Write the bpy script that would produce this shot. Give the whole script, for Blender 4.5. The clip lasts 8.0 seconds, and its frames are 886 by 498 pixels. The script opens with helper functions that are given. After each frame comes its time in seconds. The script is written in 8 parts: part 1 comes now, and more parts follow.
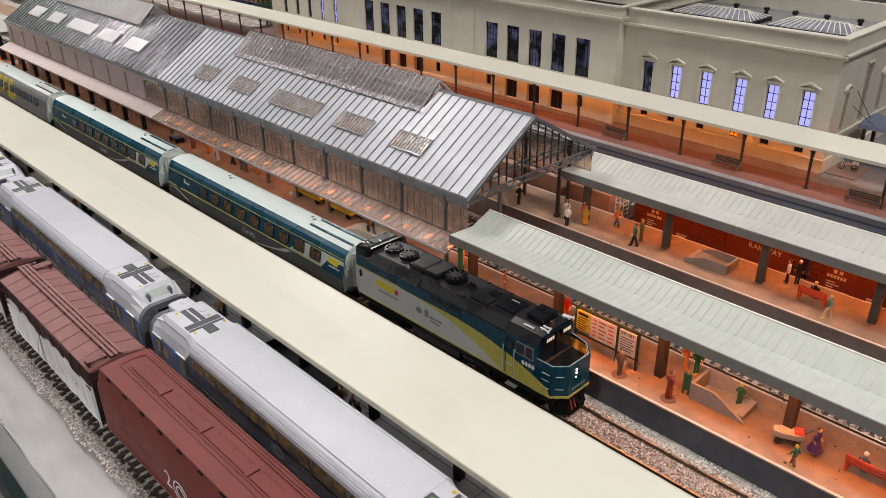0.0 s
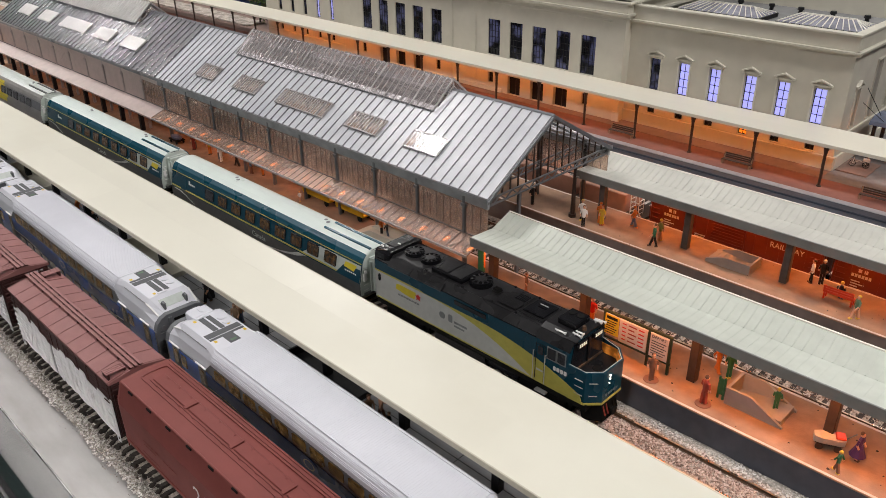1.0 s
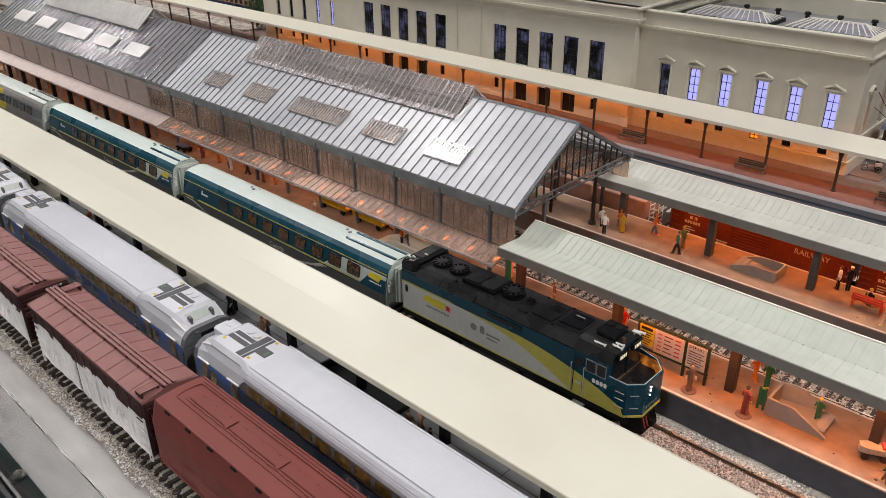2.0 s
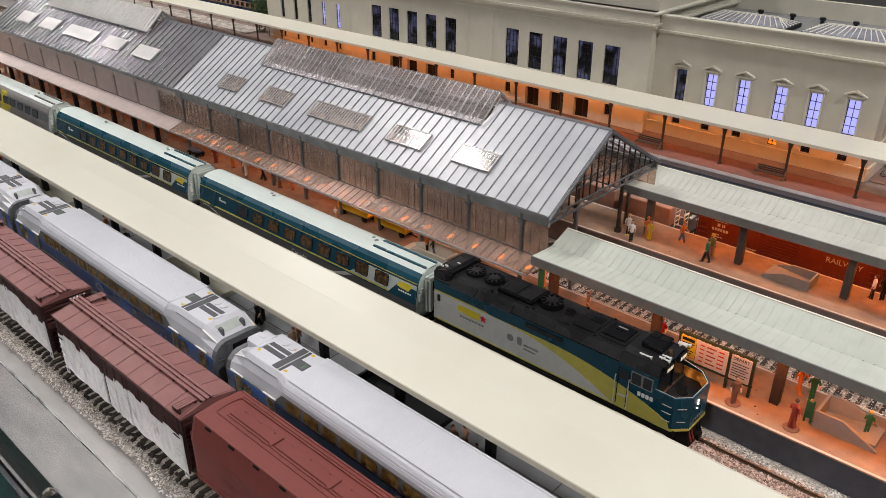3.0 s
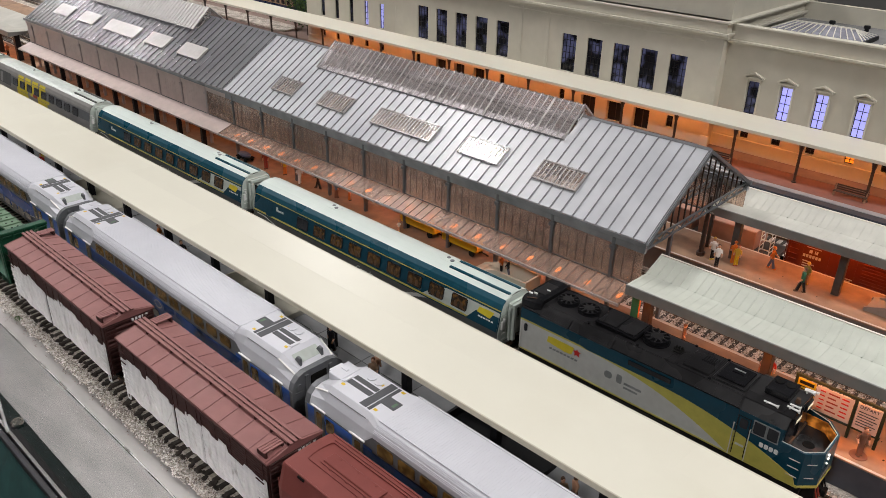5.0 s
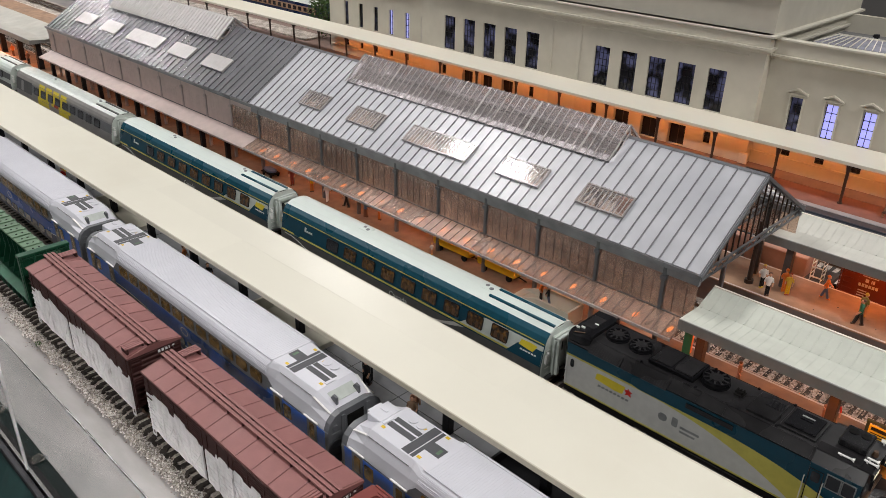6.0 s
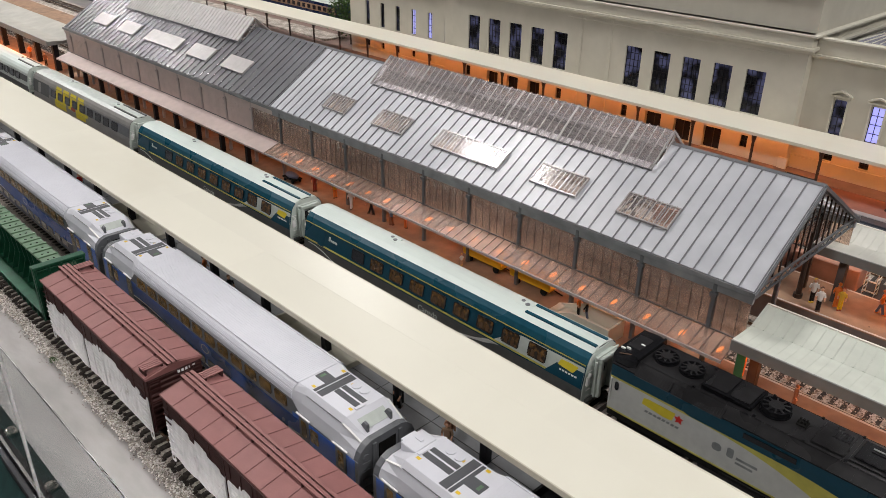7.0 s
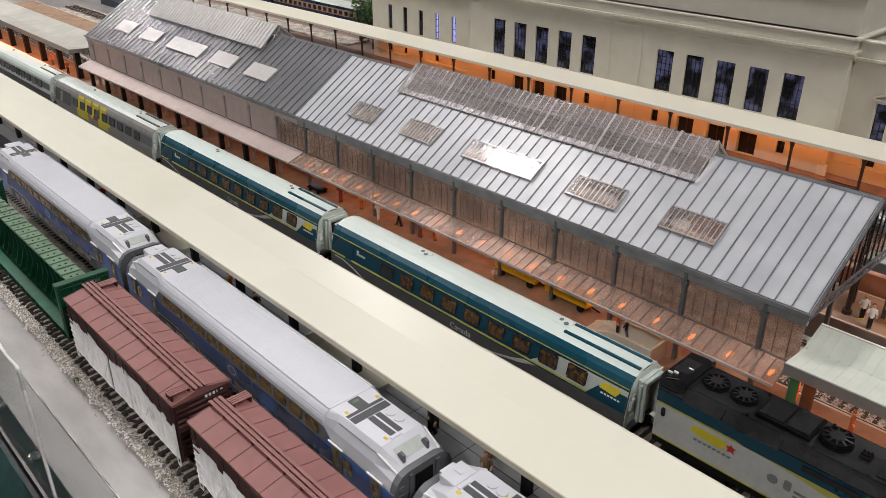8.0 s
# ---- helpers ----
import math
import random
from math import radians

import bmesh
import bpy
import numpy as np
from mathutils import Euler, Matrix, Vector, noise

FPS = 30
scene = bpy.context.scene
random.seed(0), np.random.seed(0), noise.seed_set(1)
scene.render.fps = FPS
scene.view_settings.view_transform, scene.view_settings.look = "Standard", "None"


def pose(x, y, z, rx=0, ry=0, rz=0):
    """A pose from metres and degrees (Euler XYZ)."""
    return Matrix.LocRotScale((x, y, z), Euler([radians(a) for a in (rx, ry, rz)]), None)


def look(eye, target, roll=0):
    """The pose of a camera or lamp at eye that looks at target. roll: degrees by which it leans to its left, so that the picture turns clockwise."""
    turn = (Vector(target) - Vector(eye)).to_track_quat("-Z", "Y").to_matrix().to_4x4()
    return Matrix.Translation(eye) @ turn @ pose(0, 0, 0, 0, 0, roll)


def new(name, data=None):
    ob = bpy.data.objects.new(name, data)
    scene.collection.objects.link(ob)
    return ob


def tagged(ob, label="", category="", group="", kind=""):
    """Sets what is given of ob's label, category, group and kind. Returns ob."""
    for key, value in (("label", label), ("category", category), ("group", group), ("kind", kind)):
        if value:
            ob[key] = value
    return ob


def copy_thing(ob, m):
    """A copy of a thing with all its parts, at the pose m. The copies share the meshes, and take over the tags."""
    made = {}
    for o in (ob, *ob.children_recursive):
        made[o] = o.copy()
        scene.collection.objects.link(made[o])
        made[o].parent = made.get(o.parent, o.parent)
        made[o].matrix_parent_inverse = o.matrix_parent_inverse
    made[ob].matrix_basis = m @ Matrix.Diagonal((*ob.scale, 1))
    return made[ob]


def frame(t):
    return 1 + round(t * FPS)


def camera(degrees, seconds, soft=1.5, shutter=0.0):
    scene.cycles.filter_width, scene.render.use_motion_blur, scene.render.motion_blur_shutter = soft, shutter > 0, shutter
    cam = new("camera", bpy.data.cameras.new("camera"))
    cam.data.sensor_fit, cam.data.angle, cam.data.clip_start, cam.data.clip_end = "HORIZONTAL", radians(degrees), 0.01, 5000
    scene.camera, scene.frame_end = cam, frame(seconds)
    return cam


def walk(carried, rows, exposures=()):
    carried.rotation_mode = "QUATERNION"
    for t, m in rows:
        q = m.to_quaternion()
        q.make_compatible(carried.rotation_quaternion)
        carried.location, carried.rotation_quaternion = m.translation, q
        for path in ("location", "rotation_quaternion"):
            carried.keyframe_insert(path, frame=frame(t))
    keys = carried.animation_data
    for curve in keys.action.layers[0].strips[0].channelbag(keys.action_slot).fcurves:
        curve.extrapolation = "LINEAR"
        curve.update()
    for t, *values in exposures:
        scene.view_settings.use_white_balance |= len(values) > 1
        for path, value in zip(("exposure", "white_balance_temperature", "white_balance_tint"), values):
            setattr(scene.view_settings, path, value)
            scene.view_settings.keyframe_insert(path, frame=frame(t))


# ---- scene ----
# A model railway station on a table, in true size: about 1:87, one coach is 0.3 m long.
cam = camera(59.1, 8.0, soft=0.8)
# Eye and target in decimetres, heights from 21 mm under the ballast.
PATH = [
    (0, (3.509, -3.639, 3.216), (2.227, -2.401, 2.308), -0.6),
    (0.5, (3.369, -3.672, 3.201), (2.102, -2.422, 2.29), -0.5),
    (1, (3.239, -3.73, 3.199), (1.989, -2.465, 2.284), -0.5),
    (1.5, (3.108, -3.802, 3.22), (1.872, -2.522, 2.307), -0.5),
    (3, (2.674, -4.0, 3.211), (1.473, -2.681, 2.307), 0.1),
    (3.5, (2.521, -4.043, 3.213), (1.324, -2.72, 2.309), 0.5),
    (4, (2.361, -4.058, 3.199), (1.163, -2.738, 2.292), 0.9),
    (4.5, (2.198, -4.064, 3.178), (0.994, -2.751, 2.268), 1.1),
    (6, (1.703, -3.962, 3.199), (0.465, -2.674, 2.301), 1.4),
    (6.5, (1.551, -3.901, 3.177), (0.298, -2.627, 2.278), 1.2),
    (7, (1.425, -3.842, 3.152), (0.16, -2.581, 2.251), 1.0),
    (7.5, (1.297, -3.794, 3.15), (0.018, -2.549, 2.247), 0.6),
    (8, (1.207, -3.771, 3.155), (-0.089, -2.542, 2.256), 0.2),
]
LIFT = Vector((0, 0, 0.021))
walk(cam, [(t, look(Vector(e) * 0.1 - LIFT, Vector(a) * 0.1 - LIFT, r)) for t, e, a, r in PATH])

# ---- light: ceiling lamps of the hall, warm strips under the canopies ----
world = bpy.data.worlds.new("hall_air")
scene.world = world
world.use_nodes = True
world.node_tree.nodes["Background"].inputs[0].default_value = (1.0, 0.97, 0.93, 1)
world.node_tree.nodes["Background"].inputs[1].default_value = 0.0


def area_lamp(name, x, y, z, sx, sy, watts, colour, rx=0.0):
    data = bpy.data.lights.new(name, "AREA")
    data.shape, data.size, data.size_y = "RECTANGLE", sx, sy
    data.energy, data.color = watts, colour
    ob = new(name, data)
    ob.matrix_world = pose(x, y, z, rx)
    return ob


HALL = (1.0, 0.97, 0.955)
HALL_LAMPS = [(-4.0, 0.03), (-1.43, 0.03), (1.15, 0.03), (-2.6, -1.9), (0.2, -1.9), (-2.6, 1.9), (0.2, 1.9)]
for lx, ly in HALL_LAMPS:
    area_lamp("hall_light", lx, ly, 1.70, 0.32, 0.34, 25.0 if ly == 0.03 else 20.5 if ly < 0 else 11.5, HALL)

WARM = (1.0, 0.235, 0.03)
STRIPS = [  # centre x, y, z, length, watts
    (0.245, -0.0152, 0.0545, 0.47, 0.125),
    (0.245, 0.1575, 0.0565, 0.47, 0.130),
    (-0.24, 0.020, 0.0560, 0.46, 0.055),
    (-0.72, 0.020, 0.0560, 0.46, 0.024),
    (-1.28, -0.0152, 0.0545, 0.56, 0.30),
    (-0.32, 0.372, 0.0545, 1.00, 0.20),
]
for sx, sy, sz, sl, sw in STRIPS:
    area_lamp("strip_light", sx, sy, sz, sl, 0.004, sw, WARM, 50.0 if sy > 0.3 else -35.0 if sx < -1.0 else 0.0)

# ---- tools; lengths below are in millimetres ----
MM = 0.001
rng = random.Random(7)


def mesh_of(name, bm, material):
    bmesh.ops.recalc_face_normals(bm, faces=bm.faces)
    bm.transform(Matrix.Diagonal((MM, MM, MM, 1)))
    me = bpy.data.meshes.new(name)
    bm.to_mesh(me)
    bm.free()
    for m in material if isinstance(material, (list, tuple)) else [material]:
        me.materials.append(m)
    return me


def part(name, bm, material, parent, label=""):
    """One mesh under a thing or a part."""
    ob = new(name, mesh_of(name, bm, material))
    ob.parent = parent
    return tagged(ob, label=label) if label else ob


def thing(name, label, category, x=0, y=0, z=0, turn=0.0, group="", kind=""):
    """An empty at a thing's base, which carries its parts."""
    ob = new(name)
    ob.empty_display_size = 0.01
    ob.matrix_world = pose(x * MM, y * MM, z * MM, 0, 0, turn)
    return tagged(ob, label, category, group, kind)


def solid(name, bm, material, label, category, x=0, y=0, z=0, turn=0.0, group="", kind=""):
    """A thing of one mesh."""
    ob = new(name, mesh_of(name, bm, material))
    ob.matrix_world = pose(x * MM, y * MM, z * MM, 0, 0, turn)
    return tagged(ob, label, category, group, kind)


def box(bm, x0, x1, y0, y1, z0, z1, bevel=0.0, mi=0):
    vs = [bm.verts.new((x, y, z)) for z in (z0, z1) for x, y in ((x0, y0), (x1, y0), (x1, y1), (x0, y1))]
    fs = [bm.faces.new([vs[i] for i in q]) for q in ((3, 2, 1, 0), (4, 5, 6, 7), (0, 1, 5, 4), (1, 2, 6, 5), (2, 3, 7, 6), (3, 0, 4, 7))]
    for f in fs:
        f.material_index = mi
    if bevel:
        es = list({e for f in fs for e in f.edges})
        got = bmesh.ops.bevel(bm, geom=es, offset=bevel, segments=1, affect="EDGES", clamp_overlap=True)
        for f in got["faces"]:
            f.material_index = mi
    return bm


def loft(bm, rings, mi=0, caps=True, loop=True):
    """Skin over rings of points, each a list of (x, y, z)."""
    rows = [[bm.verts.new(p) for p in r] for r in rings]
    n = len(rows[0])
    for a, b in zip(rows, rows[1:]):
        for i in range(n if loop else n - 1):
            j = (i + 1) % n
            bm.faces.new((a[i], a[j], b[j], b[i])).material_index = mi
    if caps and loop:
        bm.faces.new(rows[0][::-1]).material_index = mi
        bm.faces.new(rows[-1]).material_index = mi
    return bm


def prism(bm, pts, x0, x1, mi=0):
    """A section of (y, z) points drawn out along x."""
    return loft(bm, [[(x0, y, z) for y, z in pts], [(x1, y, z) for y, z in pts]], mi)


def slab(bm, pts, z0, z1, mi=0):
    """An outline of (x, y) points drawn out upwards."""
    return loft(bm, [[(x, y, z0) for x, y in pts], [(x, y, z1) for x, y in pts]], mi)


def plate(bm, a, b, pts, d0, d1, mi=0):
    """An outline of (x, s) points on the slanted plane from a to b, both (y, z), lying d0 to d1 off it."""
    a, b = Vector(a), Vector(b)
    u = (b - a).normalized()
    n = Vector((-u.y, u.x))
    rings = []
    for d in (d0, d1):
        row = []
        for x, s in pts:
            q = a + u * s + n * d
            row.append((x, q.x, q.y))
        rings.append(row)
    return loft(bm, rings, mi)


def pierced_plate(bm, a, b, x0, x1, s0, s1, holes, d0, d1):
    """A slanted sheet with openings, each (x0, x1, s0, s1), that go through it."""
    a, b = Vector(a), Vector(b)
    u = (b - a).normalized()
    n = Vector((-u.y, u.x))
    xs = sorted({x0, x1, *(h[0] for h in holes), *(h[1] for h in holes)})
    ss = sorted({s0, s1, *(h[2] for h in holes), *(h[3] for h in holes)})

    def at(x, s, d):
        q = a + u * s + n * d
        return (x, q.x, q.y)
    grid = {(i, k): bm.verts.new(at(x, s, d0)) for i, x in enumerate(xs) for k, s in enumerate(ss)}
    faces = []
    for i in range(len(xs) - 1):
        for k in range(len(ss) - 1):
            cx, cs = (xs[i] + xs[i + 1]) / 2, (ss[k] + ss[k + 1]) / 2
            if not any(h[0] < cx < h[1] and h[2] < cs < h[3] for h in holes):
                faces.append(bm.faces.new((grid[i, k], grid[i + 1, k], grid[i + 1, k + 1], grid[i, k + 1])))
    out = bmesh.ops.extrude_face_region(bm, geom=faces, use_keep_orig=True)
    bmesh.ops.translate(bm, verts=[v for v in out["geom"] if isinstance(v, bmesh.types.BMVert)], vec=(0, n.x * (d1 - d0), n.y * (d1 - d0)))
    bmesh.ops.delete(bm, geom=[v for v in bm.verts if not v.link_faces], context="VERTS")
    return bm


def rect(x0, x1, s0, s1, c=0.0):
    """A rectangle's outline, its corners cut by c."""
    if not c:
        return [(x0, s0), (x1, s0), (x1, s1), (x0, s1)]
    return [(x0 + c, s0), (x1 - c, s0), (x1, s0 + c), (x1, s1 - c), (x1 - c, s1), (x0 + c, s1), (x0, s1 - c), (x0, s0 + c)]


def rod(bm, p, q, r, n=8, r2=None, mi=0):
    """A round bar from p to q."""
    p, q = Vector(p), Vector(q)
    d = (q - p).normalized()
    s = d.orthogonal().normalized()
    t = d.cross(s)
    rings = []
    for c, rr in ((p, r), (q, r if r2 is None else r2)):
        rings.append([tuple(c + (s * math.cos(k * math.tau / n) + t * math.sin(k * math.tau / n)) * rr) for k in range(n)])
    return loft(bm, rings, mi)


def bar(bm, p, q, w, h, mi=0):
    """A square bar from p to q; w across, h upwards."""
    p, q = Vector(p), Vector(q)
    d = (q - p).normalized()
    up = Vector((0, 0, 1)) if abs(d.z) < 0.95 else Vector((0, 1, 0))
    s = d.cross(up).normalized() * (w / 2)
    t = s.cross(d).normalized() * (h / 2)
    return loft(bm, [[tuple(c + i * s + j * t) for i, j in ((-1, -1), (1, -1), (1, 1), (-1, 1))] for c in (p, q)], mi)


def ball(bm, x, y, z, rx, ry, rz, mi=0, n=8, m=5):
    """A lump: an egg of a few faces."""
    rings = []
    for j in range(1, m):
        f = math.pi * j / m
        rings.append([(x + rx * math.sin(f) * math.cos(k * math.tau / n), y + ry * math.sin(f) * math.sin(k * math.tau / n), z - rz * math.cos(f)) for k in range(n)])
    return loft(bm, rings, mi)


def B():
    return bmesh.new()


def letters(text, size, material, parent, m, name="lettering", label=""):
    """Writing as a thin mesh; m is its pose in millimetres."""
    cu = bpy.data.curves.new(name, "FONT")
    cu.body, cu.size, cu.extrude, cu.align_x, cu.align_y, cu.resolution_u = text, size, 0.05, "CENTER", "CENTER", 2
    tmp = new("tmp", cu)
    bpy.context.view_layer.update()
    me = bpy.data.meshes.new_from_object(tmp.evaluated_get(bpy.context.evaluated_depsgraph_get()))
    bpy.data.objects.remove(tmp)
    me.transform(Matrix.Diagonal((MM, MM, MM, 1)) @ m)
    me.materials.clear()
    me.materials.append(material)
    ob = new(name, me)
    ob.parent = parent
    return tagged(ob, label=label) if label else ob


# ---- materials ----
def mat(name, col, rough=0.5, metal=0.0, var=0.10, scale=220.0, bump=0.15, bscale=900.0, coat=0.0, piece=0.0, trans=0.0, ior=1.45, spec=0.5, stretch=(1, 1, 1), stain=None, emit=None, rvar=0.08):
    """A surface: base colour with grain and broad stains, roughness that varies, fine relief. piece: how far one piece differs from the next."""
    m = bpy.data.materials.new(name)
    m.use_nodes = True
    nt = m.node_tree
    p = nt.nodes["Principled BSDF"]
    p.inputs["Metallic"].default_value = metal
    p.inputs["Coat Weight"].default_value = coat
    p.inputs["Transmission Weight"].default_value = trans
    p.inputs["IOR"].default_value = ior
    p.inputs["Specular IOR Level"].default_value = spec
    tc = nt.nodes.new("ShaderNodeTexCoord")
    mp = nt.nodes.new("ShaderNodeMapping")
    mp.inputs["Scale"].default_value = stretch
    nt.links.new(tc.outputs["Object"], mp.inputs["Vector"])

    def noise_tex(s, detail=4.0):
        n = nt.nodes.new("ShaderNodeTexNoise")
        n.inputs["Scale"].default_value, n.inputs["Detail"].default_value = s, detail
        nt.links.new(mp.outputs[0], n.inputs["Vector"])
        return n

    def ramp(src, a, b):
        r = nt.nodes.new("ShaderNodeMapRange")
        r.inputs["From Min"].default_value, r.inputs["From Max"].default_value = 0.3, 0.7
        r.inputs["To Min"].default_value, r.inputs["To Max"].default_value = a, b
        nt.links.new(src, r.inputs["Value"])
        return r.outputs[0]

    fine, broad = noise_tex(scale), noise_tex(scale / 9.0, 3.0)
    mul = nt.nodes.new("ShaderNodeMath")
    mul.operation = "MULTIPLY"
    nt.links.new(ramp(fine.outputs["Fac"], 1 - var, 1 + var), mul.inputs[0])
    nt.links.new(ramp(broad.outputs["Fac"], 1 - var, 1 + var), mul.inputs[1])
    val = mul.outputs[0]
    if piece:
        info = nt.nodes.new("ShaderNodeObjectInfo")
        pr = nt.nodes.new("ShaderNodeMapRange")
        pr.inputs["To Min"].default_value, pr.inputs["To Max"].default_value = 1 - piece, 1 + piece
        nt.links.new(info.outputs["Random"], pr.inputs["Value"])
        m2 = nt.nodes.new("ShaderNodeMath")
        m2.operation = "MULTIPLY"
        nt.links.new(val, m2.inputs[0])
        nt.links.new(pr.outputs[0], m2.inputs[1])
        val = m2.outputs[0]
    hsv = nt.nodes.new("ShaderNodeHueSaturation")
    hsv.inputs["Color"].default_value = (*col, 1)
    nt.links.new(val, hsv.inputs["Value"])
    out = hsv.outputs[0]
    if stain:
        scol, s_scale, s_from, s_to = stain
        sn = noise_tex(s_scale, 6.0)
        sr = nt.nodes.new("ShaderNodeMapRange")
        sr.inputs["From Min"].default_value, sr.inputs["From Max"].default_value = s_from, s_to
        nt.links.new(sn.outputs["Fac"], sr.inputs["Value"])
        mx = nt.nodes.new("ShaderNodeMix")
        mx.data_type = "RGBA"
        nt.links.new(sr.outputs[0], mx.inputs["Factor"])
        nt.links.new(out, mx.inputs["A"])
        mx.inputs["B"].default_value = (*scol, 1)
        out = mx.outputs["Result"]
    nt.links.new(out, p.inputs["Base Color"])
    nt.links.new(ramp(broad.outputs["Fac"], max(0.02, rough - rvar), min(1, rough + rvar)), p.inputs["Roughness"])
    if bump:
        bn = nt.nodes.new("ShaderNodeBump")
        bn.inputs["Strength"].default_value, bn.inputs["Distance"].default_value = bump, 0.0004
        nt.links.new(noise_tex(bscale).outputs["Fac"], bn.inputs["Height"])
        nt.links.new(bn.outputs[0], p.inputs["Normal"])
    if emit:
        p.inputs["Emission Color"].default_value = (*emit[0], 1)
        p.inputs["Emission Strength"].default_value = emit[1]
        if len(emit) > 2:
            lit = nt.nodes.new("ShaderNodeMapRange")
            lit.inputs["From Min"].default_value, lit.inputs["From Max"].default_value = 0.46, 0.66
            lit.inputs["To Max"].default_value = emit[1]
            nt.links.new(noise_tex(emit[2], 1.5).outputs["Fac"], lit.inputs["Value"])
            nt.links.new(lit.outputs[0], p.inputs["Emission Strength"])
    return m


M = {}
M["board"] = mat("grey_board", (0.25, 0.235, 0.228), 0.44, var=0.16, scale=85, bump=0.35, bscale=240, stain=((0.150, 0.142, 0.138), 26, 0.46, 0.74), stretch=(0.35, 1, 1), rvar=0.14)
M["ballast"] = mat("ballast_bed", (0.36, 0.32, 0.28), 0.95, var=0.45, scale=800, bump=0.9, bscale=900)
M["tie"] = mat("dark_sleeper", (0.038, 0.030, 0.025), 0.9, var=0.3, scale=700, piece=0.3)
M["rail"] = mat("rusty_rail", (0.11, 0.065, 0.04), 0.6, metal=0.4, var=0.2, scale=500)
M["railtop"] = mat("worn_rail_head", (0.5, 0.42, 0.34), 0.3, metal=0.9, var=0.15, scale=600)
M["platform"] = mat("platform_concrete", (0.285, 0.176, 0.112), 0.75, var=0.16, scale=110, bump=0.3, bscale=1000, stain=((0.18, 0.112, 0.078), 34, 0.52, 0.72))
M["platform_grey"] = mat("grey_platform_top", (0.29, 0.295, 0.31), 0.5, var=0.10, scale=90, bump=0.15, stain=((0.20, 0.205, 0.215), 25, 0.5, 0.75))
M["edge"] = mat("pale_edge", (0.52, 0.46, 0.41), 0.7, var=0.12, scale=300)
M["fascia"] = mat("slate_platform_face", (0.075, 0.080, 0.10), 0.6, var=0.14, scale=120, stain=((0.45, 0.45, 0.46), 60, 0.69, 0.74))
M["fascia_c"] = mat("grey_platform_face", (0.17, 0.15, 0.145), 0.7, var=0.14, scale=120)
M["ribroof"] = mat("pale_green_roofing", (0.53, 0.555, 0.495), 0.42, var=0.05, scale=120, bump=0.1)
M["ribroof_grey"] = mat("pale_grey_roofing", (0.54, 0.535, 0.485), 0.45, var=0.06, scale=90, bump=0.12, stain=((0.48, 0.475, 0.44), 14, 0.52, 0.75))
M["grey_trim"] = mat("grey_fascia", (0.235, 0.235, 0.225), 0.5, var=0.07, scale=150)
M["white_trim"] = mat("off_white_edging", (0.75, 0.72, 0.65), 0.45, var=0.06, scale=200)
M["cream"] = mat("cream_canopy", (0.655, 0.62, 0.525), 0.34, var=0.010, scale=30, bump=0.04, bscale=300, rvar=0.01)
# Slight tone steps from sheet to sheet imitate reflections on the canopy.
M["cream_reflect"] = mat("cream_reflection_tones", (0.69, 0.67, 0.575), 0.33, var=0.012, scale=30, bump=0.05, bscale=60, rvar=0.03, piece=0.02, stain=((0.63, 0.60, 0.50), 9, 0.56, 0.85))
# Darker copy of the canopy cream: shade of edge and underside, as colour.
M["cream_dark"] = mat("cream_shaded_copy", (0.52, 0.48, 0.38), 0.45, var=0.06, scale=150)
M["postbrown"] = mat("brown_post", (0.045, 0.030, 0.024), 0.5, var=0.15, scale=250)
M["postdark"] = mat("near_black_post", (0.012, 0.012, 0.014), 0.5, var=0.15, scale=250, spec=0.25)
M["postgrey"] = mat("dark_grey_post", (0.075, 0.072, 0.072), 0.5, var=0.15, scale=250)
M["steelroof"] = mat("grey_standing_seam", (0.43, 0.44, 0.47), 0.40, var=0.08, scale=60, bump=0.14, bscale=160, spec=0.45, stain=((0.34, 0.35, 0.385), 20, 0.48, 0.74), rvar=0.08)
M["darkroof"] = mat("dark_standing_seam", (0.095, 0.098, 0.108), 0.34, metal=0.0, var=0.14, scale=45, bump=0.14, bscale=200, spec=0.42, rvar=0.10, stain=((0.070, 0.072, 0.080), 14, 0.45, 0.72))
M["seam"] = mat("dark_seam", (0.15, 0.15, 0.16), 0.35, var=0.1)
M["seam_gloss"] = mat("glossy_seam", (0.22, 0.22, 0.235), 0.22, metal=0.7, var=0.15, scale=90)
M["gutter"] = mat("grey_gutter", (0.27, 0.275, 0.285), 0.34, metal=0.3, var=0.2, scale=80)
M["palepane"] = mat("pale_lavender_pane", (0.27, 0.27, 0.32), 0.2, var=0.25, scale=90)
M["steel"] = mat("dark_steel_frame", (0.13, 0.135, 0.145), 0.45, metal=0.2, var=0.12, scale=200)
M["glaze"] = mat("clear_glazing", (0.86, 0.80, 0.79), 0.08, var=0.03, scale=80, bump=0.04, bscale=60, trans=0.95, ior=1.4, rvar=0.03)
M["monitorglaze"] = mat("hazy_ridge_glazing", (0.72, 0.67, 0.67), 0.12, var=0.14, scale=40, bump=0.14, bscale=45, trans=0.87, ior=1.45, rvar=0.06)
M["brownbar"] = mat("brown_glazing_line", (0.16, 0.115, 0.10), 0.35, var=0.2, trans=0.2)
M["glazebar"] = mat("bright_glazing_bar", (0.70, 0.67, 0.66), 0.18, var=0.08, trans=0.55, rvar=0.05)
M["wallglaze"] = mat("smoky_wall_glazing", (0.75, 0.555, 0.45), 0.13, var=0.22, scale=120, bump=0.25, bscale=220, trans=0.80, ior=1.40, rvar=0.07)
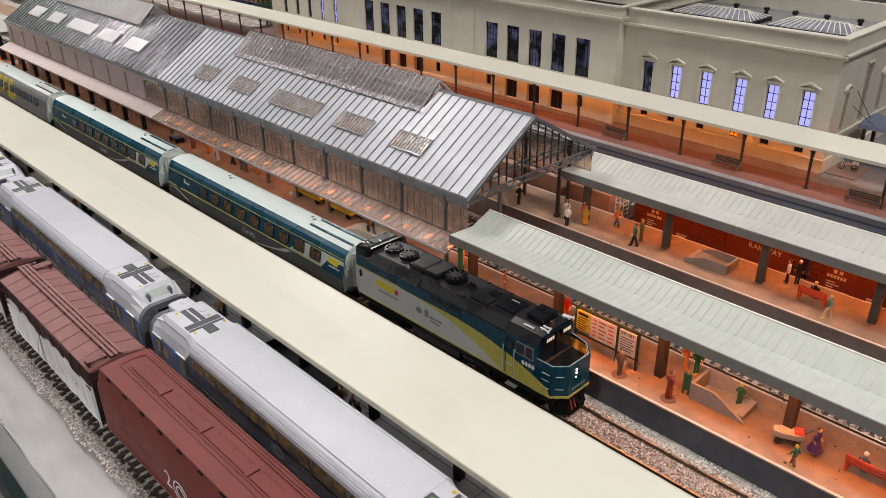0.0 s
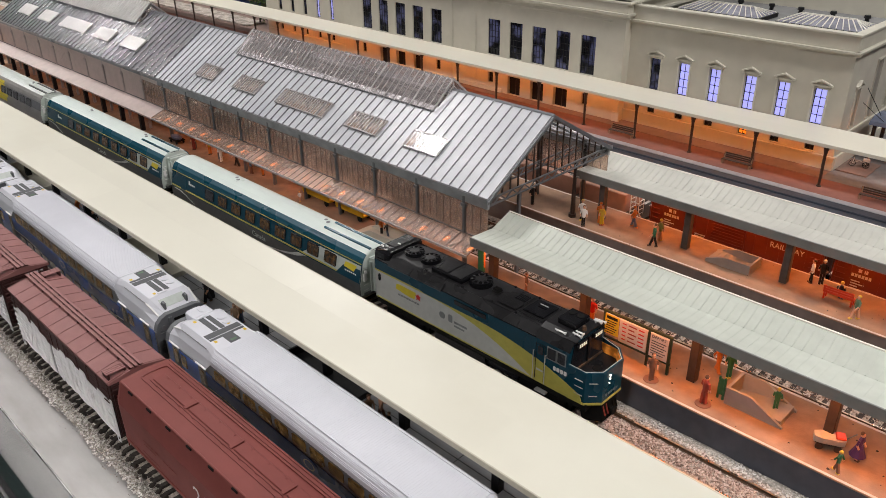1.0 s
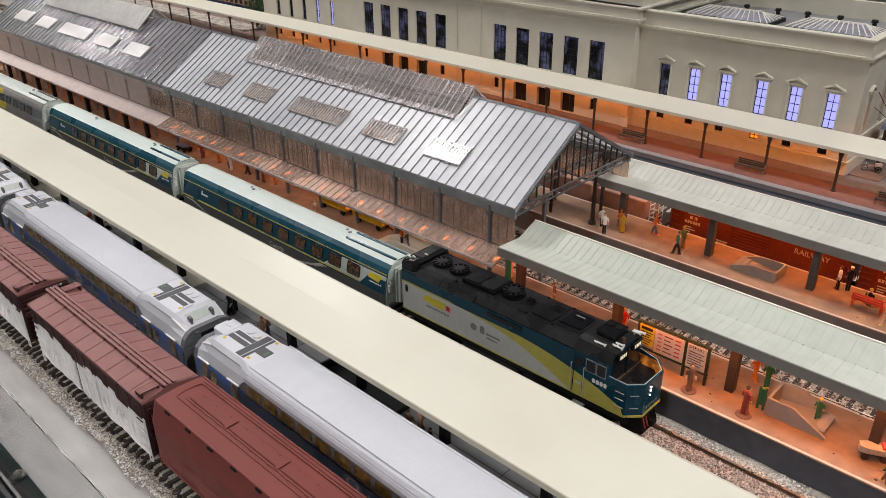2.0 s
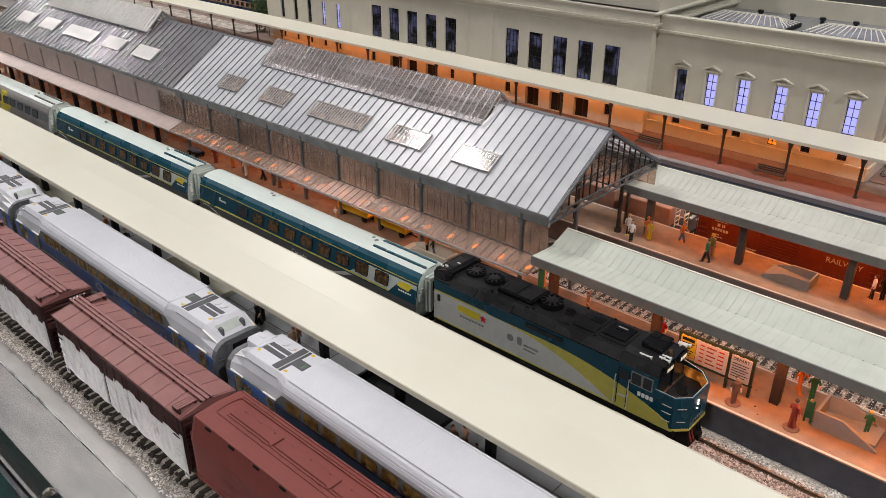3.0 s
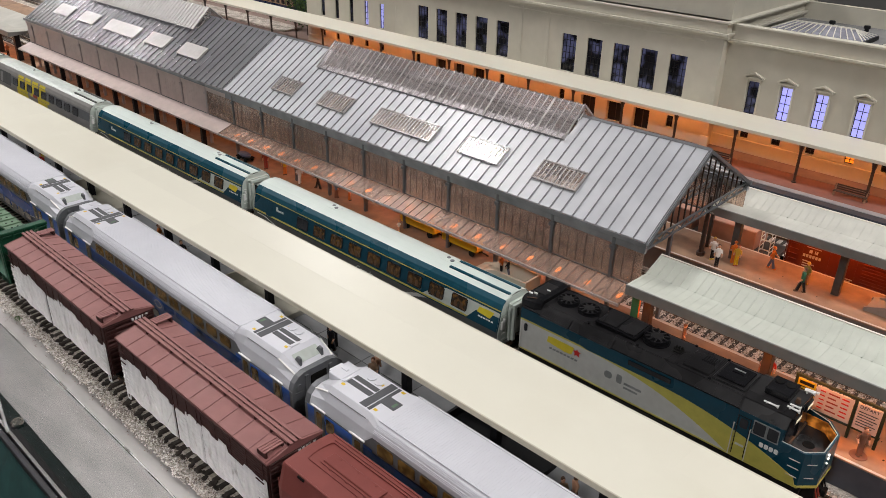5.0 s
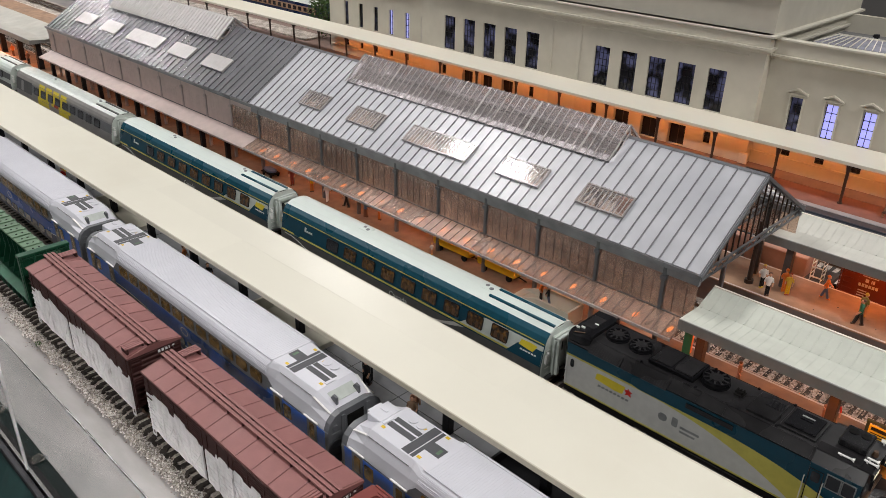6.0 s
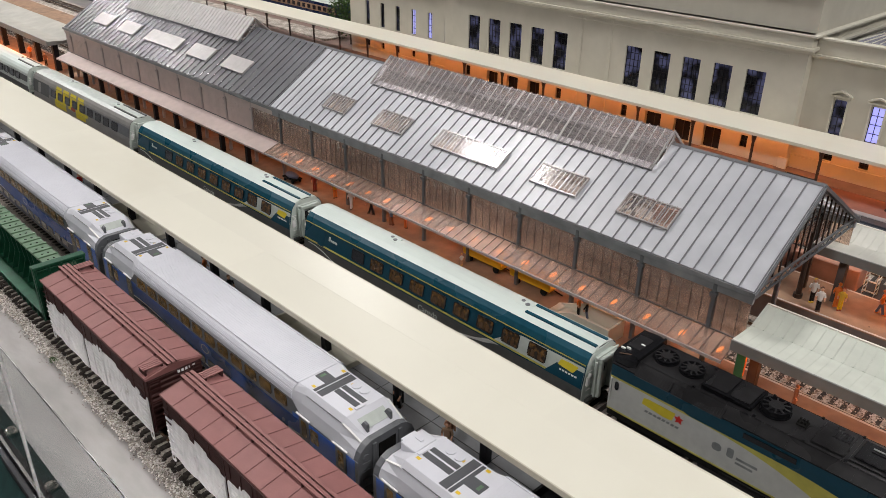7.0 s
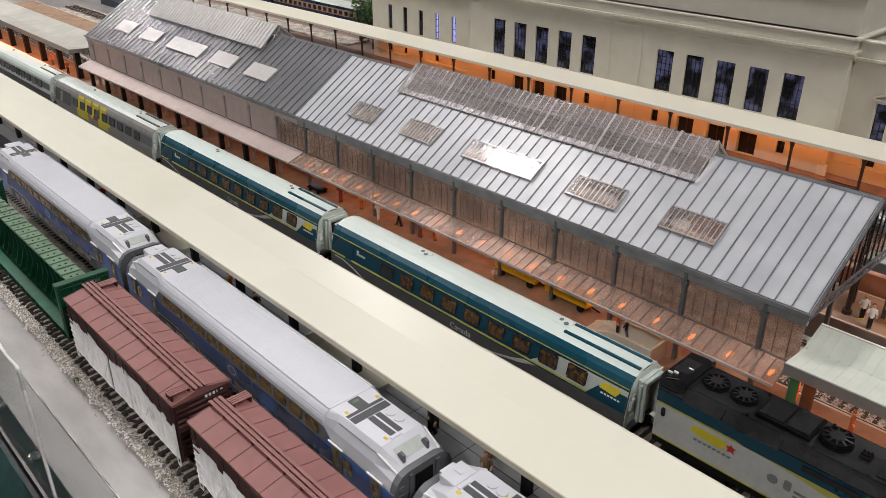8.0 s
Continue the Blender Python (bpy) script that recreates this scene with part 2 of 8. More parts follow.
M["awnglaze"] = mat("rippled_awning_glazing", (0.77, 0.56, 0.455), 0.24, var=0.20, scale=120, bump=0.8, bscale=160, trans=0.80, ior=1.4, rvar=0.10)
M["frost"] = mat("frosted_glazing", (0.56, 0.46, 0.43), 0.40, var=0.08, scale=120, bump=0.2, trans=0.30, ior=1.3)
M["frostpost"] = mat("cloudy_plastic_post", (0.42, 0.36, 0.345), 0.4, var=0.08, scale=120, trans=0.25)
M["frostroof"] = mat("frosted_rooflight", (0.54, 0.515, 0.505), 0.35, var=0.07, scale=160, trans=0.25, bump=0.25)
M["black"] = mat("satin_black", (0.014, 0.0135, 0.0145), 0.32, var=0.3, scale=200, spec=0.36, rvar=0.12, bump=0.05, bscale=400)
M["blackgloss"] = mat("glossy_black", (0.008, 0.008, 0.0095), 0.19, var=0.25, scale=250, spec=0.5, bump=0.04, bscale=400)
M["lettergrey"] = mat("faded_lettering_and_glint", (0.20, 0.21, 0.21), 0.5, var=0.2)
M["lampwhite"] = mat("lit_number_plate", (0.7, 0.65, 0.5), 0.5, emit=((1.0, 0.85, 0.6), 0.5))
M["under"] = mat("sooty_underframe", (0.008, 0.0076, 0.0072), 0.8, var=0.3, scale=300, spec=0.12)
M["teal"] = mat("teal_paint", (0.003, 0.044, 0.072), 0.30, var=0.08, spec=0.42)
M["tealblue"] = mat("blue_teal_band", (0.007, 0.062, 0.095), 0.30, var=0.08, spec=0.45)
M["yellow"] = mat("yellow_paint", (0.62, 0.50, 0.03), 0.38, var=0.06)
M["olive"] = mat("ochre_yellow_paint", (0.46, 0.41, 0.085), 0.38, var=0.08)
M["silver"] = mat("silver_grey_paint", (0.53, 0.535, 0.51), 0.32, metal=0.12, var=0.06)
M["coachend"] = mat("pale_mint_end", (0.52, 0.57, 0.53), 0.45, var=0.08, scale=120, stain=((0.36, 0.40, 0.37), 40, 0.55, 0.8))
M["weathered"] = mat("weathered_grey_roofing", (0.40, 0.39, 0.35), 0.5, var=0.10, scale=60, stain=((0.33, 0.32, 0.285), 14, 0.5, 0.75))
M["midgrey"] = mat("mid_grey_paint", (0.235, 0.228, 0.22), 0.34, metal=0.1, var=0.10, scale=90)
M["coachgrey"] = mat("dark_grey_skirt", (0.078, 0.080, 0.079), 0.45, var=0.12, spec=0.4)
M["coachroof"] = mat("pale_mint_roof", (0.535, 0.60, 0.565), 0.46, var=0.03, scale=60, stain=((0.49, 0.54, 0.51), 12, 0.5, 0.8))
M["white"] = mat("white_paint", (0.78, 0.78, 0.76), 0.4, var=0.04)
M["palegrey"] = mat("pale_grey_end", (0.46, 0.50, 0.47), 0.42, var=0.08)
M["red"] = mat("red_paint", (0.55, 0.02, 0.015), 0.4, var=0.06)
# Amber reflections in the dark coach glass are painted as patchy emission.
M["amberglint"] = mat("amber_glint_coach_window", (0.034, 0.019, 0.007), 0.06, var=0.6, scale=190, bump=0.12, emit=((1.0, 0.45, 0.09), 0.06, 420))
# The seats glow by themselves: amber light is put into their material.
M["seatamber"] = mat("amber_glow_seat", (0.050, 0.024, 0.010), 0.5, var=0.4, emit=((1.0, 0.45, 0.10), 0.014))
M["boardgreen"] = mat("dark_green_frame", (0.018, 0.030, 0.016), 0.5, var=0.15)
# Gold tint plus a weak patchy glow of its own, no lamp behind.
M["goldlit"] = mat("gold_tint_glow_window", (0.085, 0.048, 0.014), 0.12, var=0.5, scale=140, bump=0.2, emit=((1.0, 0.55, 0.16), 0.05, 300))
M["darkglass"] = mat("dark_window", (0.012, 0.013, 0.016), 0.08, var=0.2, scale=90)
M["amtroof"] = mat("silver_white_roof", (0.62, 0.625, 0.675), 0.33, metal=0.1, var=0.025, scale=80)
M["amtgrey"] = mat("mid_grey_side", (0.120, 0.125, 0.135), 0.4, var=0.10)
M["amtdark"] = mat("charcoal_marking", (0.065, 0.068, 0.075), 0.5, var=0.08)
M["blue"] = mat("deep_blue_paint", (0.005, 0.058, 0.27), 0.30, var=0.10, spec=0.3)
M["midblue"] = mat("bright_blue_paint", (0.02, 0.10, 0.42), 0.32, var=0.08, coat=0.2)
M["navy"] = mat("navy_paint", (0.003, 0.018, 0.072), 0.32, var=0.10, spec=0.3)
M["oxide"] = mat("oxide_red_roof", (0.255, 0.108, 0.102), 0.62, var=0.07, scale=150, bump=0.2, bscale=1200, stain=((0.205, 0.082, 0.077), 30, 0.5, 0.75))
# Darker copy of the roof oxide: shadow lines of the ribs, as colour.
M["oxide_rib_shade"] = mat("oxide_roof_rib_shade", (0.195, 0.078, 0.073), 0.6, var=0.1)
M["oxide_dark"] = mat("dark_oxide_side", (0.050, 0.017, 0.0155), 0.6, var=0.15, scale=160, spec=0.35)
M["hopper"] = mat("brown_hopper_paint", (0.195, 0.050, 0.043), 0.58, var=0.06, scale=90, spec=0.25, bump=0.1, stain=((0.150, 0.036, 0.031), 26, 0.5, 0.78))
M["chalk"] = mat("worn_white_paint", (0.79, 0.775, 0.78), 0.7, var=0.10, scale=180, bump=0.45, bscale=330, stain=((0.50, 0.45, 0.44), 130, 0.60, 0.76), stretch=(1.6, 1, 0.6))
M["green"] = mat("dark_green_paint", (0.007, 0.060, 0.030), 0.5, var=0.2, scale=160, spec=0.35)
M["palegreen"] = mat("faded_green_paint", (0.095, 0.165, 0.10), 0.6, var=0.2, scale=160)
M["cpred"] = mat("red_brown_boxcar", (0.125, 0.022, 0.011), 0.55, var=0.12, scale=120, spec=0.35)
M["stonewall"] = mat("grey_beige_masonry", (0.52, 0.495, 0.42), 0.8, var=0.05, scale=60, bump=0.2, bscale=700, stain=((0.44, 0.415, 0.345), 12, 0.5, 0.8))
M["stonetrim"] = mat("pale_stone_trim", (0.555, 0.53, 0.45), 0.75, var=0.05, scale=80)
M["flatroof"] = mat("dark_flat_roof", (0.21, 0.21, 0.21), 0.9, var=0.12, scale=50)
M["bluelit"] = mat("blue_white_lit_pane", (0.4, 0.42, 0.8), 0.3, var=0.12, scale=60, emit=((0.42, 0.42, 1.0), 0.85))
# Bluish glints on the dark panes are painted in as spots of emission.
M["glintpane"] = mat("dark_pane_with_glints", (0.012, 0.013, 0.018), 0.10, var=0.5, scale=50, emit=((0.50, 0.52, 1.0), 0.11, 75))
M["amberlit"] = mat("amber_lit_pane", (0.6, 0.25, 0.03), 0.3, var=0.1, emit=((1.0, 0.24, 0.015), 1.1))
M["brick"] = mat("red_brown_paving", (0.21, 0.084, 0.064), 0.85, var=0.10, scale=110, bump=0.2)
M["walk"] = mat("pale_pavement", (0.215, 0.145, 0.12), 0.85, var=0.10, scale=110)
M["asphalt"] = mat("grey_asphalt", (0.17, 0.165, 0.165), 0.9, var=0.14, scale=120)
M["curb"] = mat("blue_black_kerb", (0.035, 0.042, 0.058), 0.5, var=0.15, scale=120)
M["curbtop"] = mat("grey_kerb_top", (0.28, 0.28, 0.30), 0.6, var=0.12, scale=120)
M["concrete"] = mat("grey_stair_wall", (0.30, 0.27, 0.255), 0.75, var=0.08, scale=140)
M["bench_red"] = mat("red_bench_paint", (0.60, 0.055, 0.02), 0.4, var=0.06)
M["bench_brown"] = mat("dark_brown_slats", (0.050, 0.033, 0.028), 0.55, var=0.15)
M["tan"] = mat("tan_wood", (0.30, 0.19, 0.12), 0.7, var=0.16, scale=160)
M["skin"] = mat("doll_skin_paint", (0.55, 0.30, 0.19), 0.6, var=0.08)
M["hair"] = mat("doll_hair_paint", (0.10, 0.05, 0.03), 0.6, var=0.1)
M["blond"] = mat("doll_yellow_paint", (0.62, 0.42, 0.05), 0.55, var=0.08)
M["orange"] = mat("orange_paint", (0.62, 0.17, 0.03), 0.5, var=0.08)
M["dollred"] = mat("dull_red_paint", (0.30, 0.045, 0.03), 0.5, var=0.1)
M["dollgreen"] = mat("doll_green_paint", (0.02, 0.12, 0.06), 0.5, var=0.1)
M["purple"] = mat("purple_paint", (0.07, 0.03, 0.13), 0.5, var=0.1)
M["olive_drab"] = mat("olive_paint", (0.22, 0.22, 0.06), 0.6, var=0.1)
M["denim"] = mat("dull_blue_paint", (0.10, 0.12, 0.18), 0.6, var=0.1)
M["lightblue"] = mat("light_blue_paint", (0.10, 0.22, 0.38), 0.6, var=0.1)
M["brownfig"] = mat("brown_figure_paint", (0.20, 0.085, 0.05), 0.6, var=0.12)
M["sign_y"] = mat("yellow_sign", (0.68, 0.45, 0.02), 0.4, var=0.04)
M["sign_w"] = mat("pink_white_sign", (0.62, 0.54, 0.50), 0.4, var=0.04)
M["cartyellow"] = mat("yellow_cart_paint", (0.70, 0.44, 0.015), 0.4, var=0.06)
M["chrome"] = mat("bright_bolt_head", (0.75, 0.68, 0.62), 0.18, metal=1.0, var=0.08)
M["acrylic"] = mat("clear_acrylic", (0.99, 0.99, 0.99), 0.02, var=0.004, bump=0.0, trans=1.0, ior=1.10, rvar=0.0)
M["acrylic_edge"] = mat("sawn_acrylic_edge", (0.80, 0.79, 0.78), 0.30, var=0.12, scale=160, trans=0.35)
M["cloth"] = mat("dark_green_cloth", (0.004, 0.032, 0.030), 0.8, var=0.2, scale=120)
M["leaf"] = mat("model_foliage", (0.050, 0.095, 0.025), 0.9, var=0.4, scale=300)
M["hallwall"] = mat("hall_wall_paint", (0.17, 0.165, 0.16), 0.9, var=0.04, scale=4)
M["hallceil"] = mat("hall_ceiling", (0.24, 0.237, 0.233), 0.9, var=0.03, scale=4)
M["hallfloor"] = mat("hall_floor", (0.10, 0.095, 0.09), 0.6, var=0.1, scale=6)
M["lampglow"] = mat("lamp_diffuser", (0.9, 0.9, 0.88), 0.5, var=0.01, emit=((1.0, 0.96, 0.9), 8.0))
M["ledglow"] = mat("warm_strip_diffuser", (0.9, 0.7, 0.4), 0.5, var=0.02, emit=((1.0, 0.50, 0.16), 5.0))
M["headlamp"] = mat("lit_headlamp", (0.9, 0.9, 0.85), 0.2, var=0.02, emit=((1.0, 0.93, 0.8), 1.3))
M["pink"] = mat("salmon_flatcar_load", (0.33, 0.18, 0.13), 0.7, var=0.15, scale=90)
M["bulb"] = mat("warm_bulb_streak", (0.9, 0.4, 0.1), 0.4, var=0.01, emit=((1.0, 0.36, 0.07), 2.0))
# Warm light inside the nose is put in as orange colour and emission.
M["glowlining"] = mat("orange_glow_lining", (0.78, 0.24, 0.03), 0.5, var=0.25, scale=300, emit=((1.0, 0.34, 0.05), 0.35, 260))
M["skyfrost"] = mat("milky_far_pane", (0.80, 0.79, 0.77), 0.4, var=0.04, scale=100, trans=0.6, rvar=0.05)

# ---- the hall ----
def hall():
    x0, x1, y0, y1, z0, z1 = -6500, 4000, -3800, 4200, -900, 1900
    t = 100
    for name, b in (("wall_south", (x0, x1, y0 - t, y0, z0, z1)), ("wall_north", (x0, x1, y1, y1 + t, z0, z1)),
                    ("wall_west", (x0 - t, x0, y0, y1, z0, z1)), ("wall_east", (x1, x1 + t, y0, y1, z0, z1))):
        solid(name, box(B(), *b), M["hallwall"], "plain painted wall of the exhibition hall", "wall", kind="structure")
    solid("floor", box(B(), x0, x1, y0, y1, z0 - t, z0), M["hallfloor"], "dark floor of the exhibition hall", "floor", kind="structure")
    solid("ceiling", box(B(), x0, x1, y0, y1, z1, z1 + t), M["hallceil"], "white ceiling of the exhibition hall", "ceiling", kind="structure")
    for lx, ly in HALL_LAMPS:
        lamp = thing("ceiling_light", "square white ceiling light fitting with a diffuser", "ceiling light", lx * 1000, ly * 1000, 1712, group="hall lights")
        bm = box(B(), -190, 190, -200, 200, 20, 90, 6)
        part("housing", bm, M["white"], lamp)
        part("diffuser", box(B(), -166, 166, -178, 178, 6, 20, 3), M["lampglow"], lamp)
        for sx in (-120, 120):
            part("hanger", rod(B(), (sx, 0, 90), (sx, 0, 188), 8), M["steel"], lamp)


hall()


# ---- the table top ----
solid("ground", box(B(), -2600, 900, -318, 1150, -20, -1.2, 0), M["board"], "grey painted baseboard of the layout", "baseboard", kind="structure")

solid("table_base", box(B(), -2560, 860, -300, 1110, -900, -20.5, 0), M["hallfloor"], "dark plain base under the layout table", "table base", kind="structure")


def bed(name, y, x0, x1, half=24.0, top=1.6, label="pale gravel bed under the rails"):
    """A gravel bed whose surface is uneven."""
    bm = B()
    n = int((x1 - x0) / 4.0)
    prof = [(-half - 4, -1.0), (-half, 0.2), (-half + 7, top), (-8, top - 0.2), (0, top - 0.3), (8, top - 0.2), (half - 7, top), (half, 0.2), (half + 4, -1.0)]
    rings = []
    for i in range(n + 1):
        x = x0 + (x1 - x0) * i / n
        ring = []
        for k, (dy, z) in enumerate(prof):
            w = noise.noise(Vector((x * 0.06, dy * 0.11, y)))
            ring.append((x, y + dy + w * 1.6, z + (w * 0.5 if 0 < k < 8 else 0)))
        rings.append(ring)
    loft(bm, rings, caps=False, loop=False)
    return solid(name, bm, M["ballast"], label, "gravel bed", kind="structure")


TRACKS = {"front": (-243.0, -1100, 480), "commuter": (-189.6, -1100, 480), "main": (-53.4, -1700, 520), "shed_south": (56.0, -1700, 520), "shed_north": (93.0, -1700, 520), "freight": (188.0, -1700, 520), "back": (236.0, -1700, 520)}
for key, (ty, tx0, tx1) in TRACKS.items():
    bed("gravel_bed", ty, tx0, tx1, 24.0 if key != "front" else 21.5)


def rails(y, x0, x1, label):
    t = thing("track", label, "railway track", 0, y, 0, group="station tracks", kind="structure")
    for s in (-1, 1):
        c = s * 8.75
        prof = [(c - 1.1, 1.9), (c + 1.1, 1.9), (c + 0.9, 2.2), (c + 0.3, 2.4), (c + 0.3, 3.2), (c + 0.55, 3.35), (c + 0.55, 3.88), (c - 0.55, 3.88), (c - 0.55, 3.35), (c - 0.3, 3.2), (c - 0.3, 2.4), (c - 0.9, 2.2)]
        r = part("rail", prism(B(), prof, x0, x1), M["rail"], t)
        part("rail_head", box(B(), x0, x1, c - 0.5, c + 0.5, 3.9, 4.05), M["railtop"], r, "polished steel rail head")
    return t


track_of = {key: rails(ty, tx0, tx1, "rusty model rails on dark sleepers in gravel") for key, (ty, tx0, tx1) in TRACKS.items()}


# ---- platforms ----
def platform(name, x0, x1, y0, y1, z, top, face, label, edge=True):
    p = thing(name, label, "platform", 0, 0, 0, kind="structure")
    part("platform_face", box(B(), x0, x1, y0 + 0.6, y1 - 0.6, -1, z - 1.2), face, p, "dark upright side")
    part("platform_top", box(B(), x0, x1, y0, y1, z - 1.2, z, 0.3), top, p)
    if edge:
        for s, ya in ((0, y0 + 0.25), (1, y1 - 2.0)):
            part("edge_strip", box(B(), x0, x1, ya, ya + 1.75, z, z + 0.06), M["edge"], p, "pale edge line")
    return p


PB, PC = 19.3, 20.5
platform("platform_1", -1700, 520, -163, -92, PB, M["platform_grey"], M["fascia"], "dark grey platform under the cream canopy", edge=False)
platform("platform_2", -1700, 520, -31, 23.5, PB, M["platform"], M["fascia"], "pinkish concrete platform with a slate face")
platform("platform_3", -1700, 520, 117, 168, PC, M["platform"], M["fascia_c"], "orange-lit concrete platform beside the freight cars")

bm = B()
for i in range(26):
    x = -560 + i * 42 + rng.uniform(-2, 2)
    box(bm, x, x + 0.35, -162, -93, PB + 0.02, PB + 0.10)
for y in (-150, -118):
    box(bm, -1700, 520, y, y + 0.35, PB + 0.03, PB + 0.11)
solid("slab_joints", bm, M["black"], "thin dark joints between platform slabs", "slab joints", kind="structure")

# Raised forecourt along the building.
PZ = 14.0
fore = thing("forecourt", "red-brown paved forecourt with a blue-black kerb", "forecourt", kind="structure")
part("kerb", box(B(), -1700, 520, 303, 313.5, -1, PZ - 0.6, 0.4), M["curb"], fore, "blue-black kerb")
part("kerb_step", box(B(), -1700, 520, 313.5, 325, -1, PZ + 0.9, 0.4), M["curb"], fore)
part("kerb_cap", box(B(), -1700, 520, 325, 333, -1, PZ + 1.4, 0.4), M["curbtop"], fore, "light grey cap")
part("paving", box(B(), -1700, 520, 333, 376, -1, PZ), M["brick"], fore)
part("pavement", box(B(), -1700, 93, 376, 640, -1, PZ + 0.5), M["walk"], fore, "pale pavement along the wall")
part("car_park", box(B(), 93, 520, 376, 640, -1, PZ + 0.2), M["asphalt"], fore, "grey asphalt")
part("cart_slab", box(B(), 95, 124, 406, 448, PZ, PZ + 1.4, 0.3), M["walk"], fore, "pale slab")


# ---- ribbed platform canopies ----
def ribbed_canopy(name, x0, x1, y, z, posts, label):
    """A gull-winged roof: flat near wing, rising ribbed far wing, on a row of square posts."""
    c = thing(name, label, "platform canopy", 0, 0, 0)
    near, fold, far = (y - 18, z), (y + 5, z - 1.2), (y + 22.5, z + 6.0)
    roofing = M["ribroof"] if y < 60 else M["ribroof_grey"]
    step = 5.4
    n = int((x1 - x0) / step)
    bm = B()
    prof = [near, fold, far, (far[0], far[1] - 1.0), (fold[0], fold[1] - 1.1), (near[0], near[1] - 1.0)]
    prism(bm, prof, x0, x1)
    part("roof_sheet", bm, roofing, c)
    for i in range(n + 1):
        x = x0 + 1.2 + i * step
        bm = B()
        ln = (Vector(far) - Vector(fold)).length
        plate(bm, fold, far, [(x - 0.55, 0.2), (x + 0.55, 0.2), (x + 0.35, ln), (x - 0.35, ln)], -0.02, 0.42)
        ln2 = (Vector(fold) - Vector(near)).length
        plate(bm, near, fold, [(x - 0.22, 0.4), (x + 0.22, 0.4), (x + 0.5, ln2), (x - 0.5, ln2)], -0.02, 0.16)
        part("rib", bm, roofing, c)
    part("front_fascia", box(B(), x0 - 0.4, x1, near[0] - 0.9, near[0] + 0.2, z - 6.3, z + 0.5, 0.2), M["grey_trim"], c, "grey front board")
    part("back_edging", box(B(), x0 - 0.4, x1, far[0] - 0.4, far[0] + 1.0, far[1] - 2.6, far[1] + 0.75, 0.2), M["white_trim"], c, "off-white edging")
    part("end_board", loft(B(), [[(x, *p) for p in (near, fold, far, (far[0], far[1] - 2.2), (fold[0], fold[1] - 2.6), (near[0], near[1] - 5.0))] for x in (x0 - 0.5, x0 - 0.02)]), M["ribroof"], c)
    part("beam", box(B(), x0 + 2, x1, y + 2.5, y + 6.5, z - 4.6, z - 2.4), M["postgrey"], c)
    for px, pmat in posts:
        base = PB if y < 60 else PC
        bm = box(B(), px - 2.6, px + 2.6, y - 8.2, y - 2.8, base, z - 1.6, 0.25)
        bar(bm, (px, y - 4, z - 6), (px, y + 4.5, z - 3), 3.0, 2.4)
        part("post", bm, pmat, c)
    ys = y - 16.7 if y < 60 else y + 7.5
    part("light_strip", box(B(), x0 + 10, x1 - 6, ys, ys + 3.0, z - 5.3, z - 4.62), M["ledglow"], c, "warm glowing light strip")
    for i in range(7):
        part("strip_clip", box(B(), x0 + 20 + i * 70, x0 + 22 + i * 70, ys + 1.0, ys + 2.0, z - 4.6, z - 0.9), M["grey_trim"], c)
    return c


ribbed_canopy("platform_canopy", 0, 480, 0.0, 60.5, [(10.5, M["postbrown"]), (88, M["postbrown"]), (165.5, M["postbrown"]), (243, M["postbrown"]), (320.5, M["postbrown"]), (398, M["postbrown"])], "pale green ribbed canopy on brown posts over the platform")
ribbed_canopy("platform_canopy", -19, 480, 148.5, 62.5, [(1 + 77.4 * k, M["postgrey"]) for k in range(6)], "pale green ribbed canopy on dark grey posts beside freight cars")


def plain_canopy_left():
    c = thing("platform_canopy", "grey ribbed canopy on dark posts beyond the train shed", "platform canopy")
    near, fold, far = (-18, 62.0), (4, 60.6), (40, 66.0)
    part("roof_sheet", prism(B(), [near, fold, far, (far[0], far[1] - 1), (fold[0], fold[1] - 1.1), (near[0], near[1] - 1)], -1560, -985), M["weathered"], c)
    part("front_fascia", box(B(), -1560, -984, -19, -17.9, 55.5, 62.6, 0.2), M["grey_trim"], c, "grey front board")
    part("end_board", loft(B(), [[(x, *p) for p in (near, fold, far, (40, 62), (4, 57), (-18, 56))] for x in (-984.9, -984.3)]), M["grey_trim"], c)
    for i in range(8):
        part("post", box(B(), -1000 - i * 70, -993 - i * 70, -9, -2, PB, 60.5, 0.25), M["postdark"], c)
    part("light_strip", box(B(), -1550, -1000, -16.7, -13.7, 55.5, 56.2), M["ledglow"], c, "warm glowing light strip")


plain_canopy_left()


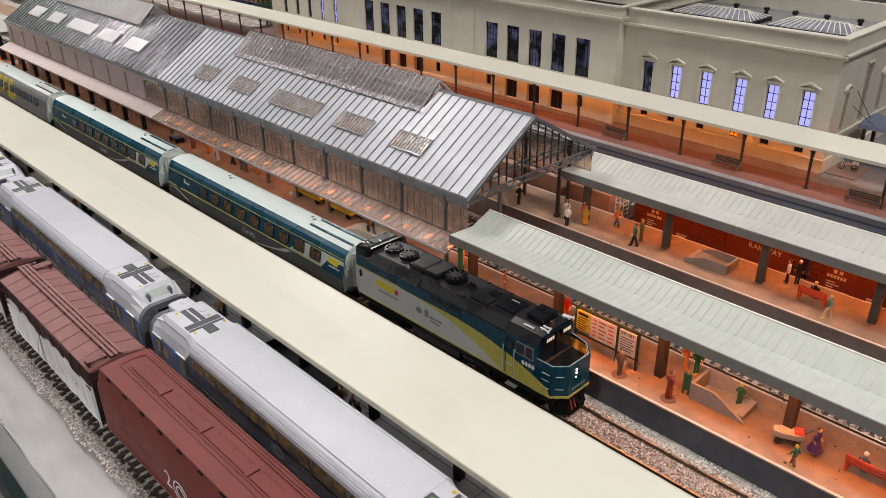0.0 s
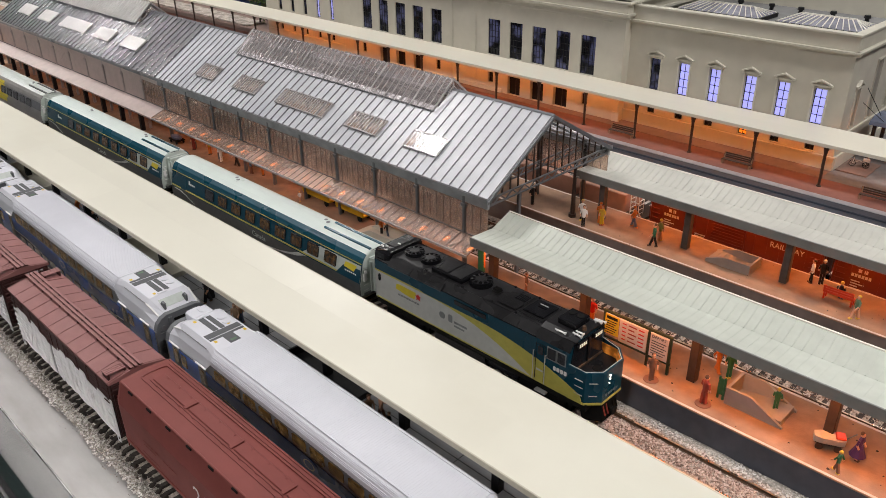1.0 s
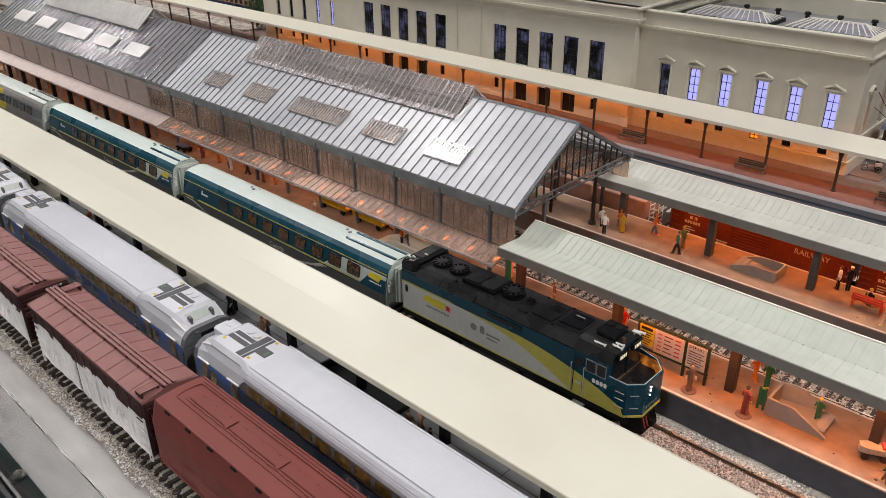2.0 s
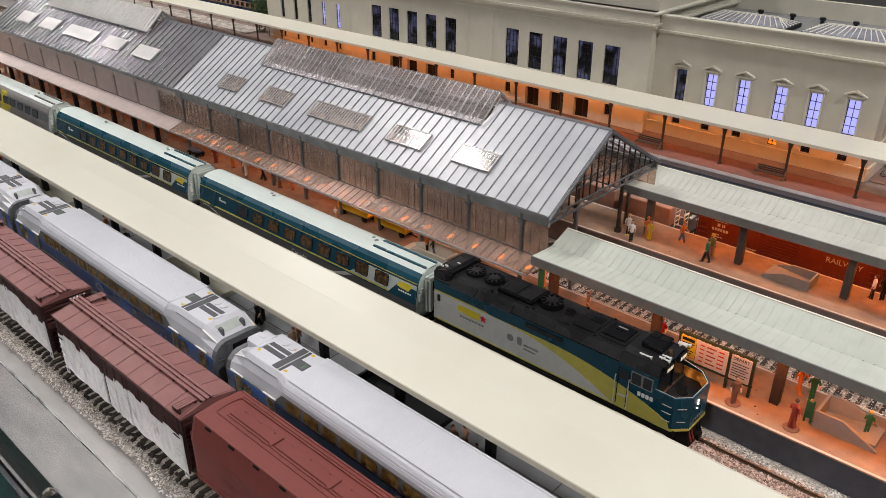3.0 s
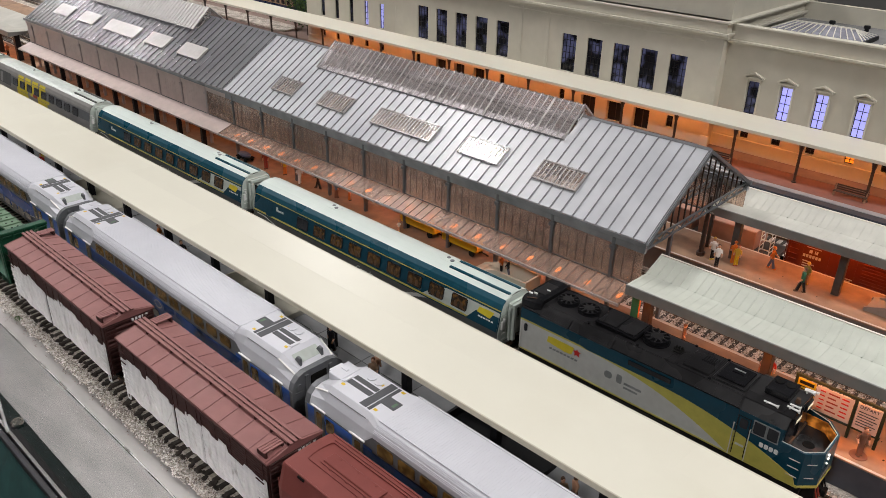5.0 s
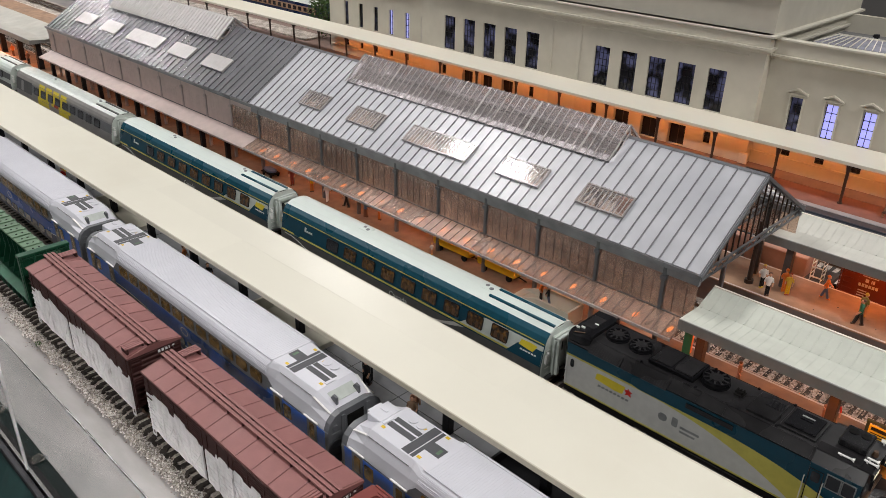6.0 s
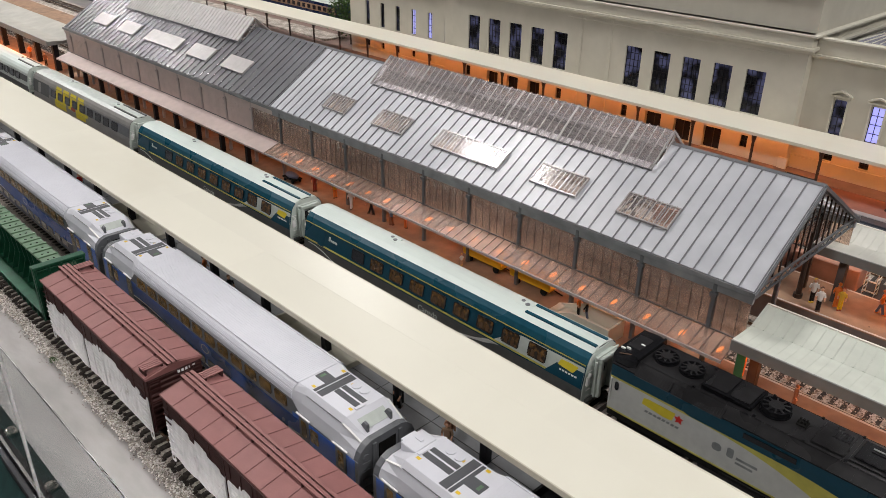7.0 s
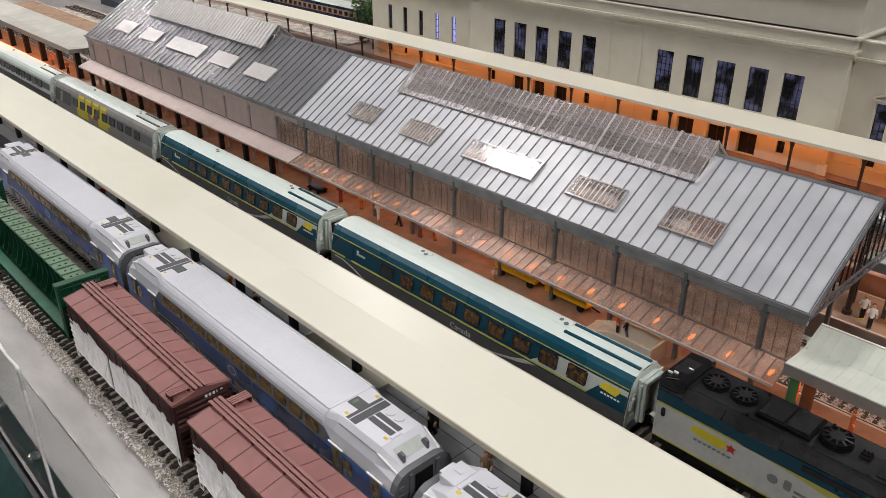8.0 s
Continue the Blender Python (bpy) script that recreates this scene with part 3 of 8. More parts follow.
# ---- cream canopy over the grey platform ----
def cream_canopy():
    c = thing("cream_canopy", "long smooth cream canopy on black posts over the grey platform", "platform canopy")
    y0, y1, z = -173.0, -119.5, 57.4
    ym = -143.0
    cr = random.Random(21)
    for ya, za, yb, zb in ((y0, z, ym, z + 1.1), (ym, z + 1.1, y1, z + 0.2)):
        x = -1700.0
        while x < 520:
            xe = min(520.0, x + cr.uniform(120, 210))
            d = cr.uniform(-0.05, 0.05)
            part("roof_panel", prism(B(), [(ya, za + d), (yb, zb - d), (yb, zb - 1.2), (ya, za - 1.2)], x, xe - 0.02), M["cream_reflect"], c)
            x = xe
    part("near_edge", box(B(), -1700, 520, y0 - 0.5, y0 + 0.4, z - 3.4, z + 0.05, 0.15), M["cream_dark"], c, "cream edge with shade put into its colour")
    part("far_edge", box(B(), -1700, 520, y1 - 0.3, y1 + 0.5, z - 3.2, z + 0.5, 0.15), M["cream"], c)
    for i in range(-18, 9):
        x = -124 + 66.3 * i
        bm = box(B(), x - 2.3, x + 2.3, -154, -149.5, PB, z - 1.0, 0.2)
        bar(bm, (x, -152, z - 8), (x, -164, z - 1.6), 2.0, 1.6)
        bar(bm, (x, -152, z - 8), (x, -128, z - 1.0), 2.0, 1.6)
        part("post", bm, M["postdark"], c)
    return c


cream_canopy()


# ---- the train shed ----
EAVE, RIDGE, YR, YB = 83.0, 127.0, 69.5, 147.5


def train_shed():
    s = thing("train_shed", "long glazed train shed with a grey standing-seam roof", "train shed")
    parts = ((-475.5, 0.0, M["steelroof"]), (-962.0, -475.5, M["darkroof"]))
    LIGHTS = ((-413, -381), (-345, -307), (-273.5, -204), (-174, -134.5), (-102.7, -65.4))
    un = Vector((YR, RIDGE - EAVE)).normalized()
    S0, S1 = 15.0 / un.x, 29.6 / un.x
    ln = math.hypot(YR, RIDGE - EAVE)
    ln2 = math.hypot(YB - YR, RIDGE - EAVE)
    for x0, x1, m in parts:
        # The glazed monitors sit over an opening along the ridge.
        o0, o1 = (-382, -100) if x0 > -500 else (-862, -600)
        for side in (0, 1):
            a, b = ((0, EAVE), (YR, RIDGE)) if side == 0 else ((YR, RIDGE), (YB, EAVE))
            L = ln if side == 0 else ln2
            cut = L - 20.0 if side == 0 else 20.0
            if side == 0:
                holes = [(o0, o1, cut, L)] + ([(q0 + 0.6, q1 - 0.6, S0 + 0.6, S1 - 0.6) for q0, q1 in LIGHTS] if x0 > -500 else [])
            else:
                holes = [(o0, o1, 0, cut)]
                if x0 > -500:
                    for j in range(3):
                        holes += [(-8 - i * 9.62 - 8.4, -8 - i * 9.62, 30 + j * 16, 42 + j * 16) for i in range(12)]
            part("roof_slope", pierced_plate(B(), a, b, x0, x1, 0, L, holes, -0.9, 0), m, s, "pale grey metal" if x0 > -500 else "dark grey metal")
            if side == 1 and x0 > -500:
                far = part("far_rooflight", plate(B(), a, b, rect(-126, -6, 28, 76), 0.02, 0.5), M["skyfrost"], s, "milky rooflight on the far slope")
                far.visible_shadow = False
            step = 9.28 if x0 > -500 else 10.2
            n = int((x1 - x0) / step)
            for i in range(n + 1):
                x = x1 - 0.6 - i * step
                if x < x0:
                    continue
                mid = o0 < x < o1
                r = (0.0, cut - 0.3) if side == 0 and mid else (cut + 0.3, L) if mid else (0.0, L)
                bm = B()
                plate(bm, a, b, rect(x - 0.3, x + 0.3, *r), -0.02, 0.7)
                part("seam_rib", bm, M["seam"] if x0 > -500 else M["seam_gloss"], s)
    part("ridge_cap", prism(B(), [(YR - 1.6, RIDGE - 0.6), (YR, RIDGE + 1.1), (YR + 1.6, RIDGE - 0.6)], -600, -382), M["steel"], s)
    part("ridge_cap", prism(B(), [(YR - 1.6, RIDGE - 0.6), (YR, RIDGE + 1.1), (YR + 1.6, RIDGE - 0.6)], -100, 0.5), M["steel"], s)
    part("ridge_cap", prism(B(), [(YR - 1.6, RIDGE - 0.6), (YR, RIDGE + 1.1), (YR + 1.6, RIDGE - 0.6)], -962, -862), M["steel"], s)
    # Gutter and eave beams.
    for yy, sg in ((0.0, -1), (YB, 1)):
        part("gutter", prism(B(), [(yy + sg * 2.6, EAVE + 0.4), (yy + sg * 2.6, EAVE - 2.6), (yy + sg * 0.4, EAVE - 3.2), (yy + sg * 0.4, EAVE - 2.0), (yy + sg * 2.0, EAVE - 1.8), (yy + sg * 2.0, EAVE + 0.4)], -962, 1), M["gutter"], s, "grey gutter")
        part("eave_beam", box(B(), -470, 0, yy - 1.2, yy + 1.2, EAVE - 7.6, EAVE - 3.3, 0.2), M["gutter"], s)
        part("eave_beam", box(B(), -960, -470.1, yy - 1.2, yy + 1.2, EAVE - 7.6, EAVE - 3.3, 0.2), M["frost"], s)
    part("verge_board", loft(B(), [[(x, *p) for p in ((-1.5, EAVE - 1.2), (YR, RIDGE + 0.2), (YR, RIDGE - 2.4), (-1.5, EAVE - 3.4))] for x in (0.02, 1.3)]), M["steel"], s)
    part("verge_board", loft(B(), [[(x, *p) for p in ((YR, RIDGE + 0.2), (YB + 1.5, EAVE - 1.2), (YB + 1.5, EAVE - 3.4), (YR, RIDGE - 2.4))] for x in (0.02, 1.3)]), M["steel"], s)
    # Near and far glazed walls with posts.
    xs = [-22.5 - 48.4 * k for k in range(20)]
    for yy in (0.0, YB):
        for i, x in enumerate(xs):
            bm = box(B(), x - 1.25, x + 1.25, yy - 1.5, yy + 1.5, (PB if yy < 60 else PC), EAVE - 3.4, 0.25)
            box(bm, x - 2.3, x + 2.3, yy - 2.3, yy + 2.3, EAVE - 11.5, EAVE - 9.0, 0.2)
            if yy < 60 and x < -470:
                part("post_foot", box(B(), x - 2.2, x + 2.2, -11.4, -7.0, PB, 45.6, 0.25), M["postdark"], s, "black awning post")
            part("post", bm, (M["steel"] if x > -470 else M["frostpost"]) if yy < 60 else M["postgrey"], s)
        ends = [1.0] + xs + [-961.0]
        for xr, xl in zip(ends, ends[1:]):
            if xr - xl < 4:
                continue
            frosted = xr < -470
            pane = part("wall_pane", box(B(), xl + 1.9, xr - 1.9, yy - 0.5, yy + 0.5, 51.5, EAVE - 7.7), M["frost"] if frosted else M["wallglaze"], s, "frosted wall panel" if frosted else "smoky clear wall panel")
            pane.visible_shadow = False
            if frosted and yy < 60:
                k = max(2, int((xr - xl) / 4.4))
                for j in range(1, k):
                    x = xl + (xr - xl) * j / k
                    part("frosted_bar", box(B(), x - 0.3, x + 0.3, -0.62, -0.52, 53.5, EAVE - 11.0), M["frost"], pane)
            if not frosted:
                k = max(2, int((xr - xl) / 6.2))
                for j in range(1, k):
                    x = xl + (xr - xl) * j / k
                    part("glazing_bar", box(B(), x - 0.16, x + 0.16, yy - 0.8, yy - 0.55, 51.6, EAVE - 9.2), M["brownbar"], pane)
        part("sill_rail", box(B(), -960, 0.5, yy - 1.0, yy + 1.0, 50.2, 51.4, 0.15), M["steel"], s)
    # Sloping glass awning over the platform.
    a, b = (-18.5, 44.6), (-1.2, 50.6)
    for x0, x1, m, lab in ((-461, -3.5, M["awnglaze"], "smoky clear awning"), (-958, -461.6, M["frost"], "frosted pale awning")):
        aw = part("awning", plate(B(), a, b, rect(x0, x1, 0, 18.2), -0.45, 0.45), m, s, lab)
        n = int((x1 - x0) / 7.0)
        if x0 > -470:
            for i in range(n + 1):
                x = x0 + (x1 - x0) * i / n
                part("awning_bar", plate(B(), a, b, rect(x - 0.22, x + 0.22, 0, 18.2), 0.47, 0.9), M["brownbar"], aw)
        part("awning_edge", box(B(), x0, x1, -19.3, -18.2, 43.3, 45.3, 0.15), M["frost"] if x0 < -470 else M["glazebar"], s, "clear bright edge")
    for k in range(19):
        bx = -10 - 24.2 * k
        # Each bulb is drawn out along the slope to imitate its glow streak.
        bl = part("bulb", ball(B(), bx, -7.0, 44.0, 1.3, 4.2, 1.0, 0, 12, 8), M["bulb"], s, "warm bulb stretched to the shape of its glow")
        part("bulb_stem", rod(B(), (bx, -5.4, 45.3), (bx, -5.4, 48.6), 0.25, 6), M["steel"], bl)
    for x in xs:
        part("bracket", bar(B(), (x, -2, 44), (x, -15, 45.2), 1.2, 1.2), M["steel"], s)
    # Roof lights on the near slope.
    u = Vector((YR, RIDGE - EAVE)).normalized()
    s0, s1 = 15.0 / u.x, 29.6 / u.x
    for x0, x1 in LIGHTS:
        sk = part("rooflight", plate(B(), (0, EAVE), (YR, RIDGE), rect(x0, x1, s0, s1), 1.0, 1.7), M["glaze"], s, "clear glazed rooflight")
        sk.visible_shadow = False
        bm = B()
        for e in (rect(x0, x1, s0, s0 + 0.7), rect(x0, x1, s1 - 0.7, s1), rect(x0, x0 + 0.7, s0 + 0.7, s1 - 0.7), rect(x1 - 0.7, x1, s0 + 0.7, s1 - 0.7)):
            plate(bm, (0, EAVE), (YR, RIDGE), e, 0.02, 2.2)
        part("frame", bm, M["glazebar"], sk, "bright clear frame")
        n = max(4, int((x1 - x0) / 3.3))
        for i in range(1, n):
            x = x0 + (x1 - x0) * i / n
            part("glazing_bar", plate(B(), (0, EAVE), (YR, RIDGE), rect(x - 0.25, x + 0.25, s0 - 0.5, s1 + 0.5), 1.72, 2.2), M["glazebar"], sk)
    s0, s1 = 18.5 / u.x, 33.6 / u.x
    for x0, x1 in ((-907, -864), (-836, -793), (-765, -688.5), (-665, -621), (-592, -549)):
        sk = part("rooflight", plate(B(), (0, EAVE), (YR, RIDGE), rect(x0, x1, s0, s1, 0.5), 0.02, 2.0), M["frostroof"], s, "milky rooflight panel")
        for i in range(1, 5):
            t = s0 + (s1 - s0) * i / 5
            part("panel_ridge", plate(B(), (0, EAVE), (YR, RIDGE), rect(x0 + 1, x1 - 1, t - 0.15, t + 0.15), 2.02, 2.08), M["frostroof"], sk)
    # Raised glazed monitors along the ridge.
    for x0, x1, m, z in ((-382, -100, M["monitorglaze"], 0), (-862, -600, M["frostroof"], 1.5)):
        top = RIDGE + 8.0 + z
        low = 111.6 + 3.0 + z
        yl = 46.5
        for a, b in (((yl, low), (YR, top)), ((YR, top), (2 * YR - yl, low))):
            L = math.hypot(YR - yl, top - low)
            g = part("monitor_pane", plate(B(), a, b, rect(x0, x1, 0, L), -0.4, 0.4), m, s, "clear ridge glazing" if z == 0 else "milky ridge glazing")
            g.visible_shadow = False
            n = int((x1 - x0) / 6.3)
            for i in range(n + 1):
                x = x0 + (x1 - x0) * i / n
                w = 0.75 if i % 8 == 0 else 0.3
                part("glazing_bar", plate(B(), a, b, rect(x - w, x + w, -0.6, L), 0.42, 1.0), M["glazebar"] if z == 0 else m, g)
        bm = B()
        n = int((x1 - x0) / 9.6)
        for i in range(n):
            xa, xb = x0 + (x1 - x0) * i / n, x0 + (x1 - x0) * (i + 1) / n
            for ys, zz in ((yl + 0.8, low - 0.8), (2 * YR - yl - 0.8, low - 0.8)):
                bar(bm, (xa, ys, zz - 2.6), (xb, ys, zz), 0.45, 0.45)
                bar(bm, (xa, ys, zz), (xb, ys, zz - 2.6), 0.45, 0.45)
        for ys in (yl + 0.8, 2 * YR - yl - 0.8):
            box(bm, x0, x1, ys - 0.5, ys + 0.5, low - 1.0, low - 0.4)
            box(bm, x0, x1, ys - 0.5, ys + 0.5, low - 4.0, low - 3.3)
        part("monitor_truss", bm, M["steel"], s, "dark lattice under the monitor")
        bm = B()
        n = int((x1 - x0) / 11.8)
        for i in range(n):
            xa, xb = x0 + (x1 - x0) * i / n, x0 + (x1 - x0) * (i + 1) / n
            bar(bm, (xa, YR, top - 9.0), (xb, YR, top - 1.6), 0.6, 0.6)
            bar(bm, (xa, YR, top - 1.6), (xb, YR, top - 9.0), 0.6, 0.6)
        box(bm, x0, x1, YR - 0.5, YR + 0.5, top - 1.6, top - 0.8)
        box(bm, x0, x1, YR - 0.5, YR + 0.5, top - 10.0, top - 9.1)
        part("ridge_lattice", bm, M["steel"], s, "dark lattice girder under the ridge")
        for x in (x0, x1):
            for p0, p1, w in (((yl, low), (YR, top), 1.0), ((2 * YR - yl, low), (YR, top), 1.0), ((YR, RIDGE - 6), (YR, top), 0.9), ((yl + 6, low - 1), (YR, top - 5), 0.6), ((2 * YR - yl - 6, low - 1), (YR, top - 5), 0.6)):
                part("monitor_end_bar", bar(B(), (x, *p0), (x, *p1), w, w), M["glazebar"], s)
    # Lattice trusses and the open gable.
    for k, x in enumerate([-1.5] + [q for q in xs if q > -480][::2]):
        bm = B()
        zb = EAVE - 6.0
        for dz in (0.0, 5.0):
            bar(bm, (x, 0, zb + dz), (x, YB, zb + dz), 1.3, 1.0)
        n = 22
        for i in range(n):
            ya, yb2 = YB * i / n, YB * (i + 1) / n
            bar(bm, (x, ya, zb if i % 2 else zb + 5), (x, yb2, zb + 5 if i % 2 else zb), 0.7, 0.7)
        bar(bm, (x, 0, EAVE - 1), (x, YR, RIDGE - 2), 1.4, 1.6)
        bar(bm, (x, YB, EAVE - 1), (x, YR, RIDGE - 2), 1.4, 1.6)
        part("truss", bm, M["steel"], s, "dark steel lattice truss")
    for i in range(1, 17):
        y = YB * i / 17
        zt = EAVE + (y if y < YR else YB - y) * (44.0 / (YR if y < YR else YB - YR)) - 2.0
        part("gable_mullion", box(B(), -3.1, -2.2, y - 0.5, y + 0.5, EAVE - 1, zt), M["postbrown"], s, "brown gable mullion")
    part("gable_post", box(B(), -3.4, -1.0, 34.6, 37.4, 1.8, EAVE - 6, 0.3), M["steel"], s)
    return s


train_shed()


# ---- the station building ----
def pierced(bm, x0, x1, y0, y1, z0, z1, holes):
    """A wall with a row of openings, each (x0, x1, z0, z1), that go through it: one mesh."""
    xs = sorted({x0, x1, *(h[0] for h in holes), *(h[1] for h in holes)})
    zs = sorted({z0, z1, *(h[2] for h in holes), *(h[3] for h in holes)})
    grid = {(i, k): bm.verts.new((x, y0, z)) for i, x in enumerate(xs) for k, z in enumerate(zs)}
    faces = []
    for i in range(len(xs) - 1):
        for k in range(len(zs) - 1):
            cx, cz = (xs[i] + xs[i + 1]) / 2, (zs[k] + zs[k + 1]) / 2
            if not any(h[0] < cx < h[1] and h[2] < cz < h[3] for h in holes):
                faces.append(bm.faces.new((grid[i, k], grid[i + 1, k], grid[i + 1, k + 1], grid[i, k + 1])))
    out = bmesh.ops.extrude_face_region(bm, geom=faces, use_keep_orig=True)
    bmesh.ops.translate(bm, verts=[v for v in out["geom"] if isinstance(v, bmesh.types.BMVert)], vec=(0, y1 - y0, 0))
    bmesh.ops.delete(bm, geom=[v for v in bm.verts if not v.link_faces], context="VERTS")
    return bm


def tall_window(parent, x, w, z0, z1, y, cols, rows, pane, lit="", frame=None):
    """A recessed window: pane, dark frame and bars."""
    g = part("window", box(B(), x - w / 2, x + w / 2, y + 3.2, y + 3.8, z0, z1), pane, parent, lit)
    bm = B()
    f = 0.55
    for e in ((x - w / 2, x - w / 2 + f, z0, z1), (x + w / 2 - f, x + w / 2, z0, z1), (x - w / 2 + f, x + w / 2 - f, z0, z0 + f), (x - w / 2 + f, x + w / 2 - f, z1 - f, z1)):
        box(bm, e[0], e[1], y + 2.2, y + 3.15, e[2], e[3])
    part("window_frame", bm, frame or M["postdark"], g)
    for i in range(1, cols):
        q = x - w / 2 + w * i / cols
        part("glazing_bar", box(B(), q - 0.28, q + 0.28, y + 2.5, y + 3.15, z0 + f, z1 - f), frame or M["postdark"], g)
    for j in range(1, rows):
        q = z0 + (z1 - z0) * j / rows
        part("glazing_bar", box(B(), x - w / 2 + f, x + w / 2 - f, y + 2.55, y + 3.1, q - 0.28, q + 0.28), frame or M["postdark"], g)
    return g


def moulding(x0, x1, y, z, out, h):
    """A stepped cornice along a wall that faces south."""
    return prism(B(), [(y, z), (y - out * 0.35, z), (y - out * 0.5, z + h * 0.35), (y - out, z + h * 0.6), (y - out, z + h), (y, z + h)], x0, x1)


def station_building():
    s = thing("station_building", "grey-beige masonry station building with tall windows", "station building")
    # Middle block.
    Y = 390.0
    gA = [(-583.0 + 35.9 * i) for i in range(5)]
    gB = [(-336.0 + 35.9 * i) for i in range(5)]
    W, Z0, Z1 = 20.6, 61.0, 105.5
    doors = [(-512, 19), (-476, 19), (-547, 19), (-301, 20.5), (-264, 20.5), (-228, 20.5)]
    small = [-592, -436, -340, -192]
    up = [(x - W / 2, x + W / 2, Z0, Z1) for x in gA + gB]
    bm = pierced(B(), -622, -145, Y, Y + 9, 52, 148, up)
    part("upper_wall", bm, M["stonewall"], s)
    lo = [(x - w / 2, x + w / 2, PZ + 0.6, 38.0) for x, w in doors] + [(x - 4, x + 4, 25, 38) for x in small]
    part("lower_wall", pierced(B(), -622, -145, Y, Y + 9, PZ + 0.5, 52, lo), M["stonewall"], s)
    for x in gA + gB:
        tall_window(s, x, W, Z0, Z1, Y, 4, 6, M["glintpane"], "dark tall window")
    for x, w in doors:
        d = part("door", box(B(), x - w / 2, x + w / 2, Y + 5, Y + 6.4, PZ + 0.6, 38.0), M["postdark"], s, "dark recessed doorway")
        part("door_rail", box(B(), x - 0.4, x + 0.4, Y + 4.5, Y + 4.95, PZ + 1, 37.8), M["postbrown"], d)
    for x in small:
        tall_window(s, x, 8, 25, 38, Y, 2, 2, M["darkglass"], "small dark window")
    part("plinth", box(B(), -560 + 26, -320, Y - 2, Y, PZ + 0.5, 19.5, 0.2), M["stonetrim"], s)
    part("string_course", moulding(-622, -145, Y, 51.0, 2.0, 2.6), M["stonetrim"], s)
    part("lower_cornice", moulding(-430, -163, Y, 124.6, 1.2, 1.8), M["stonetrim"], s)
    part("cornice", moulding(-622, -140, Y, 130.0, 5.0, 6.0), M["stonetrim"], s)
    part("parapet", box(B(), -622, -143, Y - 2.2, Y + 9.4, 136, 145.5, 0.4), M["stonewall"], s)
    part("parapet_cap", box(B(), -624, -139.5, Y - 3.4, Y + 9.4, 145.5, 148, 0.4), M["stonetrim"], s)
    # Corner pilasters and shallow panel frames.
    for x0, x1 in ((-412, -408), (-370, -366.5)):
        part("pilaster", box(B(), x0, x1, Y - 0.9, Y, PZ + 0.5, 130, 0.3), M["stonewall"], s)
    part("pilaster_base", box(B(), -152, -142.5, Y - 2.4, Y, PZ + 0.5, 26, 0.4), M["stonetrim"], s)
    part("side_wall", box(B(), -154, -145, Y + 9, 640, PZ, 145.4), M["stonewall"], s)
    part("side_cornice", loft(B(), [[(-145, y, 130.0), (-143.2, y, 130.0), (-140, y, 133.6), (-140, y, 136.0), (-145, y, 136.0)] for y in (Y, 640)]), M["stonetrim"], s)
    part("side_cap", box(B(), -154, -139.5, Y + 9.5, 640, 145.5, 148, 0.4), M["stonetrim"], s)
    part("attic", box(B(), -470, -145.5, Y + 9.5, 640, 148.05, 200), M["stonewall"], s)
    part("attic_cornice", moulding(-472, -142, Y + 9.5, 180, 4, 6), M["stonetrim"], s)
    part("roof", box(B(), -622, -154, Y + 9, 640, 134, 138), M["flatroof"], s)
    # East wing with pediment windows.
    YW = 402.0
    X1 = 92.0
    xs = [-110.5, -76.0, -40.5, -2.0, 32.0, 67.5]
    w, z0, z1 = 11.6, 56.0, 90.6
    bm = pierced(B(), -145, X1, YW, YW + 8, 53, 127, [(x - w / 2, x + w / 2, z0, z1) for x in xs])
    part("upper_wall", bm, M["stonewall"], s)
    bm = pierced(B(), -145, X1, YW, YW + 8, PZ + 0.5, 53, [(x - 4.6, x + 4.6, 29.5, 37.6) for x in xs])
    part("lower_wall", bm, M["stonewall"], s)
    for i, x in enumerate(xs):
        tall_window(s, x, w, z0, z1, YW, 2, 4, M["glintpane"] if i == 0 else M["bluelit"], "dark window" if i == 0 else "window lit blue-white from within")
        tall_window(s, x, 9.2, 29.5, 37.6, YW, 2, 2, M["amberlit"] if i == 3 else M["darkglass"], "amber-lit small window" if i == 3 else "small dark window")
        ped = B()
        for sg in (-1, 1):
            loft(ped, [[(x + sg * 10.5, y, 94.2), (x + sg * 10.5, y, 95.8), (x, y, 100.4), (x, y, 98.6)] for y in (YW - 3.0, YW)])
        box(ped, x - 9.5, x + 9.5, YW - 2.2, YW, 93.0, 94.6)
        box(ped, x - 7.6, x - 6.4, YW - 1.2, YW, z0 - 1, 93.0)
        box(ped, x + 6.4, x + 7.6, YW - 1.2, YW, z0 - 1, 93.0)
        part("pediment", ped, M["stonetrim"], s, "small triangular pediment")
    part("plinth", box(B(), -145, X1 + 1.5, YW - 2.5, YW, PZ + 0.5, 28.0, 0.3), M["stonetrim"], s, "pale plinth")
    part("plinth_cap", box(B(), -145, X1 + 2.4, YW - 3.6, YW - 2.5, 26.4, 28.6, 0.2), M["stonetrim"], s)
    part("cornice", moulding(-145, X1 + 4, YW, 125.0, 5.5, 4.6), M["stonetrim"], s)
    part("parapet", box(B(), -145, X1 + 1, YW - 1.5, YW + 5, 129.6, 143.0, 0.3), M["stonewall"], s)
    part("parapet_cap", box(B(), -145, X1 + 2.5, YW - 3, YW + 6.5, 143.0, 145.2, 0.3), M["stonetrim"], s)
    # East face.
    ey = [(430, 9, 52, 88, 1), (478, 13, 50, 108, 0), (524, 9, 52, 88, 1), (572, 13, 50, 108, 0)]
    bm = B()
    at = YW + 8
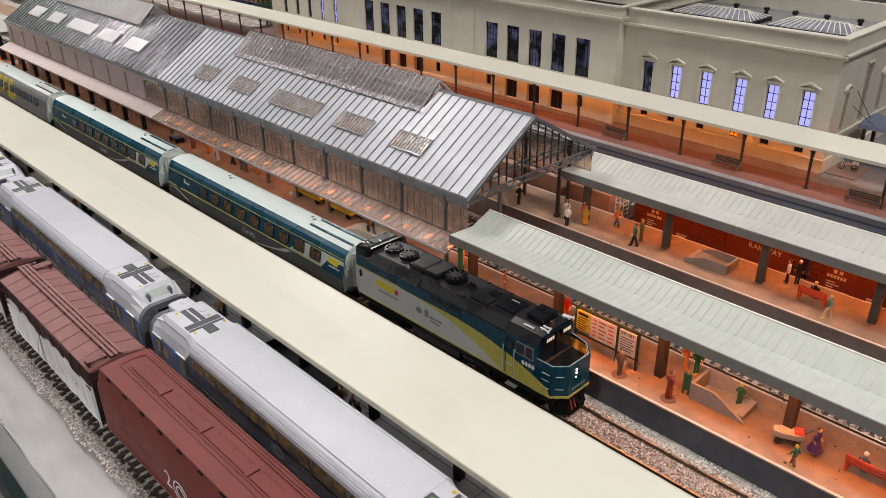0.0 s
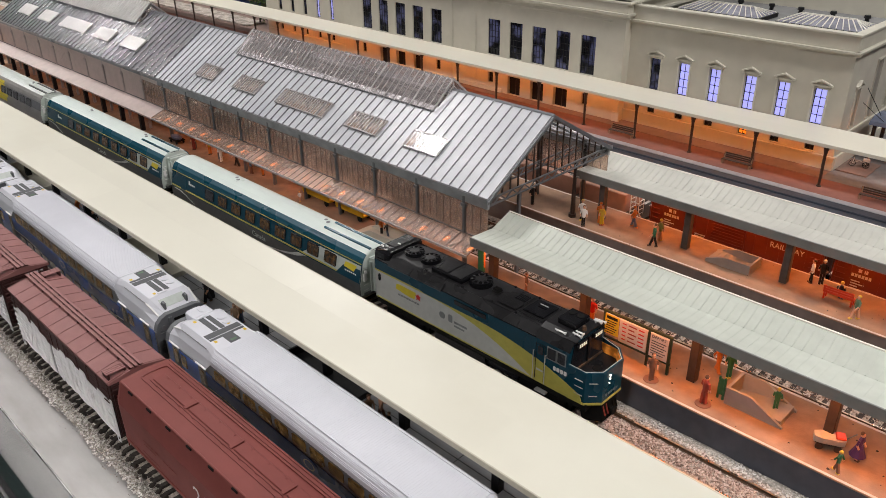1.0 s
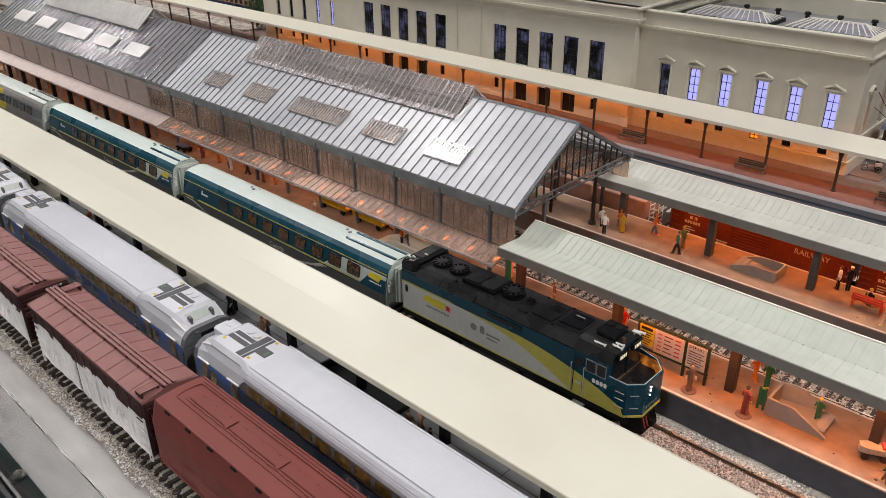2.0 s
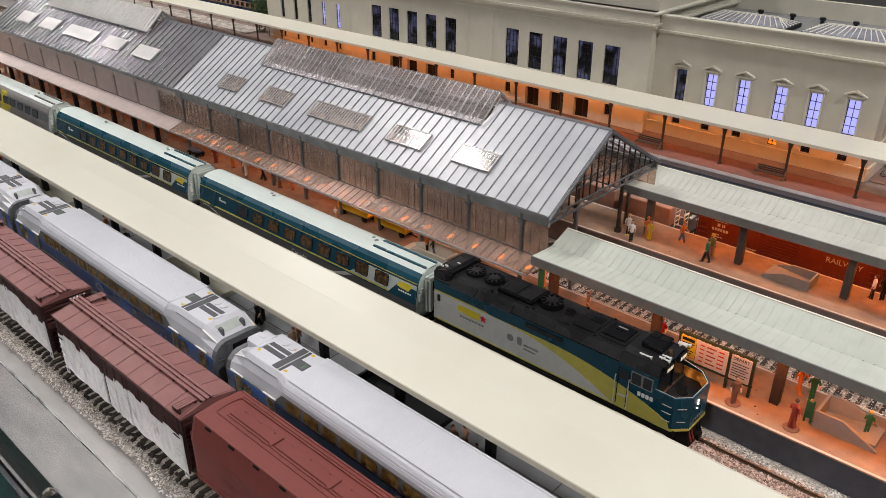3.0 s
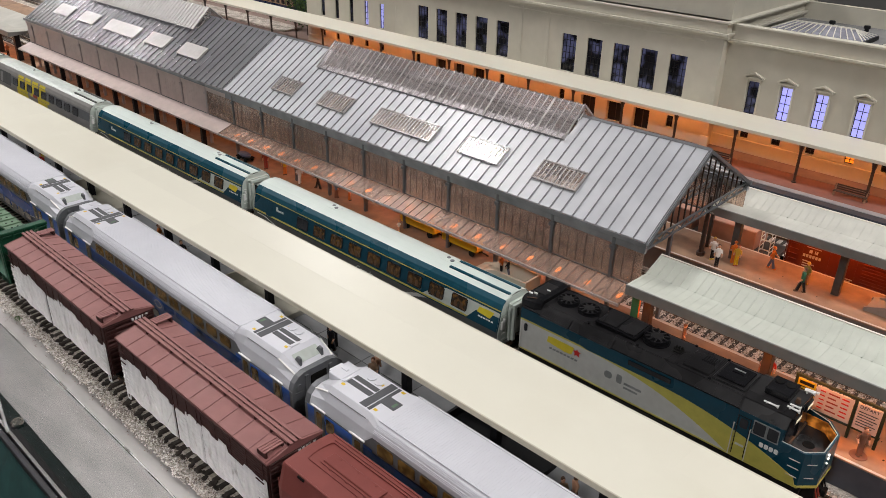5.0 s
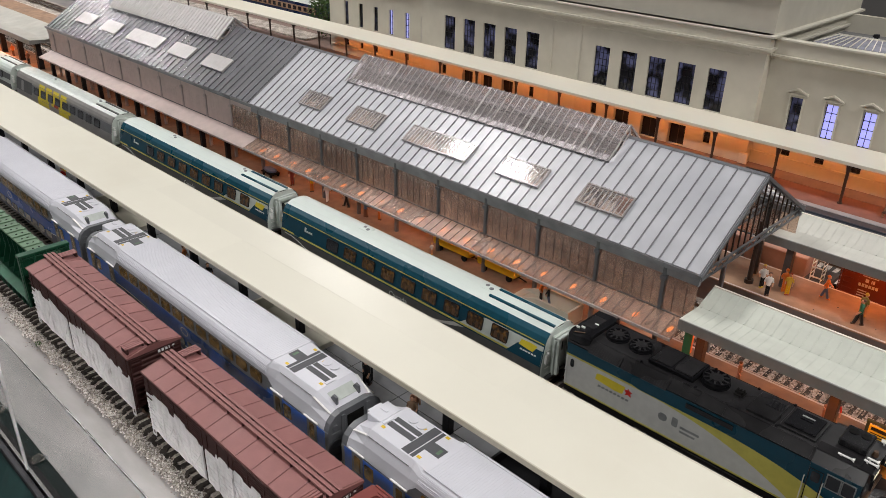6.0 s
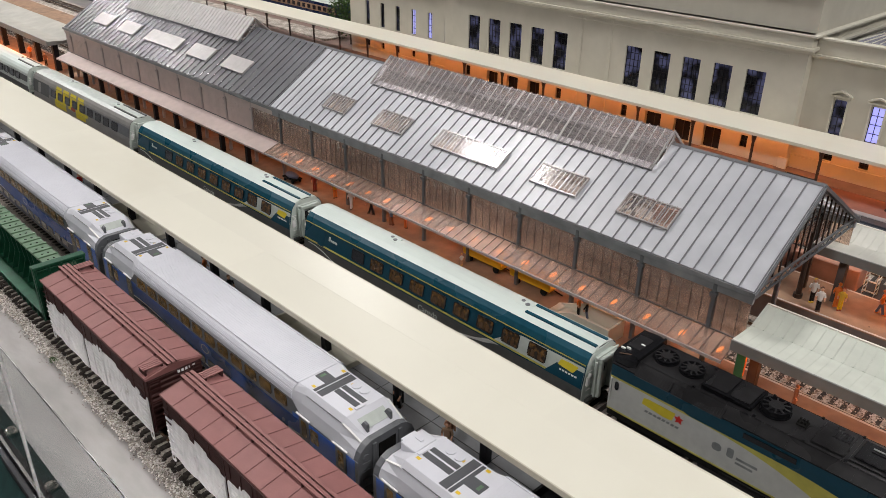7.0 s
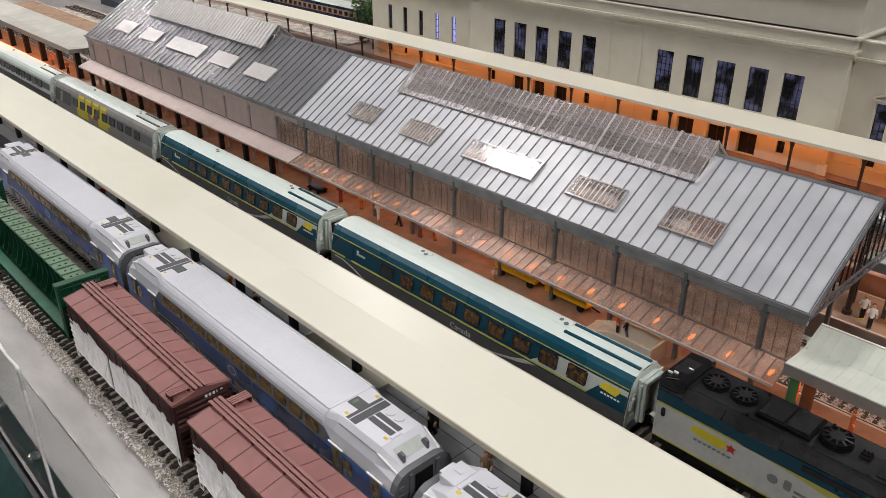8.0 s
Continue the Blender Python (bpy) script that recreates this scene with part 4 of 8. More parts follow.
    for yc, ww, a, b, _ in ey:
        box(bm, X1 - 8, X1, at, yc - ww / 2, PZ + 0.5, 127)
        box(bm, X1 - 8, X1, yc - ww / 2, yc + ww / 2, PZ + 0.5, a)
        box(bm, X1 - 8, X1, yc - ww / 2, yc + ww / 2, b, 127)
        at = yc + ww / 2
    box(bm, X1 - 8, X1, at, 640, PZ + 0.5, 127)
    part("east_wall", bm, M["stonewall"], s)
    for yc, ww, a, b, ped in ey:
        g = part("window", box(B(), X1 - 4, X1 - 3.4, yc - ww / 2, yc + ww / 2, a, b), M["glintpane"], s, "dark tall window")
        for j in range(1, 6):
            q = a + (b - a) * j / 6
            part("glazing_bar", box(B(), X1 - 3.35, X1 - 2.6, yc - ww / 2, yc + ww / 2, q - 0.3, q + 0.3), M["postdark"], g)
        part("glazing_bar", box(B(), X1 - 3.3, X1 - 2.4, yc - 0.3, yc + 0.3, a, b), M["postdark"], g)
        bm = B()
        if ped:
            for sg in (-1, 1):
                loft(bm, [[(q, yc + sg * 8.5, b + 4), (q, yc + sg * 8.5, b + 5.8), (q, yc, b + 10.4), (q, yc, b + 8.4)] for q in (X1, X1 + 3)])
        box(bm, X1, X1 + 2, yc - ww / 2 - 2.4, yc + ww / 2 + 2.4, b + 2.2, b + 4)
        for sg in (-1, 1):
            box(bm, X1, X1 + 1.2, yc + sg * (ww / 2 + 1) - 0.6, yc + sg * (ww / 2 + 1) + 0.6, a, b + 2.2)
        part("surround", bm, M["stonetrim"], s)
    part("plinth", box(B(), X1, X1 + 2.5, YW, 640, PZ + 0.5, 28, 0.3), M["stonetrim"], s)
    part("sill_course", box(B(), X1, X1 + 2.0, YW, 640, 46, 49, 0.3), M["stonetrim"], s)
    part("cornice", loft(B(), [[(X1, y, 125.0), (X1 + 2, y, 125.0), (X1 + 5, y, 127.8), (X1 + 5, y, 129.6), (X1, y, 129.6)] for y in (YW - 4, 640)]), M["stonetrim"], s)
    part("parapet", box(B(), X1 - 5, X1 + 1, YW + 5, 640, 129.6, 143, 0.3), M["stonewall"], s)
    part("parapet_cap", box(B(), X1 - 6.5, X1 + 2.5, YW + 6.5, 640, 143, 145.2, 0.3), M["stonetrim"], s)
    part("back_wall", box(B(), -145, X1, 600, 608, PZ, 146), M["stonewall"], s)
    part("roof", box(B(), -145, X1 - 5, YW + 5, 600, 122, 126.5), M["flatroof"], s, "dark flat roof")
    # Glazed rooflights on the wing.
    for x0, x1 in ((-136.0, -40.0), (-20.0, 69.0)):
        y0, y1 = 484.0, 530.0
        part("rooflight_curb", box(B(), x0 - 2, x1 + 2, y0 - 2, y1 + 2, 126.5, 131.0, 0.4), M["postdark"], s, "dark kerb")
        zb, zt = 131.02, 138.0
        ym = (y0 + y1) / 2
        bm = loft(B(), [[(x0, y0, zb), (x1, y0, zb), (x1, y1, zb), (x0, y1, zb)], [(x0 + 16, ym - 0.4, zt), (x1 - 16, ym - 0.4, zt), (x1 - 16, ym + 0.4, zt), (x0 + 16, ym + 0.4, zt)]])
        g = part("rooflight", bm, M["palepane"], s, "hipped glass rooflight with white bars")
        n = 13
        for i in range(n + 1):
            t = i / n
            xa, xb = x0 + (x1 - x0) * t, x0 + 16 + (x1 - x0 - 32) * t
            for ya, yb in ((y0, ym - 0.4), (y1, ym + 0.4)):
                part("glazing_bar", bar(B(), (xa, ya, zb + 0.4), (xb, yb, zt + 0.4), 0.9, 0.9), M["white_trim"], g)
        for i in range(1, 5):
            t = i / 5
            for xa, xb in ((x0, x0 + 16), (x1, x1 - 16)):
                part("glazing_bar", bar(B(), (xa, y0 + (y1 - y0) * t, zb + 0.4), (xb, ym, zt + 0.4), 0.9, 0.9), M["white_trim"], g)
        part("ridge_bar", bar(B(), (x0 + 16, ym, zt + 0.5), (x1 - 16, ym, zt + 0.5), 1.8, 1.6), M["white_trim"], g)
    for cx in (-100, -62, -28, 8, 44, 78):
        bm = rod(B(), (cx, 568, 126.4), (cx, 568, 130.4), 2.4)
        rod(bm, (cx, 568, 130.4), (cx, 568, 133.4), 3.8, 12, 3.2)
        part("roof_vent", bm, M["postdark"], s, "small black roof vent")
    # West wing with narrow lit windows.
    wx = [-812 + 34.4 * i for i in range(6)]
    YV = 396.0
    part("upper_wall", pierced(B(), -846, -622, YV, YV + 8, 52, 128, [(x - 4.6, x + 4.6, 60, 95.5) for x in wx]), M["stonewall"], s)
    part("lower_wall", pierced(B(), -846, -622, YV, YV + 8, PZ + 0.5, 52, [(x - 3.6, x + 3.6, 28, 37) for x in wx]), M["stonewall"], s)
    for i, x in enumerate(wx):
        tall_window(s, x, 9.2, 60, 95.5, YV, 2, 4, M["bluelit"] if i >= 3 else M["glintpane"], "narrow window lit blue-white" if i >= 3 else "narrow dark window")
        tall_window(s, x, 7.2, 28, 37, YV, 2, 2, M["darkglass"], "small dark window")
    part("west_wall", box(B(), -854, -846, YV, 640, PZ, 130), M["stonewall"], s)
    part("plinth", box(B(), -848, -624, YV - 2.5, YV, PZ + 0.5, 26.5, 0.3), M["stonetrim"], s)
    part("cornice", moulding(-856, -622, YV, 122, 5, 5), M["stonetrim"], s)
    part("parapet", box(B(), -854, -622, YV - 1, YV + 6, 127, 137, 0.3), M["stonewall"], s)
    part("roof", box(B(), -846, -622, YV + 8, 640, 118, 122), M["flatroof"], s)
    part("pilaster", box(B(), -640, -622.5, YV - 4, YV, PZ + 0.5, 122, 0.3), M["stonewall"], s)
    part("back_wall", box(B(), -854, -133, 640, 648, PZ, 138), M["stonewall"], s)
    # Unseen black sheet, added to keep the inside dark so that nothing shines through.
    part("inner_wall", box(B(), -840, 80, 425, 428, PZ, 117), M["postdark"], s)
    return s


station_building()


# ---- cream canopy along the building ----
def forecourt_canopy():
    c = thing("forecourt_canopy", "long cream canopy on slim dark posts along the station building", "canopy")
    part("roof_panel", prism(B(), [(349.5, 56.6), (368, 59.6), (385.5, 61.4), (385.5, 60.0), (368, 58.2), (349.5, 55.0)], -1560, 520), M["cream"], c)
    # Added sheets behind the canopy block strip light from leaking up the wall.
    for xa, xb, yb in ((-854, -622, 393.2), (-621.5, -145.5, 389.8), (-144.5, 92, 398.2)):
        part("flashing", prism(B(), [(385.5, 60.6), (yb, 61.0 - (yb - 385.5) * 0.36), (yb, 60.4 - (yb - 385.5) * 0.36), (385.5, 60.0)], xa, xb), M["cream"], c, "added sheet that keeps strip light off the wall above")
    part("near_edge", box(B(), -1560, 520, 348.6, 349.6, 53.6, 56.9, 0.15), M["cream"], c, "cream edge board")
    part("soffit_beam", box(B(), -1560, 520, 353, 356, 53.2, 55.6), M["cream_dark"], c)
    for k in range(-3, 24):
        x = 99 - 66.4 * k
        bm = rod(B(), (x, 355, PZ), (x, 354.6, 46), 1.35, 8, 1.5)
        rod(bm, (x, 354.6, 46), (x, 354.6, 53.6), 1.6, 8, 3.0)
        bar(bm, (x, 355, 49), (x, 370, 58), 1.4, 1.4)
        rod(bm, (x, 355, PZ), (x, 355, PZ + 1.2), 2.4, 8)
        part("post", bm, M["postbrown"], c)
    part("light_strip", box(B(), -820, 170, 370.5, 373.5, 55.2, 56.0), M["ledglow"], c, "warm glowing light strip")
    part("strip_hanger", box(B(), -820, 170, 371.4, 372.6, 56.0, 58.8), M["cream_dark"], c)
    return c


forecourt_canopy()


# ---- rolling stock; each is built from its left end, rails at height 4 ----
RAIL = 4.0


def truck(parent, x, span=26.0, wheel=5.4, half=13.5, name="bogie"):
    """A four-wheel truck under a car."""
    t = part(name, box(B(), x - 4, x + 4, -half + 2.1, half - 2.1, 5, 9, 0.3), M["under"], parent)
    for y in (-half, half - 2):
        part("side_frame", box(B(), x - span / 2 - 3, x + span / 2 + 3, y, y + 2, 4, 8, 0.3), M["under"], t)
    bm = B()
    for sx in (-span / 2, span / 2):
        for sy in (-8.6, 8.6):
            part("wheel", rod(B(), (x + sx, sy - 1.3, wheel), (x + sx, sy + 1.3, wheel), wheel, 14), M["under"], t)
        rod(bm, (x + sx, -12, wheel), (x + sx, 12, wheel), 1.0, 6)
    part("axle", bm, M["under"], t)
    return t


def coupler(parent, x, d):
    bm = box(B(), min(x, x + d * 4.0), max(x, x + d * 4.0), -1.5, 1.5, 7, 10, 0.3)
    box(bm, min(x + d * 3, x + d * 5.0), max(x + d * 3, x + d * 5.0), -2.4, 2.4, 6.6, 10.4, 0.3)
    return part("coupler", bm, M["under"], parent)


def shell(bm, pts, x0, x1, t=0.6):
    """A thin skin over (y, z) points drawn along x."""
    inner = []
    for i, p in enumerate(pts):
        a = Vector(pts[max(i - 1, 0)])
        b = Vector(pts[min(i + 1, len(pts) - 1)])
        u = (b - a).normalized()
        inner.append((p[0] + u.y * t, p[1] - u.x * t))
    return prism(bm, list(pts) + inner[::-1], x0, x1)


def mirror(pts):
    return [(-y, z) for y, z in pts][::-1]


def locomotive():
    e = thing("locomotive", "diesel locomotive in silver, teal and ochre with a black roof", "locomotive", -52.5, -53.4, RAIL)
    W = 17.3
    S, EV, RF = 16.6, 46.0, 50.6
    H = EV - S
    core = [(-W, S), (-W, EV), (-13.4, RF - 1.0), (-12.2, RF), (12.2, RF), (13.4, RF - 1.0), (W, EV), (W, S)]
    part("body", prism(B(), core, 12, 152), M["black"], e)
    part("floor_frame", box(B(), 12, 188, -16.5, 16.5, 12.0, S - 0.02), M["under"], e)

    def teal_low(x):
        return H - 8.2 - 17.6 * max(0.0, (x - 100.0) / 88.0) ** 2.2

    def ochre_low(x):
        return max(0.7, H - 8.4 - 20.2 * (max(0.0, x - 58.0) / 92.0) ** 2.3)

    for sg in (-1, 1):
        a, b = ((-W, S), (-W, EV)) if sg < 0 else ((W, EV), (W, S))

        def on(pts):
            return pts if sg < 0 else [(x, H - s) for x, s in pts]

        xs = [12.4 + i * 4 for i in range(35)] + [151.9]
        part("side_sheet", plate(B(), a, b, on(rect(12.1, 151.9, 0, H - 7.8)), 0.0, 0.018), M["silver"], e, "silver grey side")
        part("teal_band", plate(B(), a, b, on([(x, teal_low(x)) for x in xs] + [(151.9, H - 0.2), (12.4, H - 0.2)]), 0.02, 0.25), M["teal"], e, "dark teal upper band")
        oc = [(x, ochre_low(x)) for x in xs]
        part("ochre_sweep", plate(B(), a, b, on(oc + [(x, teal_low(x) + (0.9 if x < 60 else 0.0)) for x in xs[::-1]]), 0.26, 0.40), M["olive"], e, "ochre yellow sweep")
        part("sill_stripe", plate(B(), a, b, on(rect(12.4, 152, 0, 0.8)), 0.02, 0.30), M["olive"], e, "thin yellow line")
        bm = plate(B(), a, b, on([(33, 14.0), (46, 12.6), (51, 13.0), (52.5, 18.2), (36, 18.4), (33.6, 17.8)]), 0.02, 0.3)
        part("emblem", bm, M["yellow"], e, "bright yellow emblem")
        part("emblem_leaf", plate(B(), a, b, on([(53.0, 13.4), (54.7, 14.4), (56.7, 13.6), (56.1, 15.6), (57.3, 16.8), (55.3, 17.2), (54.7, 18.6), (53.9, 17.0), (52.1, 16.8), (53.3, 15.4)]), 0.31, 0.5), M["red"], e, "small red leaf")
        bm = B()
        for i in range(8):
            plate(bm, a, b, on([(35 + i * 2.6, 9.8), (36.8 + i * 2.6, 9.8), (37.3 + i * 2.6, 11.1), (35.4 + i * 2.6, 11.1)]), 0.02, 0.28)
        part("emblem_lettering", bm, M["lettergrey"], e, "grey slanted lettering bars")
        if sg < 0:
            for k, q in enumerate((rect(74, 79, 9.5, 14, 1.2), rect(82, 85.5, 9.5, 15, 0.6), rect(87, 98, 10.2, 11.6), rect(87, 96, 7.6, 8.8))):
                part("faded_mark", plate(B(), a, b, on(q), 0.02, 0.2), M["lettergrey"], e)
        # Roof slope, louvres and intake.
        c, d = ((-W, EV), (-13.4, RF - 1.0)) if sg < 0 else ((13.4, RF - 1.0), (W, EV))
        ln = (Vector(d) - Vector(c)).length
        for x0, x1 in ((26.5, 47), (48, 76)):
            lv = part("louvre", plate(B(), c, d, rect(x0, x1, -0.9, ln - 0.3), 0.02, 1.0), M["black"], e, "black louvre panel")
            bm = B()
            for k in range(int((x1 - x0) / 1.5)):
                q = x0 + 0.6 + k * 1.5
                plate(bm, c, d, rect(q, q + 0.55, 0.2, ln - 1.0), 1.02, 1.25)
            part("louvre_slats", bm, M["black"], lv)
        for x0, x1 in ((78, 92), (93, 107), (108, 122), (123, 137), (138, 150.5)):
            part("roof_door", plate(B(), c, d, rect(x0, x1, 0.5, ln - 0.4), 0.02, 0.22), M["black"], e, "black roof-edge door")
        part("intake", plate(B(), a, b, on(rect(88, 114, H - 4.4, H - 1.6)), 0.28, 0.9), M["blackgloss"], e, "dark intake grille")
        part("eave_bead", plate(B(), c, d, rect(12.4, 151.8, -0.3, 0.2), 0.02, 0.5), M["blackgloss"], e)
        for x in (13.6, 151.0, 159.5):
            part("grab_rail", rod(rod(B(), (x, sg * (W + 1.0), S + 1), (x, sg * (W + 1.0), S + 21), 0.3, 6), (x, sg * W, S + 20.6), (x, sg * (W + 1.0), S + 20.6), 0.3, 6), M["silver"], e)
        part("rear_door", plate(B(), a, b, on(rect(15.6, 18.0, 14, 19.5, 0.8)), 0.3, 0.55), M["darkglass"], e)
        part("step", box(B(), 152, 160, sg * 15.8 - 1.5, sg * 15.8 + 1.5, 9.0, 10.0, 0.2), M["silver"], e)
        part("ladder_stile", bar(B(), (152, sg * 16.6, 9), (152, sg * 16.6, S), 0.5, 0.5), M["under"], e)
        part("fuel_tank", prism(B(), [(sg * 6, 3), (sg * 13.5, 3), (sg * 15.6, 6), (sg * 15.6, 12), (sg * 6, 12)], 68, 112), M["blackgloss"], e, "black fuel tank")
        bm = rod(B(), (80, sg * 16.2, 14.2), (124, sg * 16.2, 14.2), 0.5, 6)
        rod(bm, (60, sg * 15.6, 13.4), (148, sg * 15.6, 13.4), 0.4, 6)
        part("air_pipe", bm, M["blackgloss"], e)
        part("air_tank", rod(B(), (114, sg * 12.5, 8.5), (138, sg * 12.5, 8.5), 2.6, 10), M["blackgloss"], e, "black air tank")
    # Roof.
    Z = RF
    part("roof_deck", box(B(), 12.2, 152, -12.0, 12.0, Z + 0.02, Z + 0.4, 0.15), M["black"], e)
    bm = loft(B(), [[(x, -y, Z - 5.0), (x, -y, z - 1.8), (x, -y + 2.6, z), (x, y - 2.6, z), (x, y, z - 1.8), (x, y, Z - 5.0)] for x, y, z in ((11.4, 16.4, 53.0), (21, 16.4, 53.6), (25.2, 15.2, 53.2))])
    hump = part("rear_hump", bm, M["blackgloss"], e, "raised glossy black rear roof section")
    part("hump_lip", bar(B(), (25.0, -14, 53.3), (25.0, 14, 53.3), 1.2, 0.9), M["blackgloss"], hump)
    part("hump_hatch", box(B(), 13.5, 21.5, -7.0, 7.0, 53.1, 54.0, 0.3), M["black"], hump)
    for x, y in ((12.6, -11.6), (15, -9.8), (19, -2.0)):
        part("lift_lug", box(B(), x, x + 2.4, y, y + 0.8, 53.4, 54.4), M["white"], hump)
    part("lip_strip", rod(B(), (14.5, -15.4, 52.8), (20.5, -13.6, 53.8), 0.3, 6), M["rail"], hump, "thin tan strip")
    for x, r, h in ((34.0, 6.2, 1.7), (49.2, 6.2, 1.7), (94.0, 6.9, 3.0)):
        f = part("roof_fan", rod(B(), (x, 0, Z + 0.4), (x, 0, Z + 0.4 + h), r, 28), M["blackgloss"], e, "round black roof fan")
        bm = B()
        for k in range(10):
            t = k * math.tau / 10
            bar(bm, (x + 1.6 * math.cos(t), 1.6 * math.sin(t), Z + 1.3 + h), (x + (r - 0.3) * math.cos(t), (r - 0.3) * math.sin(t), Z + 0.8 + h), 0.9, 0.5)
        rod(bm, (x, 0, Z + 0.5 + h), (x, 0, Z + 1.5 + h), r * 0.52, 20)
        part("fan_grille", bm, M["black"], f)
        bm = B()
        for rr, zz in ((r, Z + 0.7 + h), (r + 0.5, Z + 0.9)):
            for k in range(28):
                p, q = k * math.tau / 28, (k + 1) * math.tau / 28
                bar(bm, (x + rr * math.cos(p), rr * math.sin(p), zz), (x + rr * math.cos(q), rr * math.sin(q), zz), 0.5, 0.7)
        part("fan_rim", bm, M["blackgloss"], f)
    h = part("roof_hatch", box(B(), 59, 86, -9.5, 9.5, Z + 0.4, Z + 3.2, 0.5), M["blackgloss"], e, "large black roof hatch")
    part("hatch_lid", box(B(), 60.5, 72.5, -8.3, 8.3, Z + 3.22, Z + 3.7, 0.2), M["black"], h)
    part("hatch_lid", box(B(), 73.5, 84.5, -8.3, 8.3, Z + 3.22, Z + 3.7, 0.2), M["black"], h)
    ex = part("exhaust", box(B(), 105, 110, -2.6, 2.6, Z + 0.4, Z + 1.6, 0.4), M["under"], e, "sooty exhaust outlet")
    for k in range(3):
        for y in (-1.6, 0.6):
            part("exhaust_stub", box(B(), 105.3 + k * 1.6, 106.2 + k * 1.6, y, y + 1.2, Z + 1.6, Z + 2.9), M["under"], ex)
    for x0, x1 in ((115, 130), (132, 150)):
        h = part("roof_hatch", box(B(), x0, x1, -9.6, 9.6, Z + 0.4, Z + 1.3, 0.3), M["black"], e)
        if x0 < 120:
            for k in range(6):
                part("vent_slat", box(B(), 121.0 + k * 1.4, 121.8 + k * 1.4, 0.5, 6.5, Z + 1.32, Z + 1.8), M["blackgloss"], h)
        else:
            part("hatch_cover", box(B(), 133.5, 148.5, -7.5, 8.0, Z + 1.32, Z + 2.3, 0.3), M["blackgloss"], h)
            for y in (1.0, 3.4):
                # The grey one of the two is a painted glint on the hatch.
                part("hatch_bar", box(B(), 138, 144, y, y + 0.8, Z + 2.32, Z + 2.7), M["lettergrey"] if y > 2 else M["blackgloss"], h)
            for x in (136, 141, 146):
                part("hatch_clip", box(B(), x, x + 1.6, -7.4, -6.4, Z + 2.32, Z + 2.7), M["blackgloss"], h)
    for x in (56, 88, 112, 131):
        for y in (-11.4, 11.4):
            part("roof_lug", box(B(), x, x + 1.2, y - 0.5, y + 0.5, Z + 0.4, Z + 1.3), M["blackgloss"], e)
    # Cab.
    cab = part("cab", loft(B(), [[(x0, -W, S), (x0, -W, 45.6), (x0, -13.0, 51.0), (x0, -9, 52.6), (x0, 9, 52.6), (x0, 13.0, 51.0), (x0, W, 45.6), (x0, W, S)] for x0 in (152.02, 174.6)]), M["teal"], e, "dark teal cab")
    bm = loft(B(), [[(x0, -13.6, 50.7), (x0, -9.2, 52.7), (x0, 9.2, 52.7), (x0, 13.6, 50.7), (x0, 13.4, 51.5), (x0, 9.2, 53.4), (x0, -9.2, 53.4), (x0, -13.4, 51.5)] for x0 in (151.8, 176.4)])
    part("cab_roof", bm, M["black"], cab, "black cab roof")
    for sg in (-1, 1):
        a, b = ((-W, 45.6), (-13.0, 51.0)) if sg < 0 else ((13.0, 51.0), (W, 45.6))
        part("roof_slope", plate(B(), a, b, rect(152.1, 175.4, 0.2, 7.0), 0.02, 0.4), M["black"], cab)
        HC = 45.6 - S
        a, b = ((-W, S), (-W, 45.6)) if sg < 0 else ((W, 45.6), (W, S))

        def on2(pts):
            return pts if sg < 0 else [(x, HC - s) for x, s in pts]
        for x0, x1 in ((160.6, 166.4), (167.6, 172.8)):
            g = part("cab_window", plate(B(), a, b, on2(rect(x0, x1, 19.6, 26.8, 0.7)), 0.02, 0.3), M["darkglass"], cab, "dark cab side window")
            bm = B()
            for q in (rect(x0, x1, 19.1, 19.6), rect(x0, x1, 26.8, 27.3), rect(x0 - 0.5, x0, 19.1, 27.3), rect(x1, x1 + 0.5, 19.1, 27.3)):
                plate(bm, a, b, on2(q), 0.02, 0.5)
            part("window_frame", bm, M["lettergrey"], g, "thin grey window frame")
        for q in (rect(152.3, 152.7, 2, 26.5), rect(158.6, 159.0, 2, 26.5), rect(152.7, 158.6, 26.1, 26.5)):
            part("door_seam", plate(B(), a, b, on2(q), 0.42, 0.6), M["blackgloss"], cab)
        part("door_window", plate(B(), a, b, on2(rect(153.6, 157.6, 19.5, 25.2, 0.7)), 0.41, 0.55), M["darkglass"], cab)
        part("door_step_plate", plate(B(), a, b, on2(rect(153.4, 158.0, 8.2, 9.4)), 0.42, 0.6), M["silver"], cab)
        cv = [(152.1 + i * 2, max(0.3, teal_low(152.1 + i * 2))) for i in range(17)]
        part("ochre_sweep", plate(B(), a, b, on2([(152.1, 0.02), (186, 0.02)] + cv[::-1]), 0.02, 0.40), M["olive"], cab, "ochre yellow sweep")
        for i in range(4):
            part("number_bar", plate(B(), a, b, on2(rect(165.0 + i * 2.5, 167.0 + i * 2.5, 13.6, 16.4, 0.4)), 0.42, 0.5), M["white"], cab, "white painted bar")
    # Nose, an open tray in front of the windscreen.
    def nose_ring(z):
        return [(174.62, -W, z), (186.5, -W + 0.5, z), (193.6, -9.6, z), (193.6, 9.6, z), (186.5, W - 0.5, z), (174.62, W, z)]
    part("nose", loft(B(), [nose_ring(S), nose_ring(30.5)]), M["teal"], cab, "dark teal nose")
    inner = [(174.62, -W + 1.0), (185.9, -W + 1.5), (192.5, -9.0), (192.5, 9.0), (185.9, W - 1.5), (174.62, W - 1.0)]
    outer = [p[:2] for p in nose_ring(0)]
